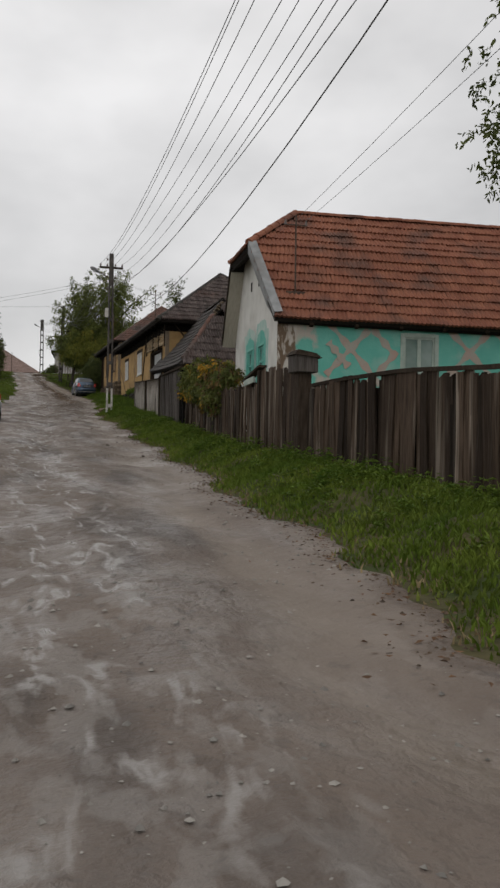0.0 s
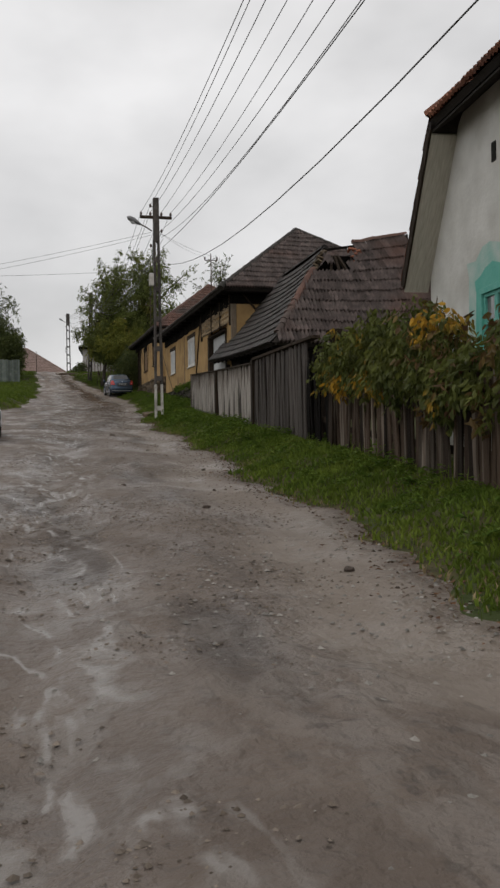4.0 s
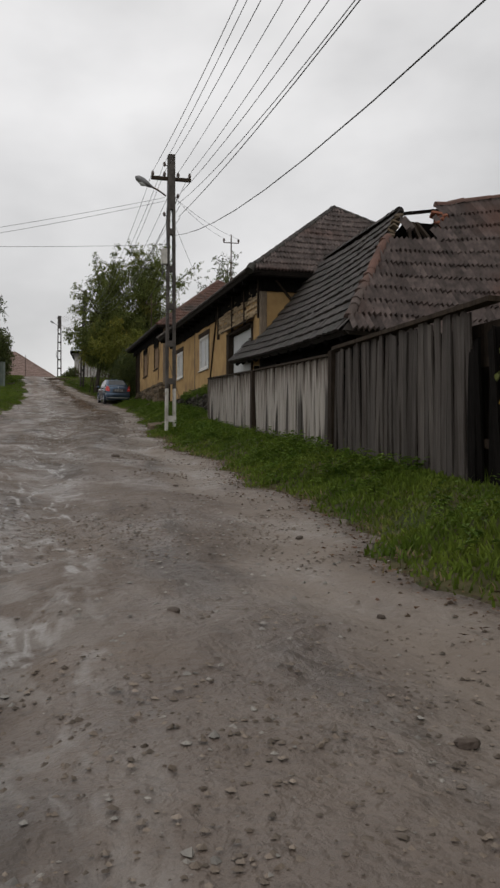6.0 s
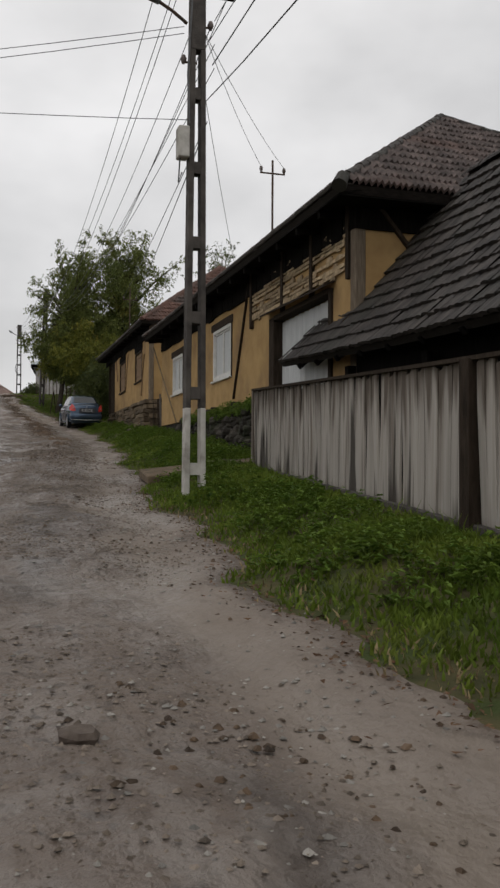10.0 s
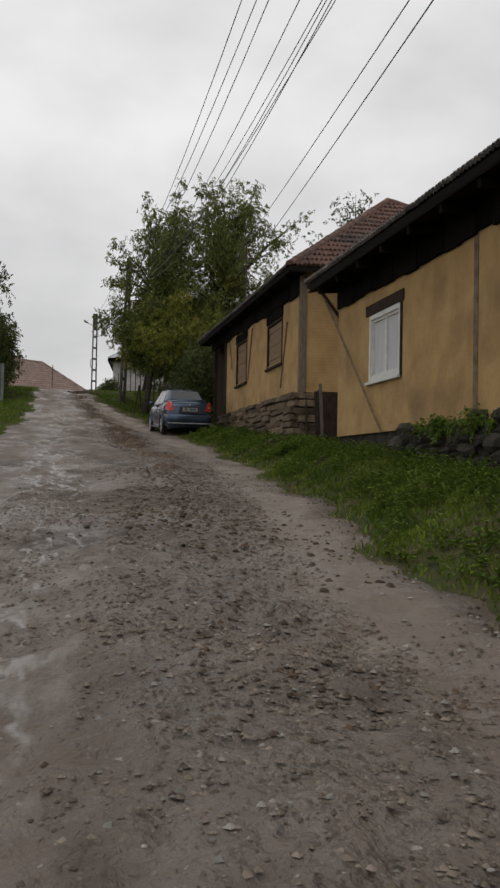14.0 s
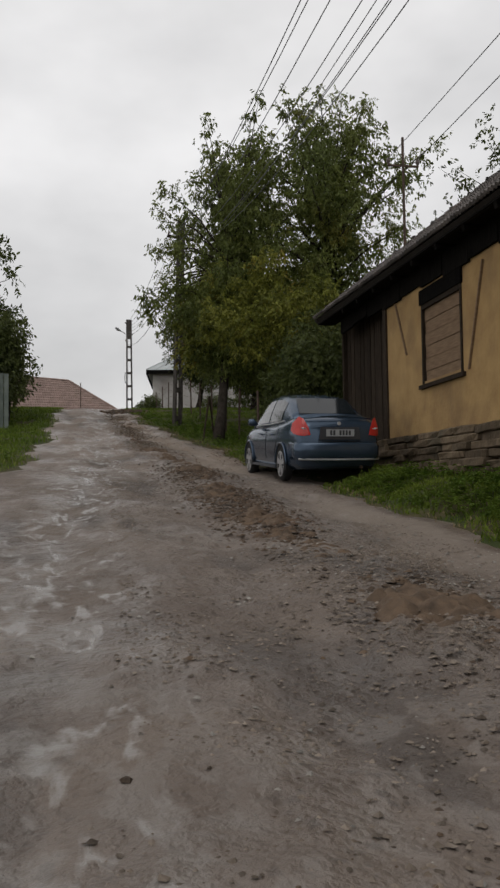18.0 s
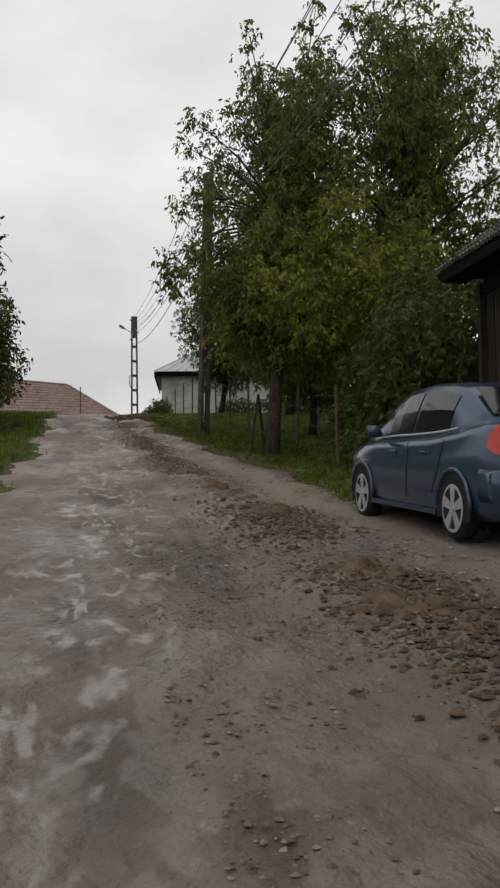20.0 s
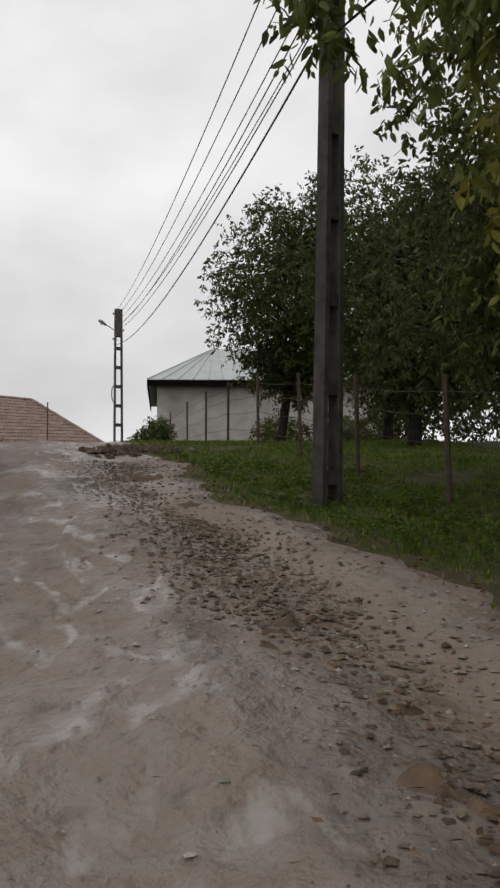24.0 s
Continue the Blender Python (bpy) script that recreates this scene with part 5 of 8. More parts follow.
                    piece(rng.choice(SLABS), "stone_slab", h, p, (ln * 0.99, 0.36, max(hh, 0.13) * rng.uniform(0.82, 1.02)), (rng.uniform(-0.10, 0.10), rng.uniform(-0.025, 0.025), ang + rng.uniform(-0.03, 0.03) if side == 0 else ang + math.pi / 2))
                s += ln
    # dark board barn bay at the far end
    for k in range(15):
        s0 = L + 0.02 + k * 0.26
        part("barn_board", slab(Mesh(), s0, s0 + 0.25, -0.36, -0.32 + 0.012 * (k % 3), H(9.3, 77.7 + k * 0.26) - 0.1, 9.1), M_timber, h)
    part("barn_post", slab(Mesh(), L - 0.02, L + 0.16, -0.25, 0.04, 5.2, 9.2), M_timber, h)
    part("barn_end", slab(Mesh(), L + 3.93, L + 4.05, -7.0, -0.2, 5.0, 9.1), M_timber, h)
    # roof, hipped towards the road's lower end
    e0, e1 = at(-0.45, 0.42, 8.98), at(L + 4.1, 0.46, 9.24)
    f0, f1 = at(-0.45, -8.4, 9.2), at(L + 4.1, -8.4, 9.3)
    r0, r1 = at(4.9, -3.97, 12.45), at(L + 1.5, -3.97, 12.7)
    slope(h, e1, e0, r1, r0, M_tilegrey, w=0.24, h=0.34, sag=0.08, seed=31, thick=0.13)
    slope(h, e0, f0, r0, r0 + Vector((0.05, 0, 0)), M_tilebrown, w=0.24, h=0.38, singles=180, sag=0.04, seed=32, thick=0.13, lift=0.05)
    slope(h, f0, f1, r0, r1, M_tilegrey, w=0.24, h=0.34, seed=33)
    slope(h, f1, e1, r1, r1, M_tilegrey, w=0.24, h=0.34, seed=34)
    for p, q in ((r0, r1), (e0, r0), (f0, r0)):
        ridge(h, p, q, M_tilebrown, 0.11)
    # near-black boards paint the eave's shade over the top of the wall
    for k in range(13):
        part("frieze_board", slab(Mesh(), 0.02 + k * 1.05, 1.04 + k * 1.05, 0.003, 0.05 + 0.008 * (k % 2), 8.42 + 0.028 * k + 0.03 * (k % 3), 9.2), M_darkshade, h)
    part("soffit", slab(Mesh(), -0.4, L + 4.0, 0.0, 0.40, 8.86, 8.89, 9.10, 9.13), M_darkshade, h)
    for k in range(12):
        part("rafter_foot", Mesh().beam(at(0.2 + k * 1.1, 0.38, 8.82 + 0.020 * k), at(0.2 + k * 1.1, -0.1, 8.92 + 0.020 * k), 0.1, 0.11), M_darkshade, h)
    # old boards leaning on the gable
    for k, (s0, o, ln, tilt) in enumerate(((-0.35, -0.1, 1.25, 0.3), (-0.45, -0.45, 1.35, 0.35), (-0.5, -0.8, 1.2, 0.28))):
        p = at(s0, o, H(9.3, 66.9) - 0.05)
        bd = thing("leaning_board", p, "dark weathered board leaning against the footing", "board", "boards by the house")
        part("board", Mesh().beam(p, p + d * tilt + Vector((0, 0, ln)), 0.28, 0.03, -back), M_plankgrey if k else M_timber, bd)
    bd = thing("old_door", at(-1.2, -0.25, H(10, 67.3)), "black boarded door leaf leaning against the house", "door")
    part("door_leaf", Mesh().beam(at(-1.0, -0.5, H(10, 67.3) - 0.05), at(-0.75, -0.5, H(10, 67.3) + 1.15), 0.7, 0.04, d), M_timber, bd)
    part("rail", Mesh().beam(at(-1.35, -0.2, H(10, 67.3) + 0.0), at(-1.1, -0.2, H(10, 67.3) + 1.3), 0.06, 0.06, d), M_plankgrey, bd)


second_house()


# ---- fences along the road ----
def fence_x(y):
    return float(np.interp(y, [2, 8, 12, 17, 21.4, 26, 32.4], [4.98, 4.95, 4.85, 4.92, 5.3, 5.75, 6.05]))


def plank_mesh(seed, material, w=0.14, th=0.024):
    """An upright plank one metre high, with an uneven top and a slight warp."""
    rng = random.Random(seed)
    m = Mesh()
    n = 5
    cut = [1.0 + rng.uniform(-0.02, 0.02) for _ in range(3)]
    for j in range(n):
        z = j / (n - 1)
        bow = 0.012 * math.sin(z * 3 + seed)
        hw = w / 2 * (1 - 0.06 * rng.random())
        for k, x in enumerate((-hw, 0, hw)):
            zz = z if j < n - 1 else cut[k]
            m.v += [(x + bow * 0.5, -th / 2 + bow, zz), (x + bow * 0.5, th / 2 + bow, zz)]
    for j in range(n - 1):
        for k in range(2):
            a = j * 6 + k * 2
            m.f += [(a, a + 2, a + 8, a + 6), (a + 3, a + 1, a + 7, a + 9)]
        a = j * 6
        m.f += [(a + 1, a, a + 6, a + 7), (a + 4, a + 5, a + 11, a + 10)]
    t = (n - 1) * 6
    m.f += [(t, t + 2, t + 3, t + 1), (t + 2, t + 4, t + 5, t + 3)]
    return data_of("plank", m, material)


def plank_run(fence, y0, y1, top, meshes, pitch, gap=0.0, lean=0.03, seed=1, out=0.0, foot=0.0, line=fence_x, skip=0.0):
    rng = random.Random(seed)
    y = y0
    while y < y1:
        w = pitch * rng.uniform(0.72, 1.25)
        if rng.random() >= skip:
            x = line(y + w / 2)
            dx = (line(y + 0.5) - line(y - 0.5))
            ang = math.atan2(1.0, dx)
            z0 = H(x, y) - 0.06 + foot
            hh = top(y + w / 2) - z0 + rng.uniform(-0.05, 0.05)
            ob = new("plank", rng.choice(meshes))
            ob.parent = fence
            ob.matrix_basis = Matrix.LocRotScale(Vector((x + out + rng.uniform(-0.022, 0.022), y + w / 2, z0)) - OFF[fence.name], Euler((rng.uniform(-lean, lean) * 0.5, rng.uniform(-lean, lean), ang)), Vector((w / 0.14 * (1 - gap), 1, hh)))
        y += w


def rails(fence, y0, y1, zs, material, inset=0.06, line=fence_x, n=4):
    for fz in zs:
        for i in range(n):
            a, b = lerp(y0, y1, i / n), lerp(y0, y1, (i + 1) / n)
            part("rail", Mesh().beam((line(a) + inset, a, H(line(a), a) + fz), (line(b) + inset, b, H(line(b), b) + fz), 0.05, 0.09), material, fence)


DARK = [plank_mesh(k, M_plank) for k in range(6)]
BLACK = [plank_mesh(k + 30, M_darkshade) for k in range(3)]
GREY = [plank_mesh(k + 10, M_plankgrey) for k in range(5)]
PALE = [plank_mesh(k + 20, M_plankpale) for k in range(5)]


def gate_top(y):
    return float(np.interp(y, [2, 8, 10, 12, 13.3], [1.85, 2.03, 2.15, 2.17, 2.16]))


def road_fence():
    f = thing("plank_gate", (fence_x(8), 8, H(fence_x(8), 8)), "sagging double gate of dark weathered planks", "gate")
    plank_run(f, 2.0, 13.3, gate_top, DARK, 0.15, -0.16, lean=0.022, seed=3)
    plank_run(f, 2.0, 13.3, lambda y: gate_top(y) - 0.1, DARK, 0.15, -0.18, lean=0.008, seed=33, out=0.045)
    rails(f, 2.2, 13.3, (0.35, 1.05), M_timber, 0.10)
    c = Mesh()
    for i in range(12):
        a, b = 7.2 + i * 0.5, 7.2 + (i + 1) * 0.5
        za, zb = gate_top(a) + 0.03, gate_top(b) + 0.03
        c.beam((fence_x(a), a, za), (fence_x(b), b, zb), 0.07, 0.05)
    part("top_rail", c, M_timber, f)
    p = thing("gate_post", (fence_x(13.7), 13.7, H(fence_x(13.7), 13.7)), "thick dark gate post with a small shingled cap", "post")
    x = fence_x(13.7)
    part("post", Mesh().box(x - 0.11, x + 0.11, 13.58, 13.82, 0.7, 2.48), M_timber, p, bevel=0.012)
    part("cap_box", Mesh().box(x - 0.19, x + 0.19, 13.5, 13.9, 2.42, 2.70), M_plankgrey, p, bevel=0.012)
    part("cap_roof", Mesh().hexa([(x - 0.22, 13.46, 2.70), (x + 0.24, 13.46, 2.65), (x + 0.24, 13.94, 2.65), (x - 0.22, 13.94, 2.70), (x - 0.14, 13.5, 2.78), (x + 0.16, 13.5, 2.73), (x + 0.16, 13.9, 2.73), (x - 0.14, 13.9, 2.78)]), M_timber, p)
    g = thing("plank_fence", (fence_x(15), 15, H(fence_x(15), 15)), "tall fence of dark split planks gone grey", "fence")
    plank_run(g, 13.9, 16.1, lambda y: 2.60, DARK, 0.16, -0.03, lean=0.012, seed=5)
    plank_run(g, 16.1, 17.85, lambda y: 2.42, DARK, 0.15, -0.03, lean=0.015, seed=6)
    rails(g, 13.9, 17.6, (0.35, 1.2), M_timber, n=2)
    part("post", Mesh().beam((fence_x(17.7), 17.7, 0.8), (fence_x(17.7), 17.7, 2.44), 0.15, 0.15, (0, 1, 0)), M_timber, g)
    part("post", Mesh().beam((fence_x(16.1), 16.1, 0.8), (fence_x(16.1), 16.1, 2.66), 0.13, 0.13, (0, 1, 0)), M_timber, g)
    part("capping", Mesh().beam((fence_x(17.1) - 0.02, 17.15, 2.52), (fence_x(16.0) - 0.02, 15.95, 2.72), 0.16, 0.04), M_timber, g)
    part("nailed_board", Mesh().beam((fence_x(16.9) - 0.08, 17.0, 2.46), (fence_x(16.4) - 0.08, 16.35, 2.50), 0.03, 0.11), M_palegreen, g, "short pale board nailed across")
    k = thing("picket_fence", (fence_x(20), 20, H(fence_x(20), 20)), "uneven picket fence of narrow brown planks under a vine", "fence")
    plank_run(k, 17.85, 26.4, lambda y: H(5.4, y) + 1.12, DARK, 0.125, 0.02, 0.03, seed=7, skip=0.02)
    rails(k, 17.9, 26.4, (0.3, 0.95), M_timber)
    for y in (20.6, 23.5, 26.3):
        part("post", Mesh().beam((fence_x(y) + 0.12, y, H(5.4, y) - 0.2), (fence_x(y) + 0.12, y, H(5.4, y) + 1.3), 0.13, 0.13, (0, 1, 0)), M_timber, k)
    b = thing("board_gate", (fence_x(29), 29, H(fence_x(29), 29)), "high grey board gate with a broken lower corner", "gate")
    plank_run(b, 27.9, 32.3, lambda y: lerp(3.66, 3.72, (y - 28) / 4.4), GREY, 0.115, 0.02, 0.012, seed=9)
    plank_run(b, 26.45, 27.9, lambda y: 3.62 - 0.5 * random.Random(int(y * 40)).random(), BLACK, 0.14, 0.02, 0.06, seed=11, skip=0.2)
    rails(b, 26.5, 32.3, (0.4, 1.2), M_timber, n=2)
    part("back_boards", Mesh().hexa([(5.93, 26.5, 1.6), (5.96, 26.5, 1.6), (6.18, 32.2, 2.0), (6.15, 32.2, 2.0), (5.93, 26.5, 3.5), (5.96, 26.5, 3.5), (6.18, 32.2, 3.6), (6.15, 32.2, 3.6)]), M_timber, b)
    part("post", Mesh().beam((fence_x(26.45), 26.45, 1.5), (fence_x(26.45) + 0.05, 26.4, 3.68), 0.16, 0.16, (0, 1, 0)), M_timber, b)
    part("capping", Mesh().beam((fence_x(27.4), 27.4, 3.68), (fence_x(32.3), 32.3, 3.76), 0.16, 0.05), M_timber, b)
    part("post", Mesh().beam((fence_x(32.4), 32.4, 1.8), (fence_x(32.4), 32.4, 3.74), 0.15, 0.15, (0, 1, 0)), M_timber, b)


road_fence()


def pale_fence():
    line = lambda y: float(np.interp(y, [32.4, 48.1], [6.06, 7.62]))
    top = lambda y: float(np.interp(y, [32.4, 39.4, 48.1], [3.66, 4.06, 4.60]))
    bot = lambda y: float(np.interp(y, [32.4, 48.1], [2.30, 3.30]))
    f = thing("pale_board_fence", (line(40), 40, H(line(40), 40)), "pale grey board fence with dark drip stains on a concrete footing", "fence")
    rng = random.Random(4)
    y = 32.52
    while y < 48.05:
        w = rng.uniform(0.11, 0.17)
        if not 39.25 < y < 39.5:
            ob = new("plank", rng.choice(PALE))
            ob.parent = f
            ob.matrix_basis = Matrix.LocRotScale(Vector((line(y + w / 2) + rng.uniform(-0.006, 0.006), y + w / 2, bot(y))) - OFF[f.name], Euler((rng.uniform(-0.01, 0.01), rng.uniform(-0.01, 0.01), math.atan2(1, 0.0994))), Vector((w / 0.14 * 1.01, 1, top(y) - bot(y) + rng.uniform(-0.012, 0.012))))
        y += w
    for yy in (39.38,):
        part("post", Mesh().beam((line(yy) - 0.02, yy, bot(yy) - 0.3), (line(yy) - 0.02, yy, top(yy) + 0.02), 0.17, 0.15, (0, 1, 0)), M_timber, f, "dark post between the panels")
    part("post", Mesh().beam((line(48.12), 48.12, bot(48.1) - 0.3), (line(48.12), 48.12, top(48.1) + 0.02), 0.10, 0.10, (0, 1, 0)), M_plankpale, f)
    for i in range(4):
        a, b = 32.5 + i * 3.9, 32.5 + (i + 1) * 3.9
        part("capping", Mesh().beam((line(a), a, top(a) + 0.025), (line(b), b, top(b) + 0.025), 0.15, 0.035), M_timber, f)
        part("rail", Mesh().beam((line(a) + 0.06, a, top(a) - 0.35), (line(b) + 0.06, b, top(b) - 0.35), 0.05, 0.09), M_timber, f)
        g = lambda q: H(line(q), q) - 0.3
        part("footing", Mesh().hexa([(line(a) - 0.08, a, g(a)), (line(a) + 0.16, a, g(a)), (line(b) + 0.16, b, g(b)), (line(b) - 0.08, b, g(b)), (line(a) - 0.06, a, bot(a) + 0.01), (line(a) + 0.14, a, bot(a) + 0.01), (line(b) + 0.14, b, bot(b) + 0.01), (line(b) - 0.06, b, bot(b) + 0.01)]), M_concdk, f, bevel=0.012)
    # plank bridge from the road to the house
    s = thing("footbridge_slab", (6.8, 48.0, 3.2), "worn concrete slab bridging the verge to the house", "slab")
    part("slab", Mesh().hexa([(5.75, 48.3, 2.95), (8.6, 48.3, 3.28), (8.6, 49.7, 3.36), (5.85, 49.7, 3.06), (5.75, 48.3, 3.10), (8.6, 48.3, 3.44), (8.6, 49.7, 3.52), (5.85, 49.7, 3.22)]), M_slab, s, bevel=0.02)


pale_fence()


# ---- leaf and grass helpers ----
def leaf_cloud(name, centres, radii, count, size, material, parent, rng, droop=0.4, flat=1.0, label="", shell=0.5, sprig=6, broad=1.12):
    """Lance-shaped folded leaves on short drooping sprigs, strewn about a set of clump centres."""
    c, r = np.array(centres), np.array(radii)
    ns = max(1, count // sprig)
    count = ns * sprig
    p = (r ** 2.2) / (r ** 2.2).sum()
    k = rng.choice(len(c), ns, p=p)

    def unit(q):
        return q / np.linalg.norm(q, axis=1)[:, None]

    d = unit(rng.normal(size=(ns, 3)))
    rad = rng.uniform(0, 1, ns) ** shell * r[k]
    root = c[k] + d * rad[:, None] * np.array([1, 1, flat])
    stem = d * 0.8 + rng.normal(size=(ns, 3)) * 0.6
    stem[:, 2] -= droop
    stem = unit(stem)
    j = np.tile(np.arange(sprig), ns)
    q = np.repeat(np.arange(ns), sprig)
    side = unit(np.cross(stem, rng.normal(size=(ns, 3))))
    along = (j / sprig - 0.3) * size * 2.0
    pos = root[q] + stem[q] * along[:, None] + rng.normal(size=(count, 3)) * size * 0.12
    ax = stem[q] * 0.55 + side[q] * np.where(j % 2, 1.0, -1.0)[:, None] + rng.normal(size=(count, 3)) * 0.35
    ax[:, 2] -= droop * 1.5
    ax = unit(ax)
    sd = unit(np.cross(ax, rng.normal(size=(count, 3))))
    nn = np.cross(ax, sd)
    s = size * rng.uniform(0.65, 1.3, count)[:, None]
    up = nn * s * 0.06
    v = np.stack([pos, pos + ax * s * 0.3 + sd * s * 0.19 * broad + up, pos + ax * s * 0.68 + sd * s * 0.15 * broad + up, pos + ax * s, pos + ax * s * 0.68 - sd * s * 0.15 * broad + up, pos + ax * s * 0.3 - sd * s * 0.19 * broad + up], 1).reshape(-1, 3)
    v -= np.array(OFF[parent.name])
    i = np.arange(count)[:, None] * 6
    f = np.concatenate([i + np.array([[0, 1, 2, 3]]), i + np.array([[0, 3, 4, 5]])])
    me = bpy.data.meshes.new(name)
    me.from_pydata(v.tolist(), [], f.tolist())
    me.materials.append(material)
    ob = new(name, me)
    ob.parent = parent
    return tagged(ob, label)


def tree(name, base, top, spread, leaves, size, material, label, seed, lean=(0, 0), trunk_r=0.15, clumps=46, low=0.25, fork=0.3, extra=(), shell=0.5, clump_r=(0.45, 1.0), category="tree", droop=0.4, broad=1.12):
    """A tapered trunk with limbs and twigs, and a crown of leaf clumps about the ends of the twigs."""
    rng = np.random.RandomState(seed)
    b = Vector((base[0], base[1], H(*base) - 0.15))
    t = thing(name, b, label, category)
    ht = top - b.z
    tk = Mesh()
    mid = b + Vector((lean[0] * fork, lean[1] * fork, ht * fork))
    tip = b + Vector((lean[0], lean[1], ht * 0.9))
    pts = [b, b.lerp(mid, 0.3) + Vector((0.03, 0.02, 0)), mid, mid.lerp(tip, 0.5) + Vector((rng.uniform(-0.2, 0.2), rng.uniform(-0.2, 0.2), 0)), tip]
    tk.tube(pts, [trunk_r * 1.35, trunk_r, trunk_r * 0.85, trunk_r * 0.45, trunk_r * 0.12], 9)
    part("trunk", tk, M_bark, t, smooth=True)
    cs, rs = [], []
    for k in range(clumps):
        f = low + (1 - low) * (k + rng.uniform(0, 1)) / clumps
        a = k * 2.4 + rng.uniform(-0.5, 0.5)
        prof = math.sin(math.pi * min(max((f - low) / (1.06 - low), 0.03), 1) ** 0.72)
        rr = spread * (0.18 + 0.82 * prof) * rng.uniform(0.45, 1.05)
        s = b + Vector((lean[0] * f * 0.8, lean[1] * f * 0.8, ht * max(fork * 0.8, f * 0.78)))
        e = b + Vector((lean[0] * f + math.cos(a) * rr, lean[1] * f + math.sin(a) * rr, ht * f + rng.uniform(-0.3, 0.3)))
        m = s.lerp(e, 0.5) + Vector((0, 0, rng.uniform(-0.05, 0.35)))
        part("limb", Mesh().tube([s, m, e], [trunk_r * 0.28, trunk_r * 0.16, trunk_r * 0.05], 5), M_bark, t, smooth=True)
        cs.append(tuple(e)), rs.append(rng.uniform(*clump_r))
        cs.append(tuple(m.lerp(e, 0.4))), rs.append(rng.uniform(*clump_r) * 0.8)
        cs.append(tuple(s.lerp(e, rng.uniform(0.15, 0.5)))), rs.append(clump_r[1] * rng.uniform(0.7, 1.05))
    for e in extra:
        e = Vector(e)
        s = b + Vector((lean[0] * 0.5, lean[1] * 0.5, ht * 0.55))
        part("limb", Mesh().tube([s, s.lerp(e, 0.5) + Vector((0, 0, 0.3)), e], [trunk_r * 0.3, trunk_r * 0.18, trunk_r * 0.05], 5), M_bark, t, smooth=True)
        cs.append(tuple(e)), rs.append(clump_r[0] * 1.2)
        cs.append(tuple(s.lerp(e, 0.75))), rs.append(clump_r[0] * 1.2)
    leaf_cloud("crown", cs, rs, leaves, size, material, t, rng, droop=droop, shell=shell, broad=broad)
    return t


# ---- trees ----
walnut = tree("walnut_tree", (7.6, 87.3), 17.2, 2.9, 58000, 0.125, M_leafmid, "tall leafy walnut tree turning yellow beside the wire fence", 3, (1.7, 3.8), 0.15, 54, 0.24, 0.3,
              extra=((5.65, 90.4, 11.6), (5.75, 90.4, 11.2), (5.9, 90.4, 10.85), (6.0, 90.5, 11.5), (6.6, 93.5, 12.9), (6.5, 94.2, 14.1), (7.6, 93.5, 12.4), (6.8, 93.6, 15.0), (7.5, 92.5, 14.8), (6.2, 91.0, 13.4), (8.0, 94.2, 12.2), (8.5, 94.6, 13.0), (8.9, 94.0, 11.3), (8.2, 93.4, 14.2), (7.7, 90.0, 17.0), (7.8, 90.1, 17.5), (9.3, 90.0, 17.7), (9.5, 89.8, 18.2), (6.2, 89.6, 14.2), (6.4, 89.8, 15.0), (9.6, 93.6, 12.6), (10.0, 93.2, 13.6), (10.4, 93.8, 14.4), (9.8, 92.8, 11.8), (10.6, 92.6, 12.6), (8.2, 89.0, 8.9), (8.9, 90.6, 9.0), (9.5, 88.2, 8.8), (10.0, 90.0, 9.1), (7.9, 90.8, 9.3), (9.2, 86.6, 8.9)), clump_r=(0.32, 0.88), shell=0.7, droop=0.65, broad=1.05)
leaf_cloud("yellowing_leaves", [(8.3, 86.0, 9.6), (7.3, 88.2, 9.9), (9.3, 85.6, 10.2), (8.6, 87.0, 10.8), (7.0, 88.9, 10.8), (7.6, 86.6, 10.2), (9.6, 87.0, 9.4), (8.0, 88.6, 11.8), (9.0, 86.4, 11.6), (7.2, 89.6, 9.6), (10.4, 86.0, 10.6), (10.6, 85.8, 9.8)], [0.85, 0.75, 0.9, 0.9, 0.7, 0.7, 0.8, 0.7, 0.7, 0.7, 0.9, 0.8], 12000, 0.128, M_leaf, walnut, np.random.RandomState(6), 0.5, label="yellowing orange-tinged leaves")
leaf_cloud("hanging_leaves", [(8.9, 94.0, 10.0), (9.3, 94.5, 10.6), (9.2, 93.8, 11.6), (9.6, 95.0, 9.6), (9.0, 94.6, 12.4), (10.0, 94.5, 11.2), (8.7, 93.4, 12.9), (9.4, 93.2, 10.9), (8.4, 90.2, 9.0), (9.2, 89.0, 8.8), (9.9, 90.6, 9.0), (8.9, 91.4, 9.4)], [0.6, 0.7, 0.65, 0.6, 0.6, 0.8, 0.5, 0.7, 0.5, 0.55, 0.6, 0.6], 7000, 0.125, M_leafmid, walnut, np.random.RandomState(16), 0.6, label="low hanging boughs of dark leaves")
walnut = tree("walnut_tree", (11.3, 88.6), 17.8, 3.2, 52000, 0.13, M_leafmid, "broad walnut tree with yellowing leaves behind the fence", 5, (0.5, 0.6), 0.2, 52, 0.24, 0.28, extra=((10.4, 90.0, 17.9), (10.6, 90.2, 18.4), (12.2, 90.0, 17.9), (12.4, 89.8, 18.4), (13.2, 90.0, 18.2), (13.3, 90.2, 18.6), (14.6, 89.6, 15.6), (15.2, 89.8, 16.6), (15.8, 89.8, 17.2)), clump_r=(0.42, 1.1), shell=0.85, droop=0.65, broad=1.05)
tree("plum_tree", (10.6, 95.2), 13.4, 3.1, 30000, 0.11, M_leafdk, "fruit tree with dark dense leaves in the garden", 8, (0.3, 0.3), 0.12, 50, 0.3, 0.3)
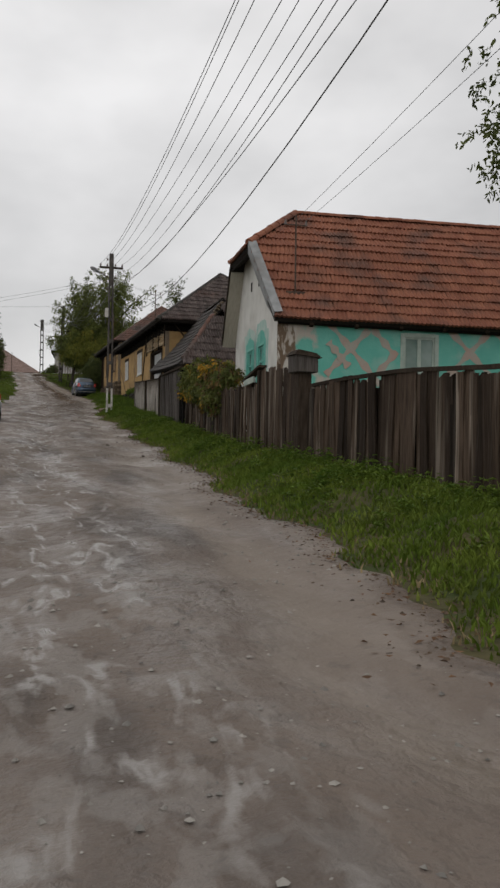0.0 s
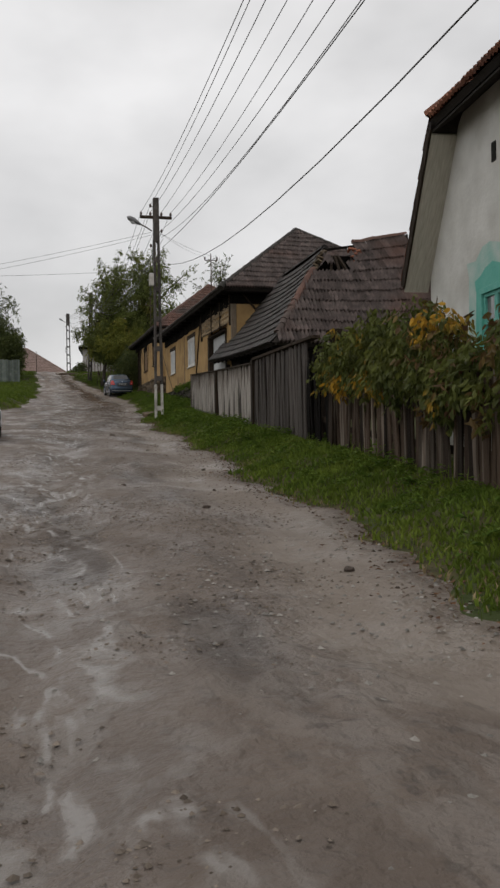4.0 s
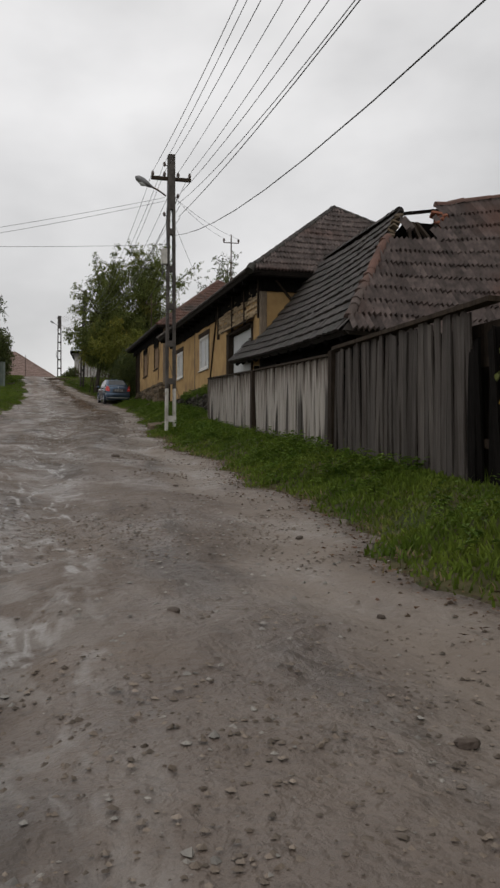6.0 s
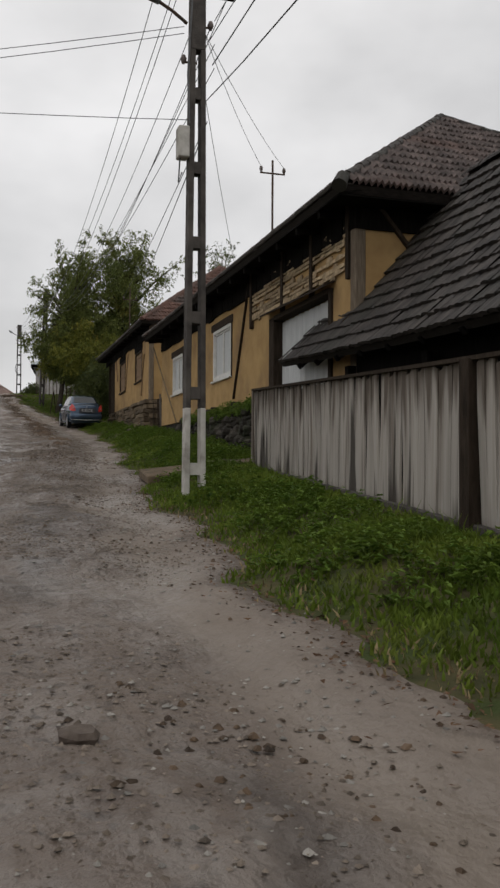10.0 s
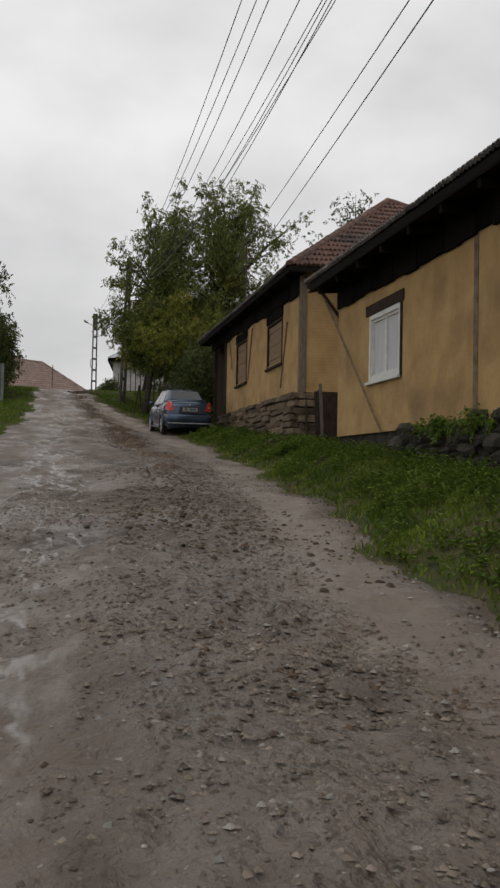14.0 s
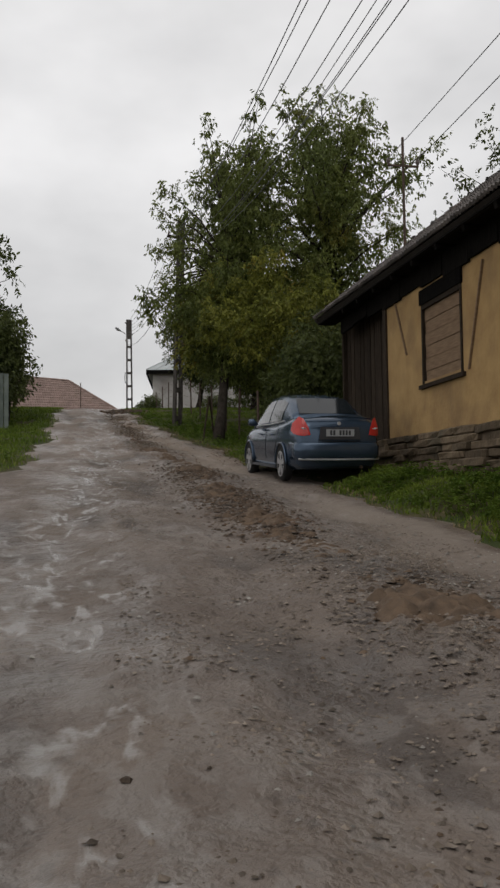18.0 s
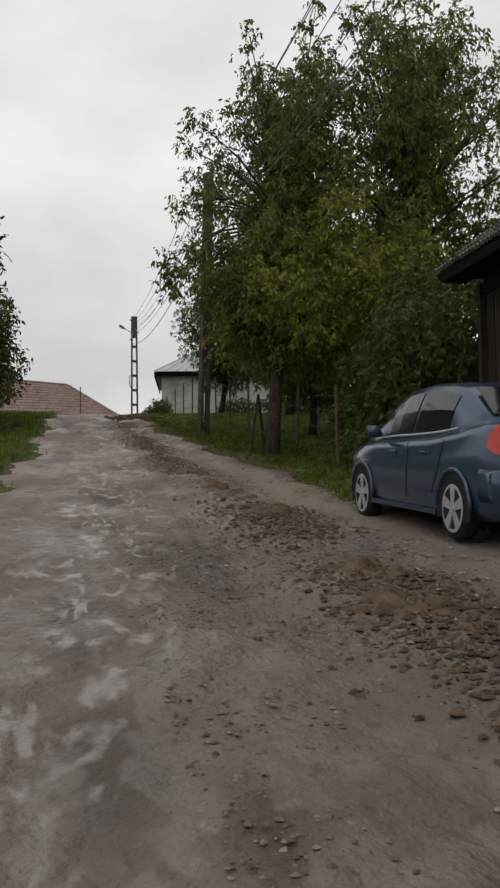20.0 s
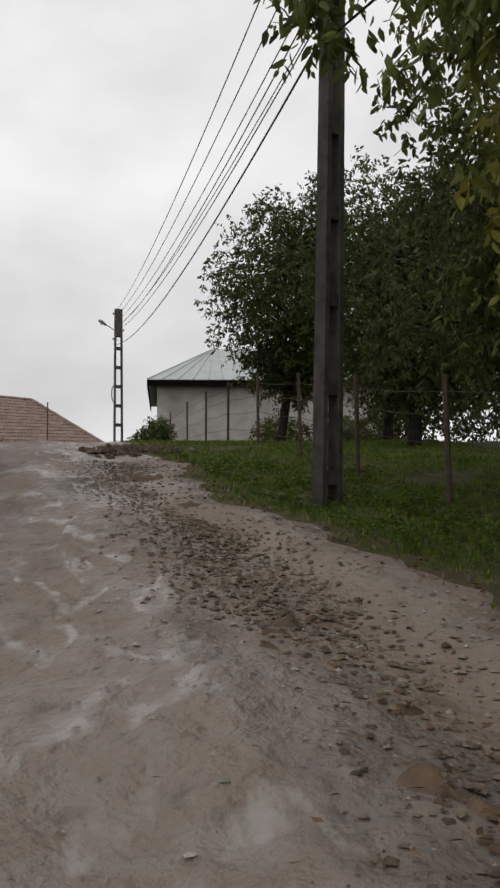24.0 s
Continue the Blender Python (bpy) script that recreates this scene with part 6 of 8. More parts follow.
tree("apple_tree", (9.4, 106.0), 15.7, 2.8, 36000, 0.11, M_leafdk, "leaning dark fruit tree before the far house", 9, (1.2, 0), 0.12, 54, 0.27, 0.25, clump_r=(0.35, 0.85))
tree("apple_tree", (11.7, 103.0), 15.2, 3.1, 38000, 0.115, M_leafdk, "spreading fruit tree in the garden beyond the fence", 10, (0.4, 0), 0.14, 54, 0.25, 0.28, clump_r=(0.4, 0.95))
tree("pear_tree", (13.4, 109.0), 16.4, 3.0, 28000, 0.12, M_leafdk, "tall dark pear tree deep in the garden", 11, (0.2, 0), 0.14, 50, 0.24, 0.28, clump_r=(0.4, 1.0))
tree("pear_tree", (14.9, 101.5), 14.6, 2.9, 26000, 0.12, M_leafdk, "low spreading pear tree behind the plum tree", 13, (0, 0), 0.13, 48, 0.22, 0.28, clump_r=(0.4, 1.0))
tree("sparse_tree", (17.6, 88.0), 18.2, 2.6, 3000, 0.16, M_leafdk, "thin half-bare tree behind the houses", 12, (0.3, 0), 0.11, 30, 0.5, 0.4, clump_r=(0.3, 0.6))
tree("lime_tree", (-3.2, 99.5), 17.4, 4.0, 22000, 0.2, M_leafdk, "tall dark tree across the road", 14, (0.4, 0), 0.22, 64, 0.2, 0.25)
tree("cherry_tree", (11.3, 14.2), 10.4, 3.2, 15000, 0.12, M_leafdk, "yard tree with drooping dark leaves", 15, (-0.6, -0.4), 0.13, 40, 0.40, 0.4, clump_r=(0.35, 0.75))


def bush(name, spots, leaves, size, material, label, seed, stems=True):
    rng = np.random.RandomState(seed)
    x, y, z, r = spots[0]
    b = thing(name, (x, y, H(x, y)), label, "bush")
    if stems:
        for q in spots:
            st = Mesh().tube([(q[0], q[1], H(q[0], q[1]) - 0.1), (q[0] + 0.1, q[1], q[2])], [0.035, 0.012], 5)
            part("stem", st, M_bark, b)
    leaf_cloud("leaves", [q[:3] for q in spots], [q[3] for q in spots], leaves, size, material, b, rng, shell=0.42)
    return b


bush("hedge", [(0.2, 95.5, 9.4, 1.4), (0.0, 96.5, 10.6, 1.5), (0.4, 98.0, 11.6, 1.3), (-0.6, 97.5, 12.4, 1.4), (-1.6, 96.0, 10.5, 1.8), (0.6, 100.0, 10.4, 1.3), (-2.2, 99, 13.0, 1.6), (0.7, 96.0, 10.2, 0.9), (0.8, 96.0, 11.3, 0.8), (0.3, 95.6, 11.0, 1.0), (0.9, 96.4, 9.8, 0.7)], 30000, 0.16, M_leafdk, "tall overgrown hedge behind a grey-green board fence", 21)
def hedge_fence():
    """A short run of upright boards on two rails before the hedge."""
    q = random.Random(77)
    f = thing("board_fence", (-0.6, 94.2, H(-0.6, 94.2)), "grey-green painted board fence before the tall hedge", "fence")
    for k in range(17):
        x = -1.65 + k * 0.163
        z = H(x, 93.6)
        part("board", Mesh().box(x, x + 0.148 + q.uniform(-0.01, 0.005), 93.6, 93.625, z - 0.05, z + 1.95 + q.uniform(-0.05, 0.05)), M_boardgreen, f)
    for dz in (0.45, 1.5):
        part("rail", Mesh().box(-1.7, 1.12, 93.627, 93.69, H(-0.5, 93.6) + dz, H(-0.5, 93.6) + dz + 0.09), M_boardgreen, f)
    return f


hedge_fence()
bush("elder_bush", [(9.4, 83.4, 8.3, 1.0), (10.2, 84.4, 9.0, 1.2), (11.0, 83.2, 9.2, 1.2), (9.1, 84.8, 7.9, 0.8), (10.4, 82.9, 8.0, 1.0), (9.6, 83.6, 7.0, 1.1), (10.6, 84.2, 7.4, 1.2), (9.2, 85.2, 7.2, 0.9), (11.8, 83.6, 7.6, 1.3)], 24000, 0.12, M_leafdk, "dense dark bush beside the barn", 22)
bush("undergrowth", [(11.6, 86.2, 7.8, 1.0), (12.8, 88.4, 8.2, 1.3), (8.9, 84.0, 6.6, 0.7), (10.2, 85.4, 7.2, 0.8)], 7000, 0.12, M_leafdk, "dark undergrowth beneath the walnut trees", 25)
bush("garden_thicket", [(13.6, 96.0, 8.8, 1.4), (15.0, 96.0, 9.2, 1.5), (14.0, 91.0, 8.6, 1.2), (15.6, 90.0, 9.0, 1.6), (17.0, 99.0, 9.6, 1.4), (12.4, 93.2, 8.4, 1.0), (13.0, 98.6, 9.0, 1.1), (11.9, 91.2, 8.2, 0.9), (12.2, 95.6, 8.5, 0.8)], 20000, 0.14, M_leafdk, "dark thicket behind the garden", 23)
bush("ledge_weeds", [(8.8, y, 4.66 + 0.03 * (k % 3), 0.13 + 0.05 * (k % 2)) for k, y in enumerate((51.5, 52.0, 52.4, 52.9, 53.3, 53.8, 54.4, 54.8, 55.2, 55.8, 56.4, 57.0, 57.5, 58.0, 58.6))], 5200, 0.055, M_weed, "low weeds on the rubble footing", 26, False)
bush("garden_hedge", [(15.0 + 0.9 * k, 113.0 + (k % 3), (10.5, 12.0)[k % 2] + 0.3 * (k % 3), 1.3) for k in range(18)], 30000, 0.17, M_leafdk, "dark hedge closing the far end of the garden", 27, False)
bush("low_shrubs", [(10.9 + 0.75 * k, 114.0 + 0.8 * (k % 3), H(10.9 + 0.75 * k, 114.0) + 0.5 + 0.25 * (k % 2), 0.42 + 0.12 * (k % 3)) for k in range(7)], 5200, 0.12, M_leafdk, "low dark shrubs under the fruit trees", 28)
bush("far_hedge", [(7.7, 121.5, 10.7, 0.6), (8.1, 122.0, 11.2, 0.6), (7.3, 123.0, 10.6, 0.5), (8.5, 122.6, 11.3, 0.6)], 5000, 0.12, M_leafdk, "dark hedge at the brow of the hill", 24)


def vine():
    rng = np.random.RandomState(31)
    x, y = fence_x(22.5), 22.5
    v = thing("grape_vine", (x + 0.2, y, H(x, y)), "grape vine with yellowing leaves sprawling over the fence", "vine")
    for q in (20.2, 22.0, 23.8, 25.5):
        xx = fence_x(q) + 0.15
        st = Mesh().tube([(xx, q, H(xx, q)), (xx - 0.03, q + 0.1, H(xx, q) + 0.8), (xx, q - 0.15, H(xx, q) + 1.6)], [0.03, 0.022, 0.012], 5)
        part("stem", st, M_bark, v)
    cs = [(fence_x(q) + 0.08 + rng.uniform(-0.12, 0.16), q, H(5.4, q) + 1.38 - 0.27 * min(max((23.2 - q) / 2.0, 0), 1) + rng.uniform(-0.35, 0.36)) for q in np.linspace(19.9, 26.8, 34)]
    low = [(fence_x(q) - 0.05, q, H(5.4, q) + 1.05 + rng.uniform(-0.2, 0.15)) for q in (20.8, 21.6, 23.0, 24.4, 25.4, 26.2, 26.7)]
    leaf_cloud("leaves", cs + low, [0.34] * len(cs) + [0.22] * len(low), 15000, 0.092, M_vine, v, rng, droop=0.9, shell=0.4)
    leaf_cloud("red_leaves", cs[:14], [0.36] * 14, 1200, 0.11, M_vinered, v, rng, label="reddish brown vine leaves")


vine()


# ---- posts and wire ----
def concrete_pole(base, top, label, white=0.0, arm=True, lamp=None, box=False, turn=0.0, w0=0.31, w1=0.20, lean=0.0, legs=None):
    """A slotted concrete pole: two legs joined by webs, solid at the head."""
    x, y = base
    z0 = H(x, y)
    p = thing("power_pole", (x, y, z0), label, "utility pole", "poles along the road")
    hgt = top - z0
    sol = top - 1.6
    wd = lambda z: lerp(w0, w1, (z - z0) / hgt)
    c, s = math.cos(turn), math.sin(turn)

    def blk(m, u0, u1, z_0, u2, u3, z_1, d=0.10):
        q = lambda uu, vv, zz: (x + uu * c - vv * s + lean * (zz - z0), y + uu * s + vv * c, zz)
        return m.hexa([q(u0, -d, z_0), q(u1, -d, z_0), q(u1, d, z_0), q(u0, d, z_0), q(u2, -d, z_1), q(u3, -d, z_1), q(u3, d, z_1), q(u2, d, z_1)])

    def leg(sg, za, zb, material, nm="leg", lb=""):
        a0, a1 = wd(za) / 2, wd(zb) / 2
        t = 0.075
        u = sorted((sg * a0, sg * (a0 - t)))
        v = sorted((sg * a1, sg * (a1 - t)))
        part(nm, blk(Mesh(), u[0], u[1], za, v[0], v[1], zb), material, p, lb, bevel=0.008)

    zw = z0 + white
    for sg in (-1, 1):
        if white:
            leg(sg, z0 - 0.4, zw, M_limew, "painted_leg", "limewashed lower leg")
        leg(sg, zw if white else z0 - 0.4, sol, (legs or (M_concdk, M_concdk))[sg > 0])
    z = z0 + 0.25
    k = 0
    while z < sol - 0.2:
        i = wd(z) / 2 - 0.073
        part("web", blk(Mesh(), -i, i, z, -i, i, z + 0.17, 0.085), M_limew if z < zw else M_concdk, p)
        z += 1.08
        k += 1
    part("head", blk(Mesh(), -wd(sol) / 2, wd(sol) / 2, sol, -w1 / 2, w1 / 2, top, 0.10), M_concdk, p, bevel=0.01)
    ins = []
    if arm:
        za = top - 0.70
        part("crossarm", blk(Mesh(), -0.58, 0.58, za - 0.05, -0.58, 0.58, za + 0.05, 0.05), M_timber, p, bevel=0.01)
        for u in (-0.54, -0.2, 0.2, 0.54):
            q = (x + u * c + lean * hgt, y + u * s, za + 0.05)
            part("insulator", Mesh().tube([q, (q[0], q[1], za + 0.10), (q[0], q[1], za + 0.15), (q[0], q[1], za + 0.20)], [0.014, 0.05, 0.045, 0.022], 8), M_porc, p, smooth=True)
            ins.append((q[0], q[1], za + 0.19))
    for dz, sg in ((0.3, -1), (1.2, 1), (1.75, -1)):
        u = sg * (w1 / 2 + 0.10)
        q = (x + u * c + lean * hgt, y + u * s, top - dz)
        part("bracket", Mesh().beam((x + lean * hgt, y, top - dz - 0.02), (q[0], q[1], top - dz - 0.02), 0.025, 0.025), M_rust, p)
        part("insulator", Mesh().tube([(q[0], q[1], top - dz - 0.05), (q[0], q[1], top - dz + 0.02), (q[0], q[1], top - dz + 0.08)], [0.02, 0.05, 0.025], 8), M_porc, p, smooth=True)
    if lamp:
        a = Vector((x - w1 / 2 - 0.05, y, top - 1.2))
        lx, lz = lamp
        e = Vector((x + lx, y - 0.1, top - 1.2 + lz))
        arm_ = part("lamp_arm", Mesh().tube([a, a.lerp(e, 0.5) + Vector((0, 0, 0.02)), e], 0.025, 7), M_rust, p)
        d = (e - a).normalized()
        hd = part("lamp_head", Mesh().tube([e - d * 0.05, e + d * 0.08, e + d * 0.25, e + d * 0.42, e + d * 0.50], [0.04, 0.07, 0.11, 0.09, 0.03], 10), M_metal, p, "grey street lamp head", smooth=True)
        part("lamp_glass", Mesh().tube([e + d * 0.14 + Vector((0, 0, -0.05)), e + d * 0.27 + Vector((0, 0, -0.07)), e + d * 0.40 + Vector((0, 0, -0.045))], [0.04, 0.085, 0.05], 9), M_lampglass, hd, smooth=True)
    if box:
        bx = part("meter_box", Mesh().box(x - 0.29, x - 0.13, y - 0.16, y + 0.06, top - 3.2, top - 2.75), M_limew, p, "pale weathered junction box", bevel=0.015)
        part("conduit", Mesh().tube([(x - 0.25, y - 0.05, top - 3.2), (x - 0.27, y - 0.05, top - 3.55), (x - 0.22, y - 0.05, top - 3.4)], 0.012, 6), M_wire, bx)
    part("cable_loop", Mesh().tube([(x - 0.1 + lean * hgt, y - 0.11, top - 0.9), (x - 0.16 + lean * hgt, y - 0.12, top - 2.0), (x - 0.13 + lean * hgt, y - 0.12, top - 2.7)], 0.014, 6), M_wire, p)
    return ins


P1 = concrete_pole((5.89, 45.5), 10.85, "slotted concrete power pole with limewashed foot and street lamp", 1.2, True, (-0.62, 0.22), True)
P3 = concrete_pole((7.2, 94.9), 15.6, "slotted concrete power pole standing among walnut leaves", 0.0, True, None, False, 0.42, 0.33, 0.24, 0.03)
concrete_pole((7.53, 135.0), 19.45, "distant slotted concrete pole with street lamp and coiled cable", 0.0, False, (-0.7, 0.25), False, 0.3, 0.54, 0.42)
coil = Mesh()
coil.tube([(7.26 + 0.18 * math.cos(a) * 0.6, 134.8, 14.6 + 0.45 * math.sin(a)) for a in np.linspace(0, 6.2, 16)], 0.03, 6)
solid("cable_coil", coil, M_wire, "coil of spare black cable hung on the far pole", "cable", (7.26, 134.8, 14.6))


def wire(a, b, sag, r=0.0068, label="thin overhead power wire", name="overhead_wire", n=22):
    a, b = Vector(a), Vector(b)
    m = Mesh().tube([a.lerp(b, i / n) - Vector((0, 0, sag * 4 * (i / n) * (1 - i / n))) for i in range(n + 1)], r, 5)
    solid(name, m, M_wire, label, "wire", a, smooth=True, group="wires along the road")


wire(P1[0], (1.72, -10, 7.6), 1.45)
wire((5.69, 45.5, 10.6), (1.75, -10, 7.6), 1.3)
wire(P1[1], (1.86, -10, 7.55), 1.5)
wire(P1[2], (2.6, -10, 7.75), 1.12)
wire(P1[3], (2.3, -10, 7.4), 1.45)
wire((6.15, 45.5, 9.75), (2.62, -10, 7.4), 1.6)
wire((6.05, 45.4, 9.4), (2.44, -10, 7.36), 2.0)
wire((6.1, 45.4, 9.05), (3.6, -10, 8.0), 1.4, 0.009)
wire((6.0, 45.4, 8.5), (1.9, -10, 6.75), 2.75, 0.008, "thick black overhead cable")
for k in range(4):
    wire(P1[k], (6.7 + 0.3 * k, 94.8, 14.5), 1.9)
    wire(P3[k], (7.28 + 0.18 * k, 134.9, 19.15 - 0.12 * k), 0.6, 0.011)
wire((5.69, 45.5, 10.6), (6.75, 94.8, 14.7), 1.9)
wire((6.1, 45.5, 9.67), (7.9, 94.8, 14.6), 1.9)
for k, z in enumerate((9.4, 9.05)):
    wire((6.15, 45.5, z), (8.3, 94.8, 14.7 - 0.1 * k), 0.95)
    wire((7.2, 94.7, z + 4.6), (7.4, 134.9, 18.4 - 0.2 * k), 0.7, 0.011)
wire((7.1, 94.7, 13.2), (7.4, 134.9, 17.4), 0.8, 0.016, "thick black overhead cable")
wire((5.7, 45.5, 9.6), (-15, 46.5, 6.1), 0.5, 0.0055)
wire((5.7, 45.5, 9.5), (-15, 45.9, 5.9), 0.6, 0.0055)
wire((5.75, 45.5, 8.24), (-14, 46.0, 7.95), 0.35, 0.0055)
wire((6.0, 45.6, 9.65), (9.17, 52.7, 10.3), 0.12, 0.005, "thin service wire to the roof mast")
wire((6.0, 45.6, 9.65), (9.73, 52.7, 10.3), 0.12, 0.005, "thin service wire to the roof mast")
wire((6.0, 45.6, 8.9), (9.0, 54.0, 7.9), 0.12, 0.005, "thin service wire to the house wall")
wire((4.0, -10, 7.0), (7.02, 20.4, 6.67), 0.2, 0.005, "thin service wire to the roof mast")
wire((4.6, -10, 7.0), (7.28, 20.4, 6.67), 0.3, 0.005, "thin service wire to the roof mast")
CM = (10.5, 79.1)
cmast = thing("service_mast", (*CM, 10.0), "thin roof mast with a crossbar carrying two insulators", "mast")
part("mast", Mesh().tube([(*CM, 9.9), (*CM, 12.75)], 0.03, 6), M_rust, cmast)
part("crossbar", Mesh().beam((CM[0] - 0.35, CM[1], 12.12), (CM[0] + 0.35, CM[1], 12.12), 0.04, 0.04), M_rust, cmast)
for q in (-0.33, 0.33):
    part("insulator", Mesh().tube([(CM[0] + q, CM[1], 12.14), (CM[0] + q, CM[1], 12.22), (CM[0] + q, CM[1], 12.28)], [0.02, 0.05, 0.03], 7), M_porc, cmast)


wire((6.05, 45.5, 8.25), (CM[0] - 0.33, CM[1], 12.27), 0.1, 0.008, "service cable to the second house's mast")
wire((5.95, 45.5, 7.95), (CM[0] + 0.33, CM[1], 12.27), 0.1, 0.009, "service cable to the second house's mast")


def wire_fence():
    pts = [(8.3, 84.5), (8.35, 87.9), (8.45, 91.0), (8.45, 94.2), (8.4, 97.2), (8.42, 100.4), (8.4, 103.8), (8.4, 107.3), (8.41, 110.8), (8.42, 114.6), (8.45, 119.0)]
    f = thing("wire_fence", (pts[0][0], pts[0][1], H(*pts[0])), "rusty wire fence on thin iron posts", "fence")
    for x, y in pts:
        part("post", Mesh().tube([(x, y, H(x, y) - 0.2), (x + random.uniform(-0.05, 0.05), y, H(x, y) + 1.58)], 0.034, 6), M_rust, f)
    for hh in (0.35, 0.75, 1.1, 1.38):
        for (xa, ya), (xb, yb) in zip(pts[:-1], pts[1:]):
            part("strand", Mesh().tube([(xa, ya, H(xa, ya) + hh), ((xa + xb) / 2, (ya + yb) / 2, (H(xa, ya) + H(xb, yb)) / 2 + hh - 0.03), (xb, yb, H(xb, yb) + hh)], 0.005, 4), M_rust, f)
    s = thing("tree_stake", (7.35, 87.3, H(7.35, 87.3)), "pair of leaning dark stakes by the tree trunk", "stake")
    for a, b in (((7.15, 87.3), (7.38, 87.35)), ((7.55, 87.5), (7.38, 87.35))):
        part("stake", Mesh().tube([(*a, H(*a) - 0.1), (*b, H(*b) + 1.35)], 0.03, 6), M_timber, s)
    c = thing("concrete_post", (11.2, 97.0, H(11.2, 97)), "short pale concrete post in the garden", "post")
    part("post", Mesh().box(11.1, 11.3, 96.9, 97.1, H(11.2, 97) - 0.2, H(11.2, 97) + 1.3), M_conc, c, bevel=0.015)


wire_fence()


# ---- far buildings ----
def far_house():
    x0, x1, y0, y1 = 8.9, 20.5, 127.95, 137.0
    g = 10.0
    h = thing("far_house", (x0, y0, H(x0, y0)), "low house with pale rendered walls and grey metal roof", "house", "", -7.0)
    OFF[h.name] = Vector((x0, y0, H(x0, y0)))
    part("front_wall", swap(wall_with_holes(y0, x0, x1, g, g, 14.3, 14.3, [], 0.3, 1)), M_wallfar, h)
    part("side_wall", wall_with_holes(x0, y0 + 0.3, y1, g, g, 14.3, 14.3, [], 0.3, 1), M_wallfar, h)
    part("end_wall", wall_with_holes(x1, y0 + 0.3, y1, g, g, 14.3, 14.3, [], 0.3, -1), M_wallfar, h)
    part("back_wall", swap(wall_with_holes(y1, x0 + 0.3, x1 - 0.3, g, g, 14.3, 14.3, [], 0.3, -1)), M_wallfar, h)
    e = 0.45
    a, b, c, d = Vector((x0 - e, y0 - e, 14.25)), Vector((x1 + e, y0 - e, 14.25)), Vector((x1 + e, y1 + e, 14.25)), Vector((x0 - e, y1 + e, 14.25))
    r0, r1 = Vector((11.9, 132.5, 16.7)), Vector((17.0, 132.5, 16.7))
    up = Vector((0, 0, 0.06))
    for q in ((a, b, r1, r0), (b, c, r1), (c, d, r0, r1), (d, a, r0)):
        part("roof_sheet", Mesh().plate(q, up), M_sheet, h)
    for i in range(18):
        f = i / 17
        p = a.lerp(b, f)
        q = r0.lerp(r1, min(max((p.x - r0.x) / (r1.x - r0.x), 0), 1))
        part("standing_seam", Mesh().beam(p + up * 1.4, q + up * 1.4, 0.04, 0.05), M_sheet, h)
    for p, q in ((a, b), (d, a), (b, c)):
        part("fascia", Mesh().beam(p + Vector((0, 0, -0.12)), q + Vector((0, 0, -0.12)), 0.05, 0.3), M_darkshade, h)
    part("soffit", Mesh().box(x0 - e + 0.05, x1 + e - 0.05, y0 - e + 0.05, y0, 14.05, 14.09), M_timber, h)


far_house()


def brow_house():
    """The house past the brow of the hill, of which only the roof stands clear."""
    h = thing("brow_house", (0, 150, H(0, 150)), "house past the brow with a broad faded pink tile roof", "house")
    g = H(0, 150) - 0.5
    part("wall", Mesh().box(-9.0, 7.0, 148.5, 156.5, g, 13.0), M_wallfar, h)
    e0, e1, r0, r1 = (-9.6, 147.6, 12.6), (7.9, 147.6, 12.6), (-6.0, 152.5, 17.2), (2.4, 152.5, 16.5)
    slope(h, e0, e1, r0, r1, M_pinktile, w=0.45, h=0.42, seed=41)
    slope(h, e1, (7.9, 157.4, 12.6), r1, r1, M_pinktile, w=0.45, h=0.42, seed=42)
    slope(h, (7.9, 157.4, 12.6), (-9.6, 157.4, 12.6), r1, r0, M_pinktile, w=0.45, h=0.42, seed=43)
    slope(h, (-9.6, 157.4, 12.6), e0, r0, r0, M_pinktile, w=0.45, h=0.42, seed=44)
    ridge(h, r0, r1, M_pinktile, 0.14, 0.6)
    ridge(h, e1, r1, M_pinktile, 0.14, 0.6)
    a = thing("roof_aerial", (3.9, 149.5, 13.5), "thin aerial pole before the pink roof", "aerial")
    part("mast", Mesh().tube([(3.6, 146.5, H(3.6, 146.5)), (3.6, 146.5, 15.6)], 0.05, 6), M_rust, a)


brow_house()


def lane_gate():
    g = thing("yard_wall", (0.3, 96.2, H(0.3, 96.2)), "grey concrete yard wall and gate post across the road", "wall")
    part("gate_post", Mesh().box(0.25, 0.6, 96.3, 96.65, H(0.4, 96.4) - 0.3, H(0.4, 96.4) + 2.1), M_conc, g, bevel=0.02)
    for k in range(5):
        part("panel", Mesh().box(-1.75 - 2.0 * k, 0.24 - 2.0 * k, 96.40, 96.52, H(-1, 96.4) - 0.3, H(-1, 96.4) + 1.7), M_conc, g, bevel=0.015)
    for k in range(7):
        part("picket", Mesh().box(0.30, 0.34, 96.75 + k * 0.32, 96.98 + k * 0.32, H(0.3, 97) - 0.1, H(0.3, 97 + k * 0.3) + 1.5), M_timber, g)


lane_gate()


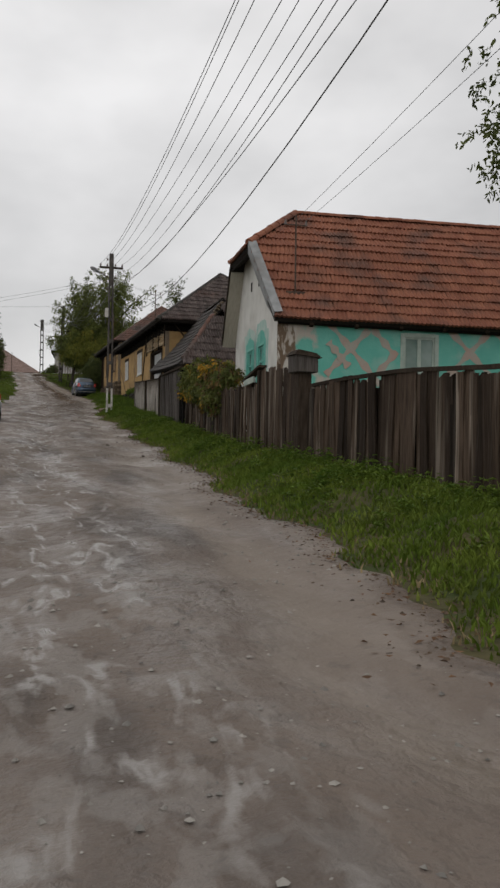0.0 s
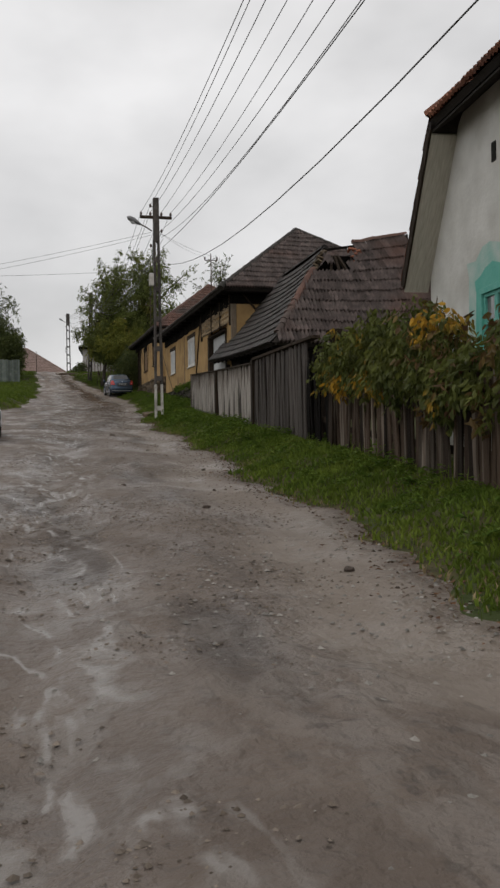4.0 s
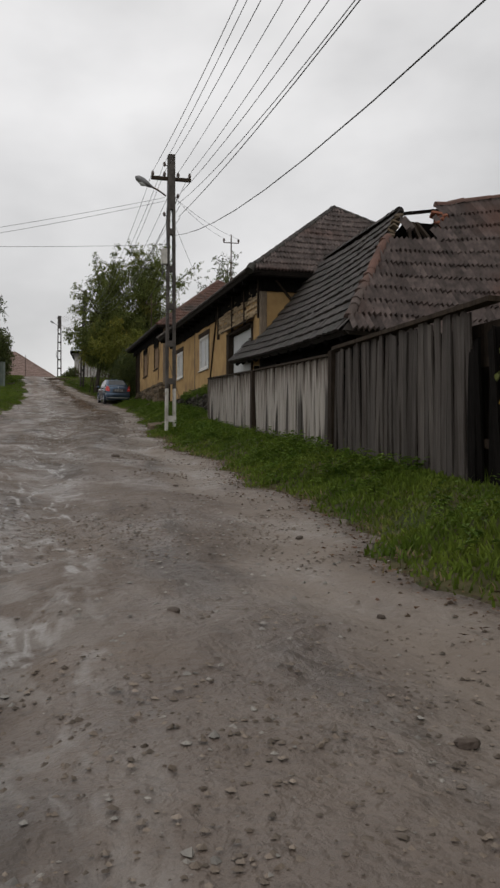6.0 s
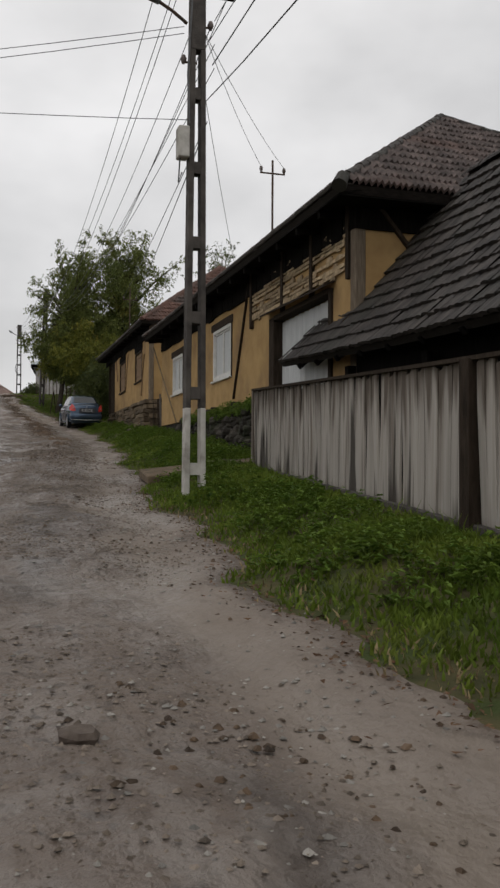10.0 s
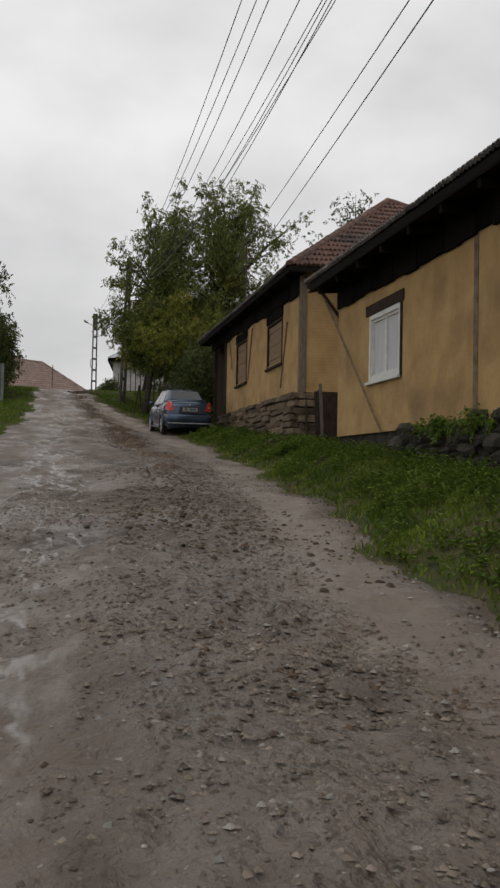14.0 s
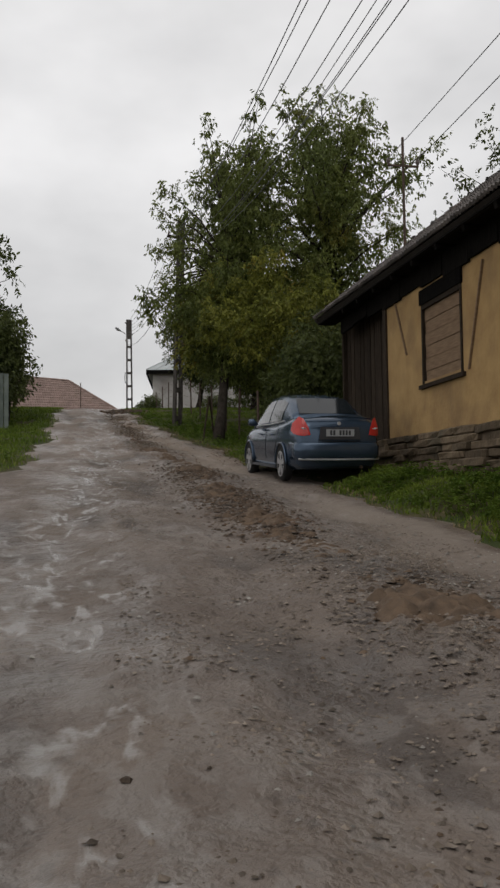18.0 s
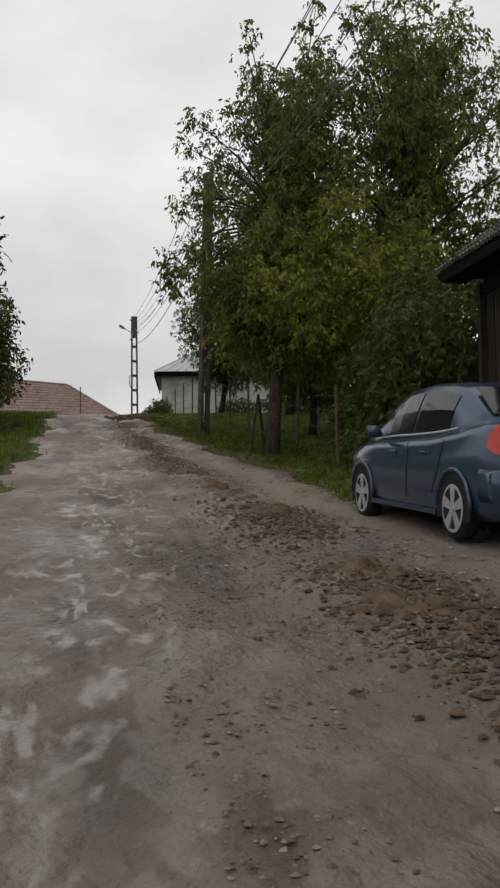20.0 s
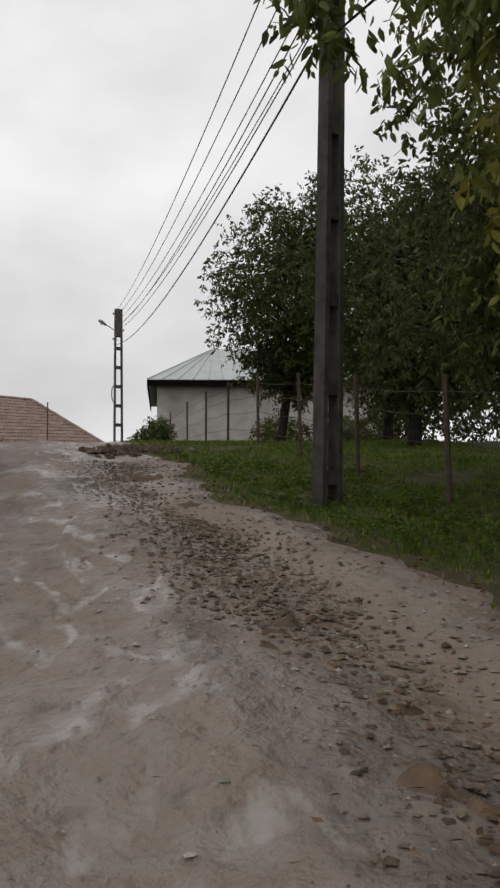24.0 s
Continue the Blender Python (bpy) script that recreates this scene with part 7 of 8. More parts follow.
# ---- parked cars ----
def loft(sections):
    """A closed skin through half-sections, mirrored in x. Each section: (y, [(x, z), ...]) from the sill's middle round to the top's middle."""
    m = Mesh()
    rings = []
    for y, pts in sections:
        ring = [(x, y, z) for x, z in pts] + [(-x, y, z) for x, z in reversed(pts[1:-1])]
        k = len(m.v)
        m.v += ring
        rings.append(list(range(k, k + len(ring))))
    n = len(rings[0])
    for a, b in zip(rings[:-1], rings[1:]):
        for i in range(n):
            j = (i + 1) % n
            m.f.append((a[i], a[j], b[j], b[i]))
    m.f.append(tuple(reversed(rings[0])))
    m.f.append(tuple(rings[-1]))
    return m


def body_section(y, w, b, t, crown=0.03, shoulder=0.12):
    return (y, [(0, b), (w * 0.86, b), (w * 0.97, b + 0.09), (w, b + 0.26), (w * 0.995, lerp(b, t, 0.62)), (w * 0.97, t - shoulder), (w * 0.90, t - 0.025), (w * 0.74, t), (w * 0.4, t + crown * 0.7), (0, t + crown)])


def wheel(parent, x, y, r, sg, rim_mat):
    w = Mesh()
    n = 24
    prof = [(0.0, r - 0.09), (0.015, r - 0.02), (0.05, r), (0.14, r), (0.175, r - 0.02), (0.19, r - 0.09)]
    for px, pr in prof:
        for i in range(n):
            a = 2 * math.pi * i / n
            w.v.append((x - sg * px, y + math.cos(a) * pr, r + math.sin(a) * pr))
    for j in range(len(prof) - 1):
        for i in range(n):
            a, b = j * n + i, j * n + (i + 1) % n
            w.f.append((a, b, b + n, a + n))
    wh = part("wheel", w, M_black, parent, "black tyre", smooth=True)
    rim = Mesh()
    rr = r - 0.085
    k = len(rim.v)
    for px, pr in ((-0.002, rr), (0.02, rr * 0.97), (0.035, rr * 0.9), (0.05, 0.0)):
        for i in range(n):
            a = 2 * math.pi * i / n
            rim.v.append((x - sg * px, y + math.cos(a) * max(pr, 0.01), r + math.sin(a) * max(pr, 0.01)))
    for j in range(3):
        for i in range(n):
            a, b = j * n + i, j * n + (i + 1) % n
            rim.f.append((a, b, b + n, a + n))
    part("rim", rim, M_rust, wh, "dark inner rim")
    for s in range(5):
        a = 2 * math.pi * s / 5 + 0.3
        sp = Mesh()
        d, q = Vector((0, math.cos(a), math.sin(a))), Vector((0, -math.sin(a), math.cos(a)))
        c = Vector((x + sg * 0.004, y, r))
        i0, i1, o0, o1 = c + d * 0.03 - q * 0.03, c + d * 0.03 + q * 0.03, c + d * rr - q * 0.055, c + d * rr + q * 0.055
        sp.plate([i0, o0, o1, i1], (-sg * 0.025, 0, 0))
        part("spoke", sp, rim_mat, wh)
    part("hub_cap", Mesh().tube([(x - sg * 0.02, y, r), (x + sg * 0.012, y, r)], [0.055, 0.045], 10), rim_mat, wh)
    ring = Mesh()
    for px, pr in ((-0.003, rr + 0.008), (-0.006, rr - 0.02)):
        for i in range(n):
            a = 2 * math.pi * i / n
            ring.v.append((x - sg * px, y + math.cos(a) * pr, r + math.sin(a) * pr))
    ring.f = [(i, (i + 1) % n, n + (i + 1) % n, n + i) for i in range(n)]
    part("rim_edge", ring, rim_mat, wh)


def arch(parent, x, y, r, sg, paint):
    """Dark wheel well with a rolled lip."""
    n = 14
    well = Mesh()
    c = (x + sg * 0.004, y, r)
    well.v = [c] + [(c[0], y + math.cos(math.pi * i / n) * (r + 0.055), max(r + math.sin(math.pi * i / n) * (r + 0.055), 0.2)) for i in range(n + 1)]
    well.v += [(c[0], y + r + 0.055, 0.2), (c[0], y - r - 0.055, 0.2)]
    well.f = [(0, i, i + 1) for i in range(1, n + 1)] + [(0, n + 2, 1), (0, n + 1, n + 3), (0, n + 3, n + 2)]
    part("wheel_well", well, M_black, parent)
    lip = Mesh()
    pts = [(x + sg * 0.008, y + math.cos(math.pi * i / n) * (r + 0.06), r + math.sin(math.pi * i / n) * (r + 0.06)) for i in range(n + 1)]
    lip.tube(pts, 0.02, 6)
    part("arch_lip", lip, paint, parent, smooth=True)


def sedan(base, rz, rx):
    c = thing("parked_sedan", base, "blue-grey four-door saloon car parked half on the verge", "car", "", rz, rx)
    c.scale = (0.92, 1.0, 1.04)
    S = [body_section(0.0, 0.70, 0.40, 0.90, 0.02), body_section(0.05, 0.765, 0.30, 0.99, 0.02), body_section(0.16, 0.80, 0.24, 1.06, 0.025), body_section(0.5, 0.835, 0.21, 1.085), body_section(0.95, 0.85, 0.2, 1.04),
         body_section(1.5, 0.855, 0.19, 0.985), body_section(2.4, 0.855, 0.19, 0.95), body_section(3.05, 0.85, 0.19, 0.94), body_section(3.45, 0.845, 0.2, 0.92), body_section(3.9, 0.81, 0.22, 0.84), body_section(4.2, 0.70, 0.26, 0.70), body_section(4.31, 0.52, 0.34, 0.58)]
    bd = part("body", loft(S), M_carblue, c, smooth=True)
    # cabin
    G = [(0.52, 0.72, 1.075, 0.70, 1.085), (0.75, 0.745, 1.05, 0.655, 1.20), (1.15, 0.765, 1.0, 0.585, 1.405), (1.5, 0.775, 0.97, 0.565, 1.475), (2.0, 0.78, 0.95, 0.56, 1.50), (2.5, 0.78, 0.94, 0.555, 1.47), (2.8, 0.775, 0.93, 0.575, 1.38), (3.15, 0.76, 0.92, 0.64, 1.15), (3.42, 0.74, 0.92, 0.72, 0.935)]
    sec = [(y, [(0, zb - 0.06), (wb, zb - 0.06), (wb, zb), (lerp(wb, wt, 0.5) + 0.015, lerp(zb, zt, 0.5)), (wt, zt - 0.025), (wt * 0.86, zt), (wt * 0.45, zt + 0.022), (0, zt + 0.028)]) for y, wb, zb, wt, zt in G]
    part("cabin", loft(sec), M_carblue, c, smooth=True)

    def pane(nm, pts, material=M_glass, lb=""):
        p = [Vector(q) for q in pts]
        nrm = (p[1] - p[0]).cross(p[2] - p[0]).normalized()
        return part(nm, Mesh().plate([q + nrm * 0.022 for q in p], nrm * 0.006), material, c, lb)

    pane("rear_window", [(-0.575, 0.625, 1.135), (0.575, 0.625, 1.135), (0.50, 1.11, 1.405), (-0.50, 1.11, 1.405)])
    for sg in (-1, 1):
        def side(y, f):
            ys = [g[0] for g in G]
            wb, zb, wt, zt = [float(np.interp(y, ys, [g[i] for g in G])) for i in (1, 2, 3, 4)]
            if f < 0.5:
                q = f / 0.5
                return (sg * (lerp(wb, lerp(wb, wt, 0.5) + 0.015, q) + 0.010), y, lerp(zb, lerp(zb, zt, 0.5), q))
            q = (f - 0.5) / 0.5
            return (sg * (lerp(lerp(wb, wt, 0.5) + 0.015, wt, q) + 0.010), y, lerp(lerp(zb, zt, 0.5), zt - 0.025, q))
        for y0, y1 in ((1.22, 2.02), (2.10, 2.86)):
            g = Mesh()
            ny = 6
            for i in range(ny + 1):
                y = lerp(y0, y1, i / ny)
                for f in (0.10, 0.5, 0.90 if y < 2.6 else 0.86):
                    g.v.append(side(y, f))
            for i in range(ny):
                for j in range(2):
                    a = i * 3 + j
                    g.f.append((a, a + 3, a + 4, a + 1))
            part("side_window", g, M_glass, c, "tinted side window")
        part("window_strip", Mesh().tube([side(y, 0.05) for y in np.linspace(1.0, 3.1, 12)], 0.012, 6), M_silver, c, "bright strip below the windows")
        part("door_seam", Mesh().tube([(sg * 0.856, 2.06, 0.34), (sg * 0.858, 2.06, 0.6), (sg * 0.835, 2.06, 0.9)], 0.005, 4), M_black, c)
        part("door_seam", Mesh().tube([(sg * 0.856, 1.42, 0.42), (sg * 0.855, 1.30, 0.62), (sg * 0.83, 1.18, 0.93)], 0.005, 4), M_black, c)
        for yy in (1.55, 2.35):
            part("door_handle", Mesh().tube([(sg * 0.862, yy, 0.80), (sg * 0.875, yy + 0.09, 0.805), (sg * 0.862, yy + 0.18, 0.80)], 0.014, 6), M_carblue, c)
        part("sill_trim", Mesh().beam((sg * 0.845, 1.3, 0.24), (sg * 0.845, 3.05, 0.24), 0.05, 0.05), M_carblue, c)
        mir = part("door_mirror", Mesh().tube([(sg * 0.80, 2.92, 0.98), (sg * 0.90, 2.90, 1.02), (sg * 0.99, 2.88, 1.02)], [0.03, 0.075, 0.06], 8), M_carblue, c, smooth=True)
        # tail lamp wrapping the corner
        tl = Mesh()
        o = [(0.565, -0.02, 0.80), (0.67, -0.018, 0.785), (0.775, 0.035, 0.79), (0.836, 0.19, 0.82), (0.846, 0.30, 0.87), (0.825, 0.27, 0.99), (0.745, 0.13, 1.10), (0.675, 0.06, 1.06), (0.605, -0.002, 0.93)]
        ctr = (0.748, -0.006, 0.93)
        tl.v = [(sg * ctr[0], ctr[1], ctr[2])] + [(sg * p[0], p[1], p[2]) for p in o]
        tl.f = [(0, i, i % 9 + 1) for i in range(1, 10)]
        lamp = part("tail_lamp", tl, M_red, c, "red wrap-round tail lamp", smooth=True)
        part("reversing_lamp", Mesh().tube([(sg * 0.64, -0.008, 0.90), (sg * 0.70, -0.012, 0.905), (sg * 0.745, -0.008, 0.91)], [0.004, 0.016, 0.004], 6), M_silver, lamp)
        for yy in (0.93, 3.41):
            arch(c, sg * 0.852, yy, 0.30, sg, M_carblue)
            wheel(c, sg * 0.86, yy, 0.30, sg, M_silver)
    # tail: boot seams, plate, bumper
    part("boot_lip", Mesh().tube([(-0.66, 0.10, 1.065), (-0.35, 0.075, 1.10), (0, 0.07, 1.112), (0.35, 0.075, 1.10), (0.66, 0.10, 1.065)], [0.01, 0.022, 0.024, 0.022, 0.01], 6), M_carblue, c, smooth=True)
    part("plate_recess", Mesh().plate([(-0.42, 0.012, 0.70), (0.42, 0.012, 0.70), (0.36, 0.018, 0.905), (-0.36, 0.018, 0.905)], (0, -0.02, 0)), M_carblue, c)
    # flat dark sheet paints the shade of the recess round the plate
    part("recess_shade", Mesh().plate([(-0.40, -0.034, 0.725), (0.40, -0.034, 0.725), (0.37, -0.026, 0.925), (-0.37, -0.026, 0.925)], (0, 0.02, 0)), M_inkshade, c, "dark sheet painted as the plate recess's shade")
    pl = part("number_plate", Mesh().box(-0.27, 0.27, -0.050, -0.040, 0.775, 0.890), M_plate, c, "white number plate")
    for k in range(7):
        if k != 2:
            part("plate_bar", Mesh().box(-0.20 + k * 0.06, -0.160 + k * 0.06, -0.053, -0.0505, 0.795, 0.872), M_inkshade, pl)
    part("badge", Mesh().tube([(0, 0.03, 0.985), (0, 0.012, 0.985)], [0.035, 0.03], 10), M_silver, c)
    part("boot_seam", Mesh().tube([(-0.50, 0.012, 0.70), (-0.3, 0.0, 0.69), (0.3, 0.0, 0.69), (0.50, 0.012, 0.70)], 0.006, 4), M_black, c)
    part("bumper", loft([(-0.075, [(0, 0.46), (0.55, 0.46), (0.60, 0.50), (0.60, 0.60), (0.55, 0.64), (0, 0.645)]), (-0.03, [(0, 0.41), (0.70, 0.41), (0.76, 0.47), (0.76, 0.62), (0.70, 0.67), (0, 0.675)]), (0.14, [(0, 0.36), (0.76, 0.36), (0.82, 0.44), (0.825, 0.64), (0.78, 0.69), (0, 0.69)]), (0.45, [(0, 0.36), (0.80, 0.36), (0.845, 0.44), (0.848, 0.64), (0.82, 0.69), (0, 0.69)])]), M_carblue, c, smooth=True)
    part("bumper_strip", Mesh().tube([(-0.78, 0.03, 0.405), (-0.6, -0.045, 0.40), (0, -0.06, 0.395), (0.6, -0.045, 0.40), (0.78, 0.03, 0.405)], 0.016, 6), M_silver, c, "pale strip along the bumper's foot")
    part("valance", Mesh().box(-0.64, 0.64, 0.10, 0.4, 0.285, 0.38), M_black, c)
    part("exhaust", Mesh().tube([(0.45, 0.04, 0.27), (0.45, 0.3, 0.27)], 0.026, 8), M_rust, c)
    part("roof_aerial", Mesh().tube([(0, 1.28, 1.47), (0, 1.1, 1.56)], 0.006, 5), M_black, c)


sedan((7.95, 75.73, 5.24), 2.5, 4.1)


def estate_car(base, rz, rx):
    c = thing("white_estate_car", base, "white estate car with grey bumper parked at the roadside", "car", "", rz, rx)
    S = [body_section(0.0, 0.74, 0.42, 0.98, 0.01), body_section(0.10, 0.81, 0.30, 1.0, 0.01), body_section(0.9, 0.845, 0.24, 1.0), body_section(2.4, 0.85, 0.22, 0.98), body_section(3.3, 0.845, 0.24, 0.96), body_section(3.9, 0.81, 0.28, 0.88), body_section(4.2, 0.68, 0.32, 0.74)]
    part("body", loft(S), M_carwhite, c, smooth=True)
    G = [(0.10, 0.76, 0.97, 0.73, 1.0), (0.34, 0.77, 0.97, 0.64, 1.46), (0.7, 0.775, 0.97, 0.62, 1.55), (1.6, 0.78, 0.96, 0.61, 1.57), (2.4, 0.78, 0.95, 0.60, 1.52), (2.75, 0.775, 0.95, 0.62, 1.42), (3.3, 0.75, 0.94, 0.72, 0.97)]
    sec = [(y, [(0, zb - 0.06), (wb, zb - 0.06), (wb, zb), (lerp(wb, wt, 0.5) + 0.015, lerp(zb, zt, 0.5)), (wt, zt - 0.03), (wt * 0.86, zt), (0, zt + 0.02)]) for y, wb, zb, wt, zt in G]
    part("cabin", loft(sec), M_carwhite, c, smooth=True)
    part("rear_window", Mesh().plate([(-0.62, 0.128, 1.06), (0.62, 0.128, 1.06), (0.56, 0.305, 1.42), (-0.56, 0.305, 1.42)], (0, -0.012, 0.004)), M_glass, c)
    for sg in (-1, 1):
        for y0, y1 in ((0.55, 1.2), (1.3, 2.0), (2.08, 2.7)):
            part("side_window", Mesh().plate([(sg * 0.786, y0, 1.02), (sg * 0.786, y1, 1.02), (sg * 0.655, y1 - (0.12 if y1 > 2.5 else 0), 1.42), (sg * 0.655, y0 + 0.03, 1.44)], (sg * 0.012, 0, 0.003)), M_glass, c)
        part("tail_lamp", Mesh().hexa([(sg * 0.70, -0.004, 0.78), (sg * 0.80, 0.09, 0.78), (sg * 0.825, 0.2, 0.78), (sg * 0.72, 0.1, 0.78), (sg * 0.70, 0.02, 1.0), (sg * 0.79, 0.10, 1.0), (sg * 0.80, 0.2, 1.0), (sg * 0.72, 0.1, 1.0)]), M_red, c, "dull red tail lamp")
        for yy in (0.85, 3.35):
            arch(c, sg * 0.845, yy, 0.31, sg, M_carwhite)
            wheel(c, sg * 0.855, yy, 0.31, sg, M_silver)
    part("bumper", loft([(-0.10, [(0, 0.46), (0.66, 0.46), (0.70, 0.52), (0.68, 0.66), (0, 0.67)]), (0.02, [(0, 0.42), (0.79, 0.42), (0.83, 0.50), (0.82, 0.69), (0, 0.70)]), (0.4, [(0, 0.42), (0.83, 0.42), (0.862, 0.50), (0.86, 0.69), (0, 0.70)])]), M_zinc, c, "grey plastic bumper", smooth=True)
    part("valance", Mesh().box(-0.74, 0.74, 0.0, 0.3, 0.26, 0.44), M_black, c)
    pl = part("number_plate", Mesh().box(-0.26, 0.26, -0.012, -0.002, 0.80, 0.912), M_plate, c, "white number plate")
    for k in range(6):
        part("plate_bar", Mesh().box(-0.20 + k * 0.07, -0.16 + k * 0.07, -0.015, -0.0125, 0.825, 0.89), M_inkshade, pl)


estate_car((-0.32, 34.9, H(-0.3, 35.5) - 0.01), 2.0, 3.2)


# ---- growth on the verges ----
def blades(name, spots, tall, width, material, label, seed, parent=None):
    """Bent blades at the given plan points, as one object."""
    rng = np.random.RandomState(seed)
    n = len(spots)
    x, y = spots[:, 0], spots[:, 1]
    z = height(x, y) - 0.02
    hh = tall * rng.uniform(0.45, 1.25, n)
    a, b = rng.uniform(0, 6.283, n), rng.uniform(0, 6.283, n)
    ln = hh * rng.uniform(0.15, 0.75, n)
    w = width * rng.uniform(0.7, 1.4, n)
    wx, wy = np.cos(a) * w, np.sin(a) * w
    lx, ly = np.cos(b) * ln, np.sin(b) * ln
    v = np.stack([np.c_[x - wx, y - wy, z], np.c_[x + wx, y + wy, z], np.c_[x + wx * 0.8 + lx * 0.35, y + wy * 0.8 + ly * 0.35, z + hh * 0.6], np.c_[x - wx * 0.8 + lx * 0.35, y - wy * 0.8 + ly * 0.35, z + hh * 0.6], np.c_[x + lx, y + ly, z + hh]], 1).reshape(-1, 3)
    i = np.arange(n)[:, None] * 5
    me = bpy.data.meshes.new(name)
    me.from_pydata(v.tolist(), [], (i + np.array([[0, 1, 2, 3]])).tolist() + (i + np.array([[3, 2, 4]])).tolist())
    me.materials.append(material)
    return tagged(new(name, me), label, "grass", "", "stuff")


def strew(n, y0, y1, side, d0, d1, seed, patch=0.0, bias=1.0):
    """Plan points on a verge, between d0 and d1 metres out from the road's edge, in patches."""
    rng = np.random.RandomState(seed)
    m = int(n * (2.2 if patch else 1))
    y = rng.uniform(y0, y1, m)
    d = d0 + (d1 - d0) * rng.uniform(0, 1, m) ** bias
    x = right_edge(y) + d if side > 0 else left_edge(y) - d
    sparse = rng.uniform(0, 1, m) < np.clip((d - d0) / 0.4, 0.10, 1.0)
    x, y = x[sparse], y[sparse]
    m = len(x)
    if patch:
        keep = fbm(x, y, 2.4, seed + 50) + rng.uniform(-0.25, 0.25, m) > patch - 0.45
        x, y = x[keep][:n], y[keep][:n]
    return np.c_[x, y]


def off_limits(p):
    """Keeps growth out of the houses and from under the car."""
    x, y = p[:, 0], p[:, 1]
    car = (np.abs(x - 7.9) < 0.85) & (y > 75.6) & (y < 80.1)
    ho = ((x > 8.95) & (y > 46.9) & (y < 63.4)) | ((x > 9.2) & (y > 67.1) & (y < 82)) | ((x > 6.5) & (y > 20.2) & (y < 26)) | ((x > 8.0) & (y > 36) & (y < 47))
    slab = (y > 48.3) & (y < 49.7) & (x < 8.6)
    fence = np.abs(x - np.interp(y, [2, 8, 12, 17, 21.4, 26, 32.4, 48.1], [4.98, 4.95, 4.85, 4.92, 5.3, 5.75, 6.05, 7.62])) < 0.05
    return p[~(car | ho | slab | (fence & (y < 48)))]


g1 = np.concatenate([strew(112000, 3, 50, 1, -0.05, 2.3, 1, 0.08, 0.9), strew(66000, 48, 84, 1, -0.05, 2.6, 2, 0.1, 0.9), strew(56000, 82, 112, 1, -0.05, 7.5, 3, 0.2, 0.8)])
blades("grass", off_limits(g1), 0.085, 0.011, M_grass, "short wet green grass along the verge", 4)
g2 = np.concatenate([strew(16000, 50, 76, -1, -0.05, 2.5, 6, 0.25), strew(24000, 72, 112, -1, -0.05, 3.5, 5, 0.25, 0.9)])
blades("grass", g2, 0.14, 0.010, M_grass, "green grass on the bank across the road", 7)
g3 = strew(6000, 3, 80, 1, 0.35, 2.0, 8, 0.5)
blades("tall_grass", off_limits(g3), 0.2, 0.005, M_grass, "longer grass tufts by the fences", 9)
g4 = np.concatenate([strew(3000, 4, 48, 1, -0.15, 0.35, 10, 0.4), strew(1800, 48, 100, 1, -0.15, 0.3, 11, 0.4)])
blades("dry_grass", g4, 0.07, 0.008, M_straw, "trodden dry grass at the road's edge", 12)


def weeds(name, pts, size, material, label, seed):
    """Low broad-leaved plants: rosettes of leaves, as one object."""
    rng = np.random.RandomState(seed)
    vs, fs = [], []
    for x, y in pts:
        z = H(x, y)
        hh = rng.uniform(0.05, 0.25)
        for k in range(rng.randint(6, 12)):
            a, s = rng.uniform(0, 6.283), size * rng.uniform(0.6, 1.3)
            zz = z + hh * rng.uniform(0.2, 1)
            d, q = np.array([math.cos(a), math.sin(a)]), np.array([-math.sin(a), math.cos(a)])
            c = np.array([x, y]) + d * s * rng.uniform(0, 0.6)
            i = len(vs)
            p = [(*c, zz), (*(c + d * s * 0.5 + q * s * 0.3), zz + s * 0.22), (*(c + d * s), zz + s * rng.uniform(-0.2, 0.2)), (*(c + d * s * 0.5 - q * s * 0.3), zz + s * 0.22)]
            vs += p
            fs += [(i, i + 1, i + 2), (i, i + 2, i + 3)]
    me = bpy.data.meshes.new(name)
    me.from_pydata([tuple(map(float, p)) for p in vs], [], fs)
    me.materials.append(material)
    return tagged(new(name, me), label, "weeds", "", "stuff")


weeds("weeds", off_limits(np.concatenate([strew(800, 5, 29, 1, 0.3, 1.9, 14, 0.5), strew(1200, 29, 50, 1, 0.2, 1.35, 24, 0.5), strew(3000, 48, 75, 1, 0.15, 2.4, 15, 0.35), strew(800, 82, 100, 1, 0.1, 3.0, 16, 0.4)])), 0.075, M_weed, "broad-leaved weeds in the verge", 17)
weeds("weeds", strew(300, 60, 104, -1, 0.1, 2.5, 18, 0.4), 0.08, M_weed, "broad-leaved weeds on the bank", 19)


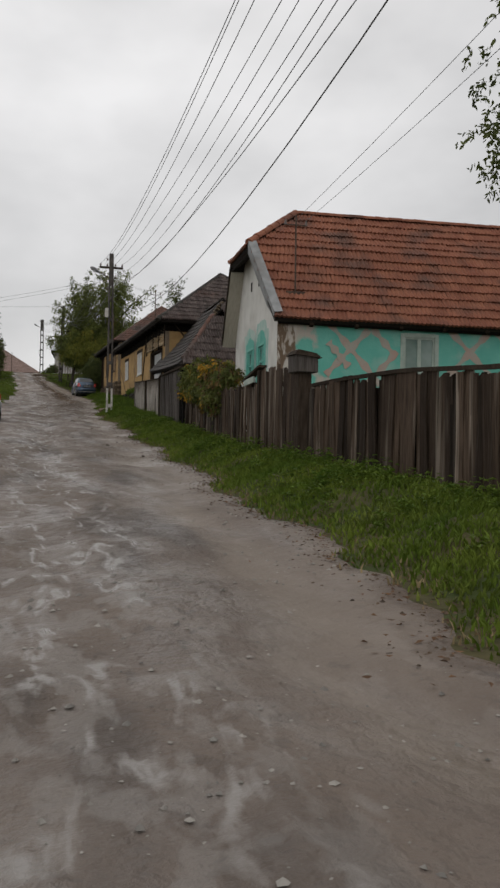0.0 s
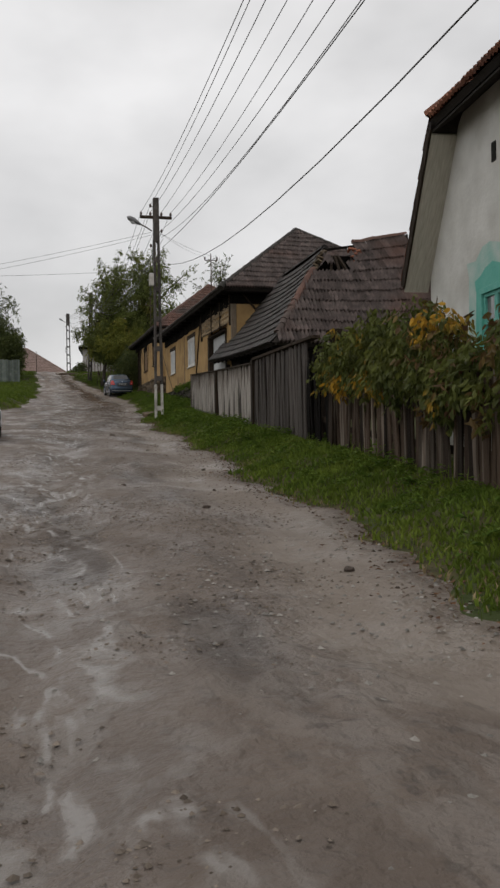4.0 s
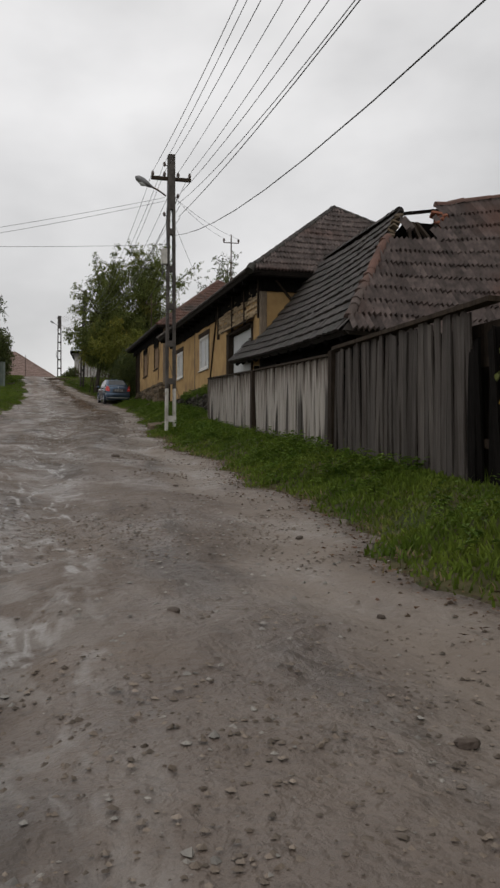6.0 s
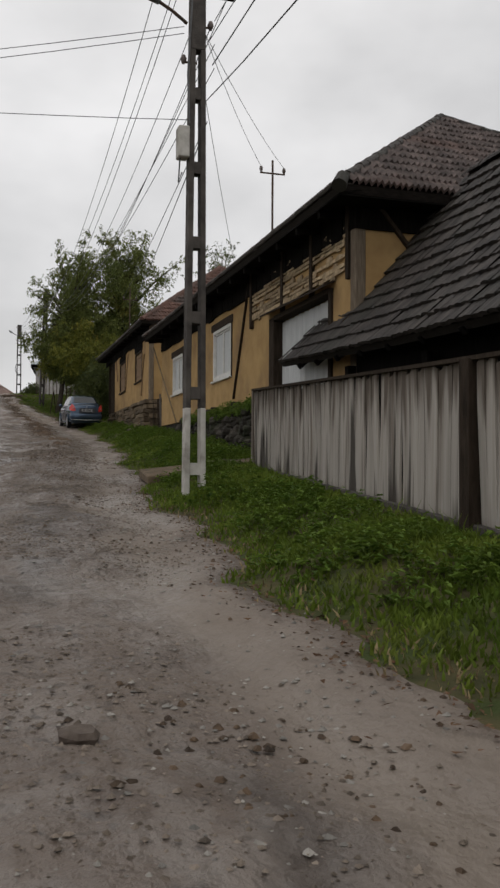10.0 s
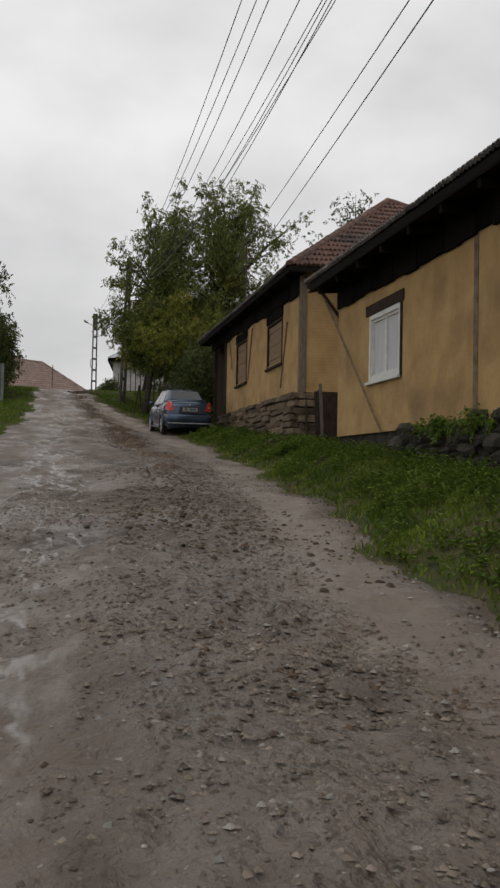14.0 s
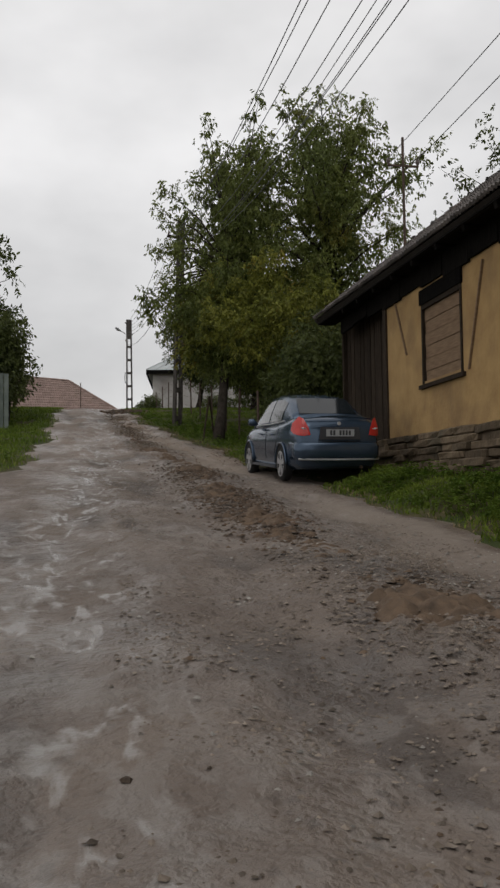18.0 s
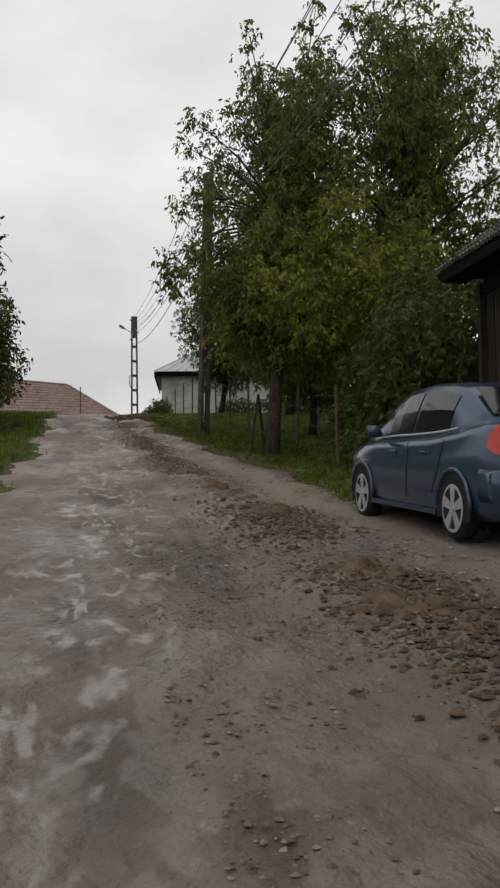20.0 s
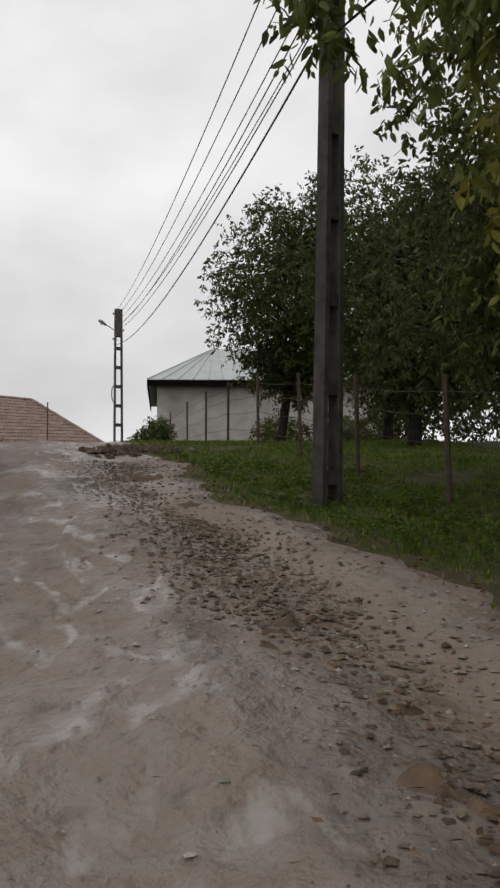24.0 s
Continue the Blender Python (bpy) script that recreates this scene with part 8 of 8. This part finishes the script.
# ---- loose stones and mud on the road ----
def lumps(name, pts, sizes, material, label, seed, flat=0.6, category="gravel"):
    """Small uneven lumps as one object."""
    rng = np.random.RandomState(seed)
    base = np.array([(1, 0, 0), (0.3, 0.95, 0), (-0.8, 0.6, 0), (-0.8, -0.6, 0), (0.3, -0.95, 0), (0.1, 0.05, 1.0), (0.5, 0.3, 0.7), (-0.5, 0.2, 0.75), (0, -0.55, 0.7)])
    faces = np.array([(0, 1, 6), (1, 2, 7), (2, 3, 7), (3, 4, 8), (4, 0, 8), (0, 6, 8), (1, 7, 6), (3, 8, 7), (6, 7, 5), (7, 8, 5), (8, 6, 5)])
    n = len(pts)
    a = rng.uniform(0, 6.283, n)
    v = base[None] * rng.uniform(0.65, 1.3, (n, 9, 3)) * sizes[:, None, None] * np.array([1, 1, flat])
    c, s = np.cos(a)[:, None], np.sin(a)[:, None]
    vx, vy = v[..., 0] * c - v[..., 1] * s, v[..., 0] * s + v[..., 1] * c
    z = road_surface(pts[:, 0], pts[:, 1])
    out = np.stack([vx + pts[:, :1], vy + pts[:, 1:2], v[..., 2] + z[:, None] - sizes[:, None] * 0.15], -1).reshape(-1, 3)
    f = (np.arange(n)[:, None, None] * 9 + faces[None]).reshape(-1, 3)
    me = bpy.data.meshes.new(name)
    me.from_pydata(out.tolist(), [], f.tolist())
    me.materials.append(material)
    return tagged(new(name, me), label, category, "", "stuff")


def road_surface(x, y):
    j = np.clip(np.searchsorted(gy, y), 1, len(gy) - 1)
    t = np.clip((x - L[j, 0]) / (Rr[j, 0] - L[j, 0]), 0, 1) * (len(u) - 1)
    i = np.clip(t.astype(int), 0, len(u) - 2)
    return lerp(Z[j, i], Z[j, i + 1], t - i)


def grit(name, pts, sizes, material, label, seed):
    """Small angular chips, five faces each, as one object."""
    q = np.random.RandomState(seed)
    n = len(pts)
    ring = np.array([(math.cos(k * 1.2566), math.sin(k * 1.2566), 0.0) for k in range(5)] + [(0.1, 0.0, 0.62)])
    v = ring[None] * q.uniform(0.6, 1.35, (n, 6, 3)) * sizes[:, None, None]
    v[:, 5, :2] += q.uniform(-0.4, 0.4, (n, 2)) * sizes[:, None]
    a = q.uniform(0, 6.283, n)
    c, s = np.cos(a)[:, None], np.sin(a)[:, None]
    z = road_surface(pts[:, 0], pts[:, 1]) - sizes * 0.12
    out = np.stack([v[..., 0] * c - v[..., 1] * s + pts[:, :1], v[..., 0] * s + v[..., 1] * c + pts[:, 1:2], v[..., 2] + z[:, None]], -1).reshape(-1, 3)
    f = (np.arange(n)[:, None, None] * 6 + np.array([(k, (k + 1) % 5, 5) for k in range(5)])[None]).reshape(-1, 3)
    me = bpy.data.meshes.new(name)
    me.from_pydata(out.tolist(), [], f.tolist())
    me.materials.append(material)
    return tagged(new(name, me), label, "gravel", "", "stuff")


rng = np.random.RandomState(77)
N = 40000
gyv = rng.uniform(1, 104, N)
gxv = np.interp(gyv, TY, TE) - np.abs(rng.normal(0, 1.8, N)) - 0.05
keep = fbm(gxv, gyv, 1.3, 61) + rng.uniform(-0.3, 0.3, N) > 0.0
grit("gravel", np.c_[gxv, gyv][keep], 0.005 + 0.018 * rng.uniform(0, 1, keep.sum()) ** 3, M_gravel, "loose gravel trodden into the road", 62)
N = 120000
gyv = np.concatenate([rng.uniform(14, 60, 60000), rng.uniform(40, 78, 60000)])
gxv = np.interp(gyv, TY, TE) - 0.3 - 3.4 * rng.uniform(0, 1, N) ** 0.9
keep = fbm(gxv, gyv, 0.9, 161) + 0.7 * fbm(gxv, gyv, 3.2, 162) + rng.uniform(-0.2, 0.2, N) > 0.06
grit("grit", np.c_[gxv, gyv][keep], 0.005 + 0.014 * rng.uniform(0, 1, keep.sum()) ** 2, M_grit, "brown grit and small stones pressed into the mud", 63)


N = 26000
gyv = rng.uniform(46, 69, N)
gxv = np.interp(gyv, TY, TE) - 0.7 - 1.7 * rng.uniform(0, 1, N)
keep = fbm(gxv, gyv, 1.6, 171) + 0.6 * fbm(gxv, gyv, 5.0, 172) + rng.uniform(-0.3, 0.3, N) > -0.05
grit("loose_stones", np.c_[gxv, gyv][keep], 0.006 + 0.017 * rng.uniform(0, 1, keep.sum()) ** 2.5, M_grit, "strip of loose brown stones between the wheel tracks", 173)


# churned mud ridge between the lane and the parking strip
def ridge_x(y):
    return np.interp(y, [52, 58, 66, 71, 75, 81, 87, 91, 95, 103], [4.8, 5.0, 5.9, 5.7, 5.7, 5.75, 5.25, 5.2, 5.1, 5.0])


sy = np.arange(60, 103, 0.04)
sw = np.linspace(-0.6, 0.6, 44)
SY = np.repeat(sy[:, None], len(sw), 1)
SX = ridge_x(SY) + sw[None, :]
base_z = road_surface(SX.ravel(), SY.ravel()).reshape(SX.shape)
churn = 0.09 * fbm(SX, SY, 9.0, 81) + 0.075 * fbm(SX, SY, 24.0, 82) + 0.045 * fbm(SX, SY, 45.0, 85) + 0.12 * fbm(SX, SY, 2.2, 83)
SZ = base_z + np.clip(-0.012 + churn - 0.13 * (sw[None, :] / 0.6) ** 2 - 0.05 * np.clip((66 - SY) / 6, 0, 1), -0.06, 0.10) * np.interp(SY, [82, 90], [1.0, 0.75]) - 0.012 - np.interp(SY, [80, 85], [0.0, 0.016])
mud = sheet("mud_ridge", SX, SY, SZ, M_clod, "churned dark mud ridge beside the wheel track", "mud")
mud.data.shade_smooth()
cy = np.concatenate([rng.uniform(52, 103, 17000), rng.uniform(70, 100, 16000)])
cx = ridge_x(cy) + rng.normal(0, 0.30, 33000) * np.where(cy < 66, 2.0, 1.0)
ck = fbm(cx, cy, 1.1, 66) + rng.uniform(-0.2, 0.2, 33000) > -0.08
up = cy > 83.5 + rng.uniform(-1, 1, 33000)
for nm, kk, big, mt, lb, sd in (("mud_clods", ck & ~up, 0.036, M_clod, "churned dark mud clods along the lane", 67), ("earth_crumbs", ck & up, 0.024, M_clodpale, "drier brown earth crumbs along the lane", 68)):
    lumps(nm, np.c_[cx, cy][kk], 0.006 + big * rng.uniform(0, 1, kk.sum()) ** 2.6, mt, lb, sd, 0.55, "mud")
my = rng.uniform(28, 56, 1500)
mx = np.interp(my, [28, 42, 50, 56], [3.4, 4.2, 4.5, 4.8]) + rng.normal(0, 0.35, 1500)
mk = fbm(mx, my, 1.2, 69) > 0.08
lumps("mud_crumbs", np.c_[mx, my][mk], rng.uniform(0.006, 0.028, mk.sum()), M_clod, "mud crumbs in the wheel track", 70, 0.7, "mud")
ey = rng.uniform(3, 60, 4200)
ex_ = right_edge(ey) - rng.normal(-0.05, 0.2, 4200)
lumps("edge_crumbs", np.c_[ex_, ey], 0.004 + 0.02 * rng.uniform(0, 1, 4200) ** 2, M_clod, "earth crumbs at the road's edge", 71, 0.7, "earth")
for k, (x, y, s) in enumerate(((3.28, 36.4, 0.13), (3.2, 19.0, 0.08), (2.9, 22.6, 0.07), (3.8, 27.2, 0.06), (2.2, 24.4, 0.06), (3.5, 31.5, 0.06), (3.4, 24.5, 0.05), (8.5, 66.6, 0.2), (4.1, 20.3, 0.05))):
    st = new("loose_stone", LOOSE[k % 4])
    zz = H(x, y) if x > 7 else float(road_surface(np.array([x]), np.array([y]))[0])
    st.matrix_basis = Matrix.LocRotScale(Vector((x, y, zz + s * 0.12)), Euler((0.2, 0.1, k * 1.3)), Vector((s * 1.3, s, s * 0.5)))
    tagged(st, "dark loose stone lying on the muddy road" if x < 7 else "pale stone in the grass by the footing", "stone", "stones on the road")
# rubble heap at the brow, where the lane's edge has been dug
hp_ = rng.normal(0, 1, (160, 2)) * np.array([0.42, 0.6]) + np.array([5.5, 101.2])
lumps("rubble_heap", hp_, rng.uniform(0.03, 0.13, 160), M_clod, "low heap of rubble and earth at the brow", 73, 0.8, "rubble")


# fallen leaves about the ridge and the verge's foot
def litter(name, pts, size, label, seed):
    q = np.random.RandomState(seed)
    n = len(pts)
    on_road = pts[:, 0] < right_edge(pts[:, 1])
    z = np.where(on_road, road_surface(pts[:, 0], pts[:, 1]), height(pts[:, 0], pts[:, 1])) + q.uniform(0.005, 0.06, n) * np.where(on_road, 1, 0.5)
    a = q.uniform(0, 6.283, n)
    s = size * q.uniform(0.6, 1.4, n)
    dx, dy = np.cos(a) * s, np.sin(a) * s
    t = q.uniform(-0.4, 0.4, (n, 3)) * s[:, None]
    x, y = pts[:, 0], pts[:, 1]
    v = np.stack([np.c_[x - dx, y - dy, z + t[:, 0]], np.c_[x - dy * 0.5, y + dx * 0.5, z + t[:, 1]], np.c_[x + dx, y + dy, z + t[:, 2]], np.c_[x + dy * 0.5, y - dx * 0.5, z]], 1).reshape(-1, 3)
    i = np.arange(n)[:, None] * 4
    me = bpy.data.meshes.new(name)
    me.from_pydata(v.tolist(), [], np.concatenate([i + np.array([[0, 1, 2]]), i + np.array([[0, 2, 3]])]).tolist())
    me.materials.append(M_litter)
    return tagged(new(name, me), label, "leaves", "", "stuff")


ly = rng.uniform(70, 96, 1600)
litter("fallen_leaves", np.c_[ridge_x(ly) + rng.normal(0, 0.35, 1600), ly], 0.022, "reddish fallen leaves strewn on the mud ridge", 91)
ly = rng.uniform(78, 100, 900)
litter("fallen_leaves", np.c_[right_edge(ly) + rng.normal(0, 0.25, 900), ly], 0.028, "brown fallen leaves along the verge", 92)
ly = rng.uniform(3, 50, 2400)
litter("fallen_leaves", np.c_[right_edge(ly) + rng.normal(-0.08, 0.2, 2400), ly], 0.022, "brown fallen leaves at the verge's foot", 93)
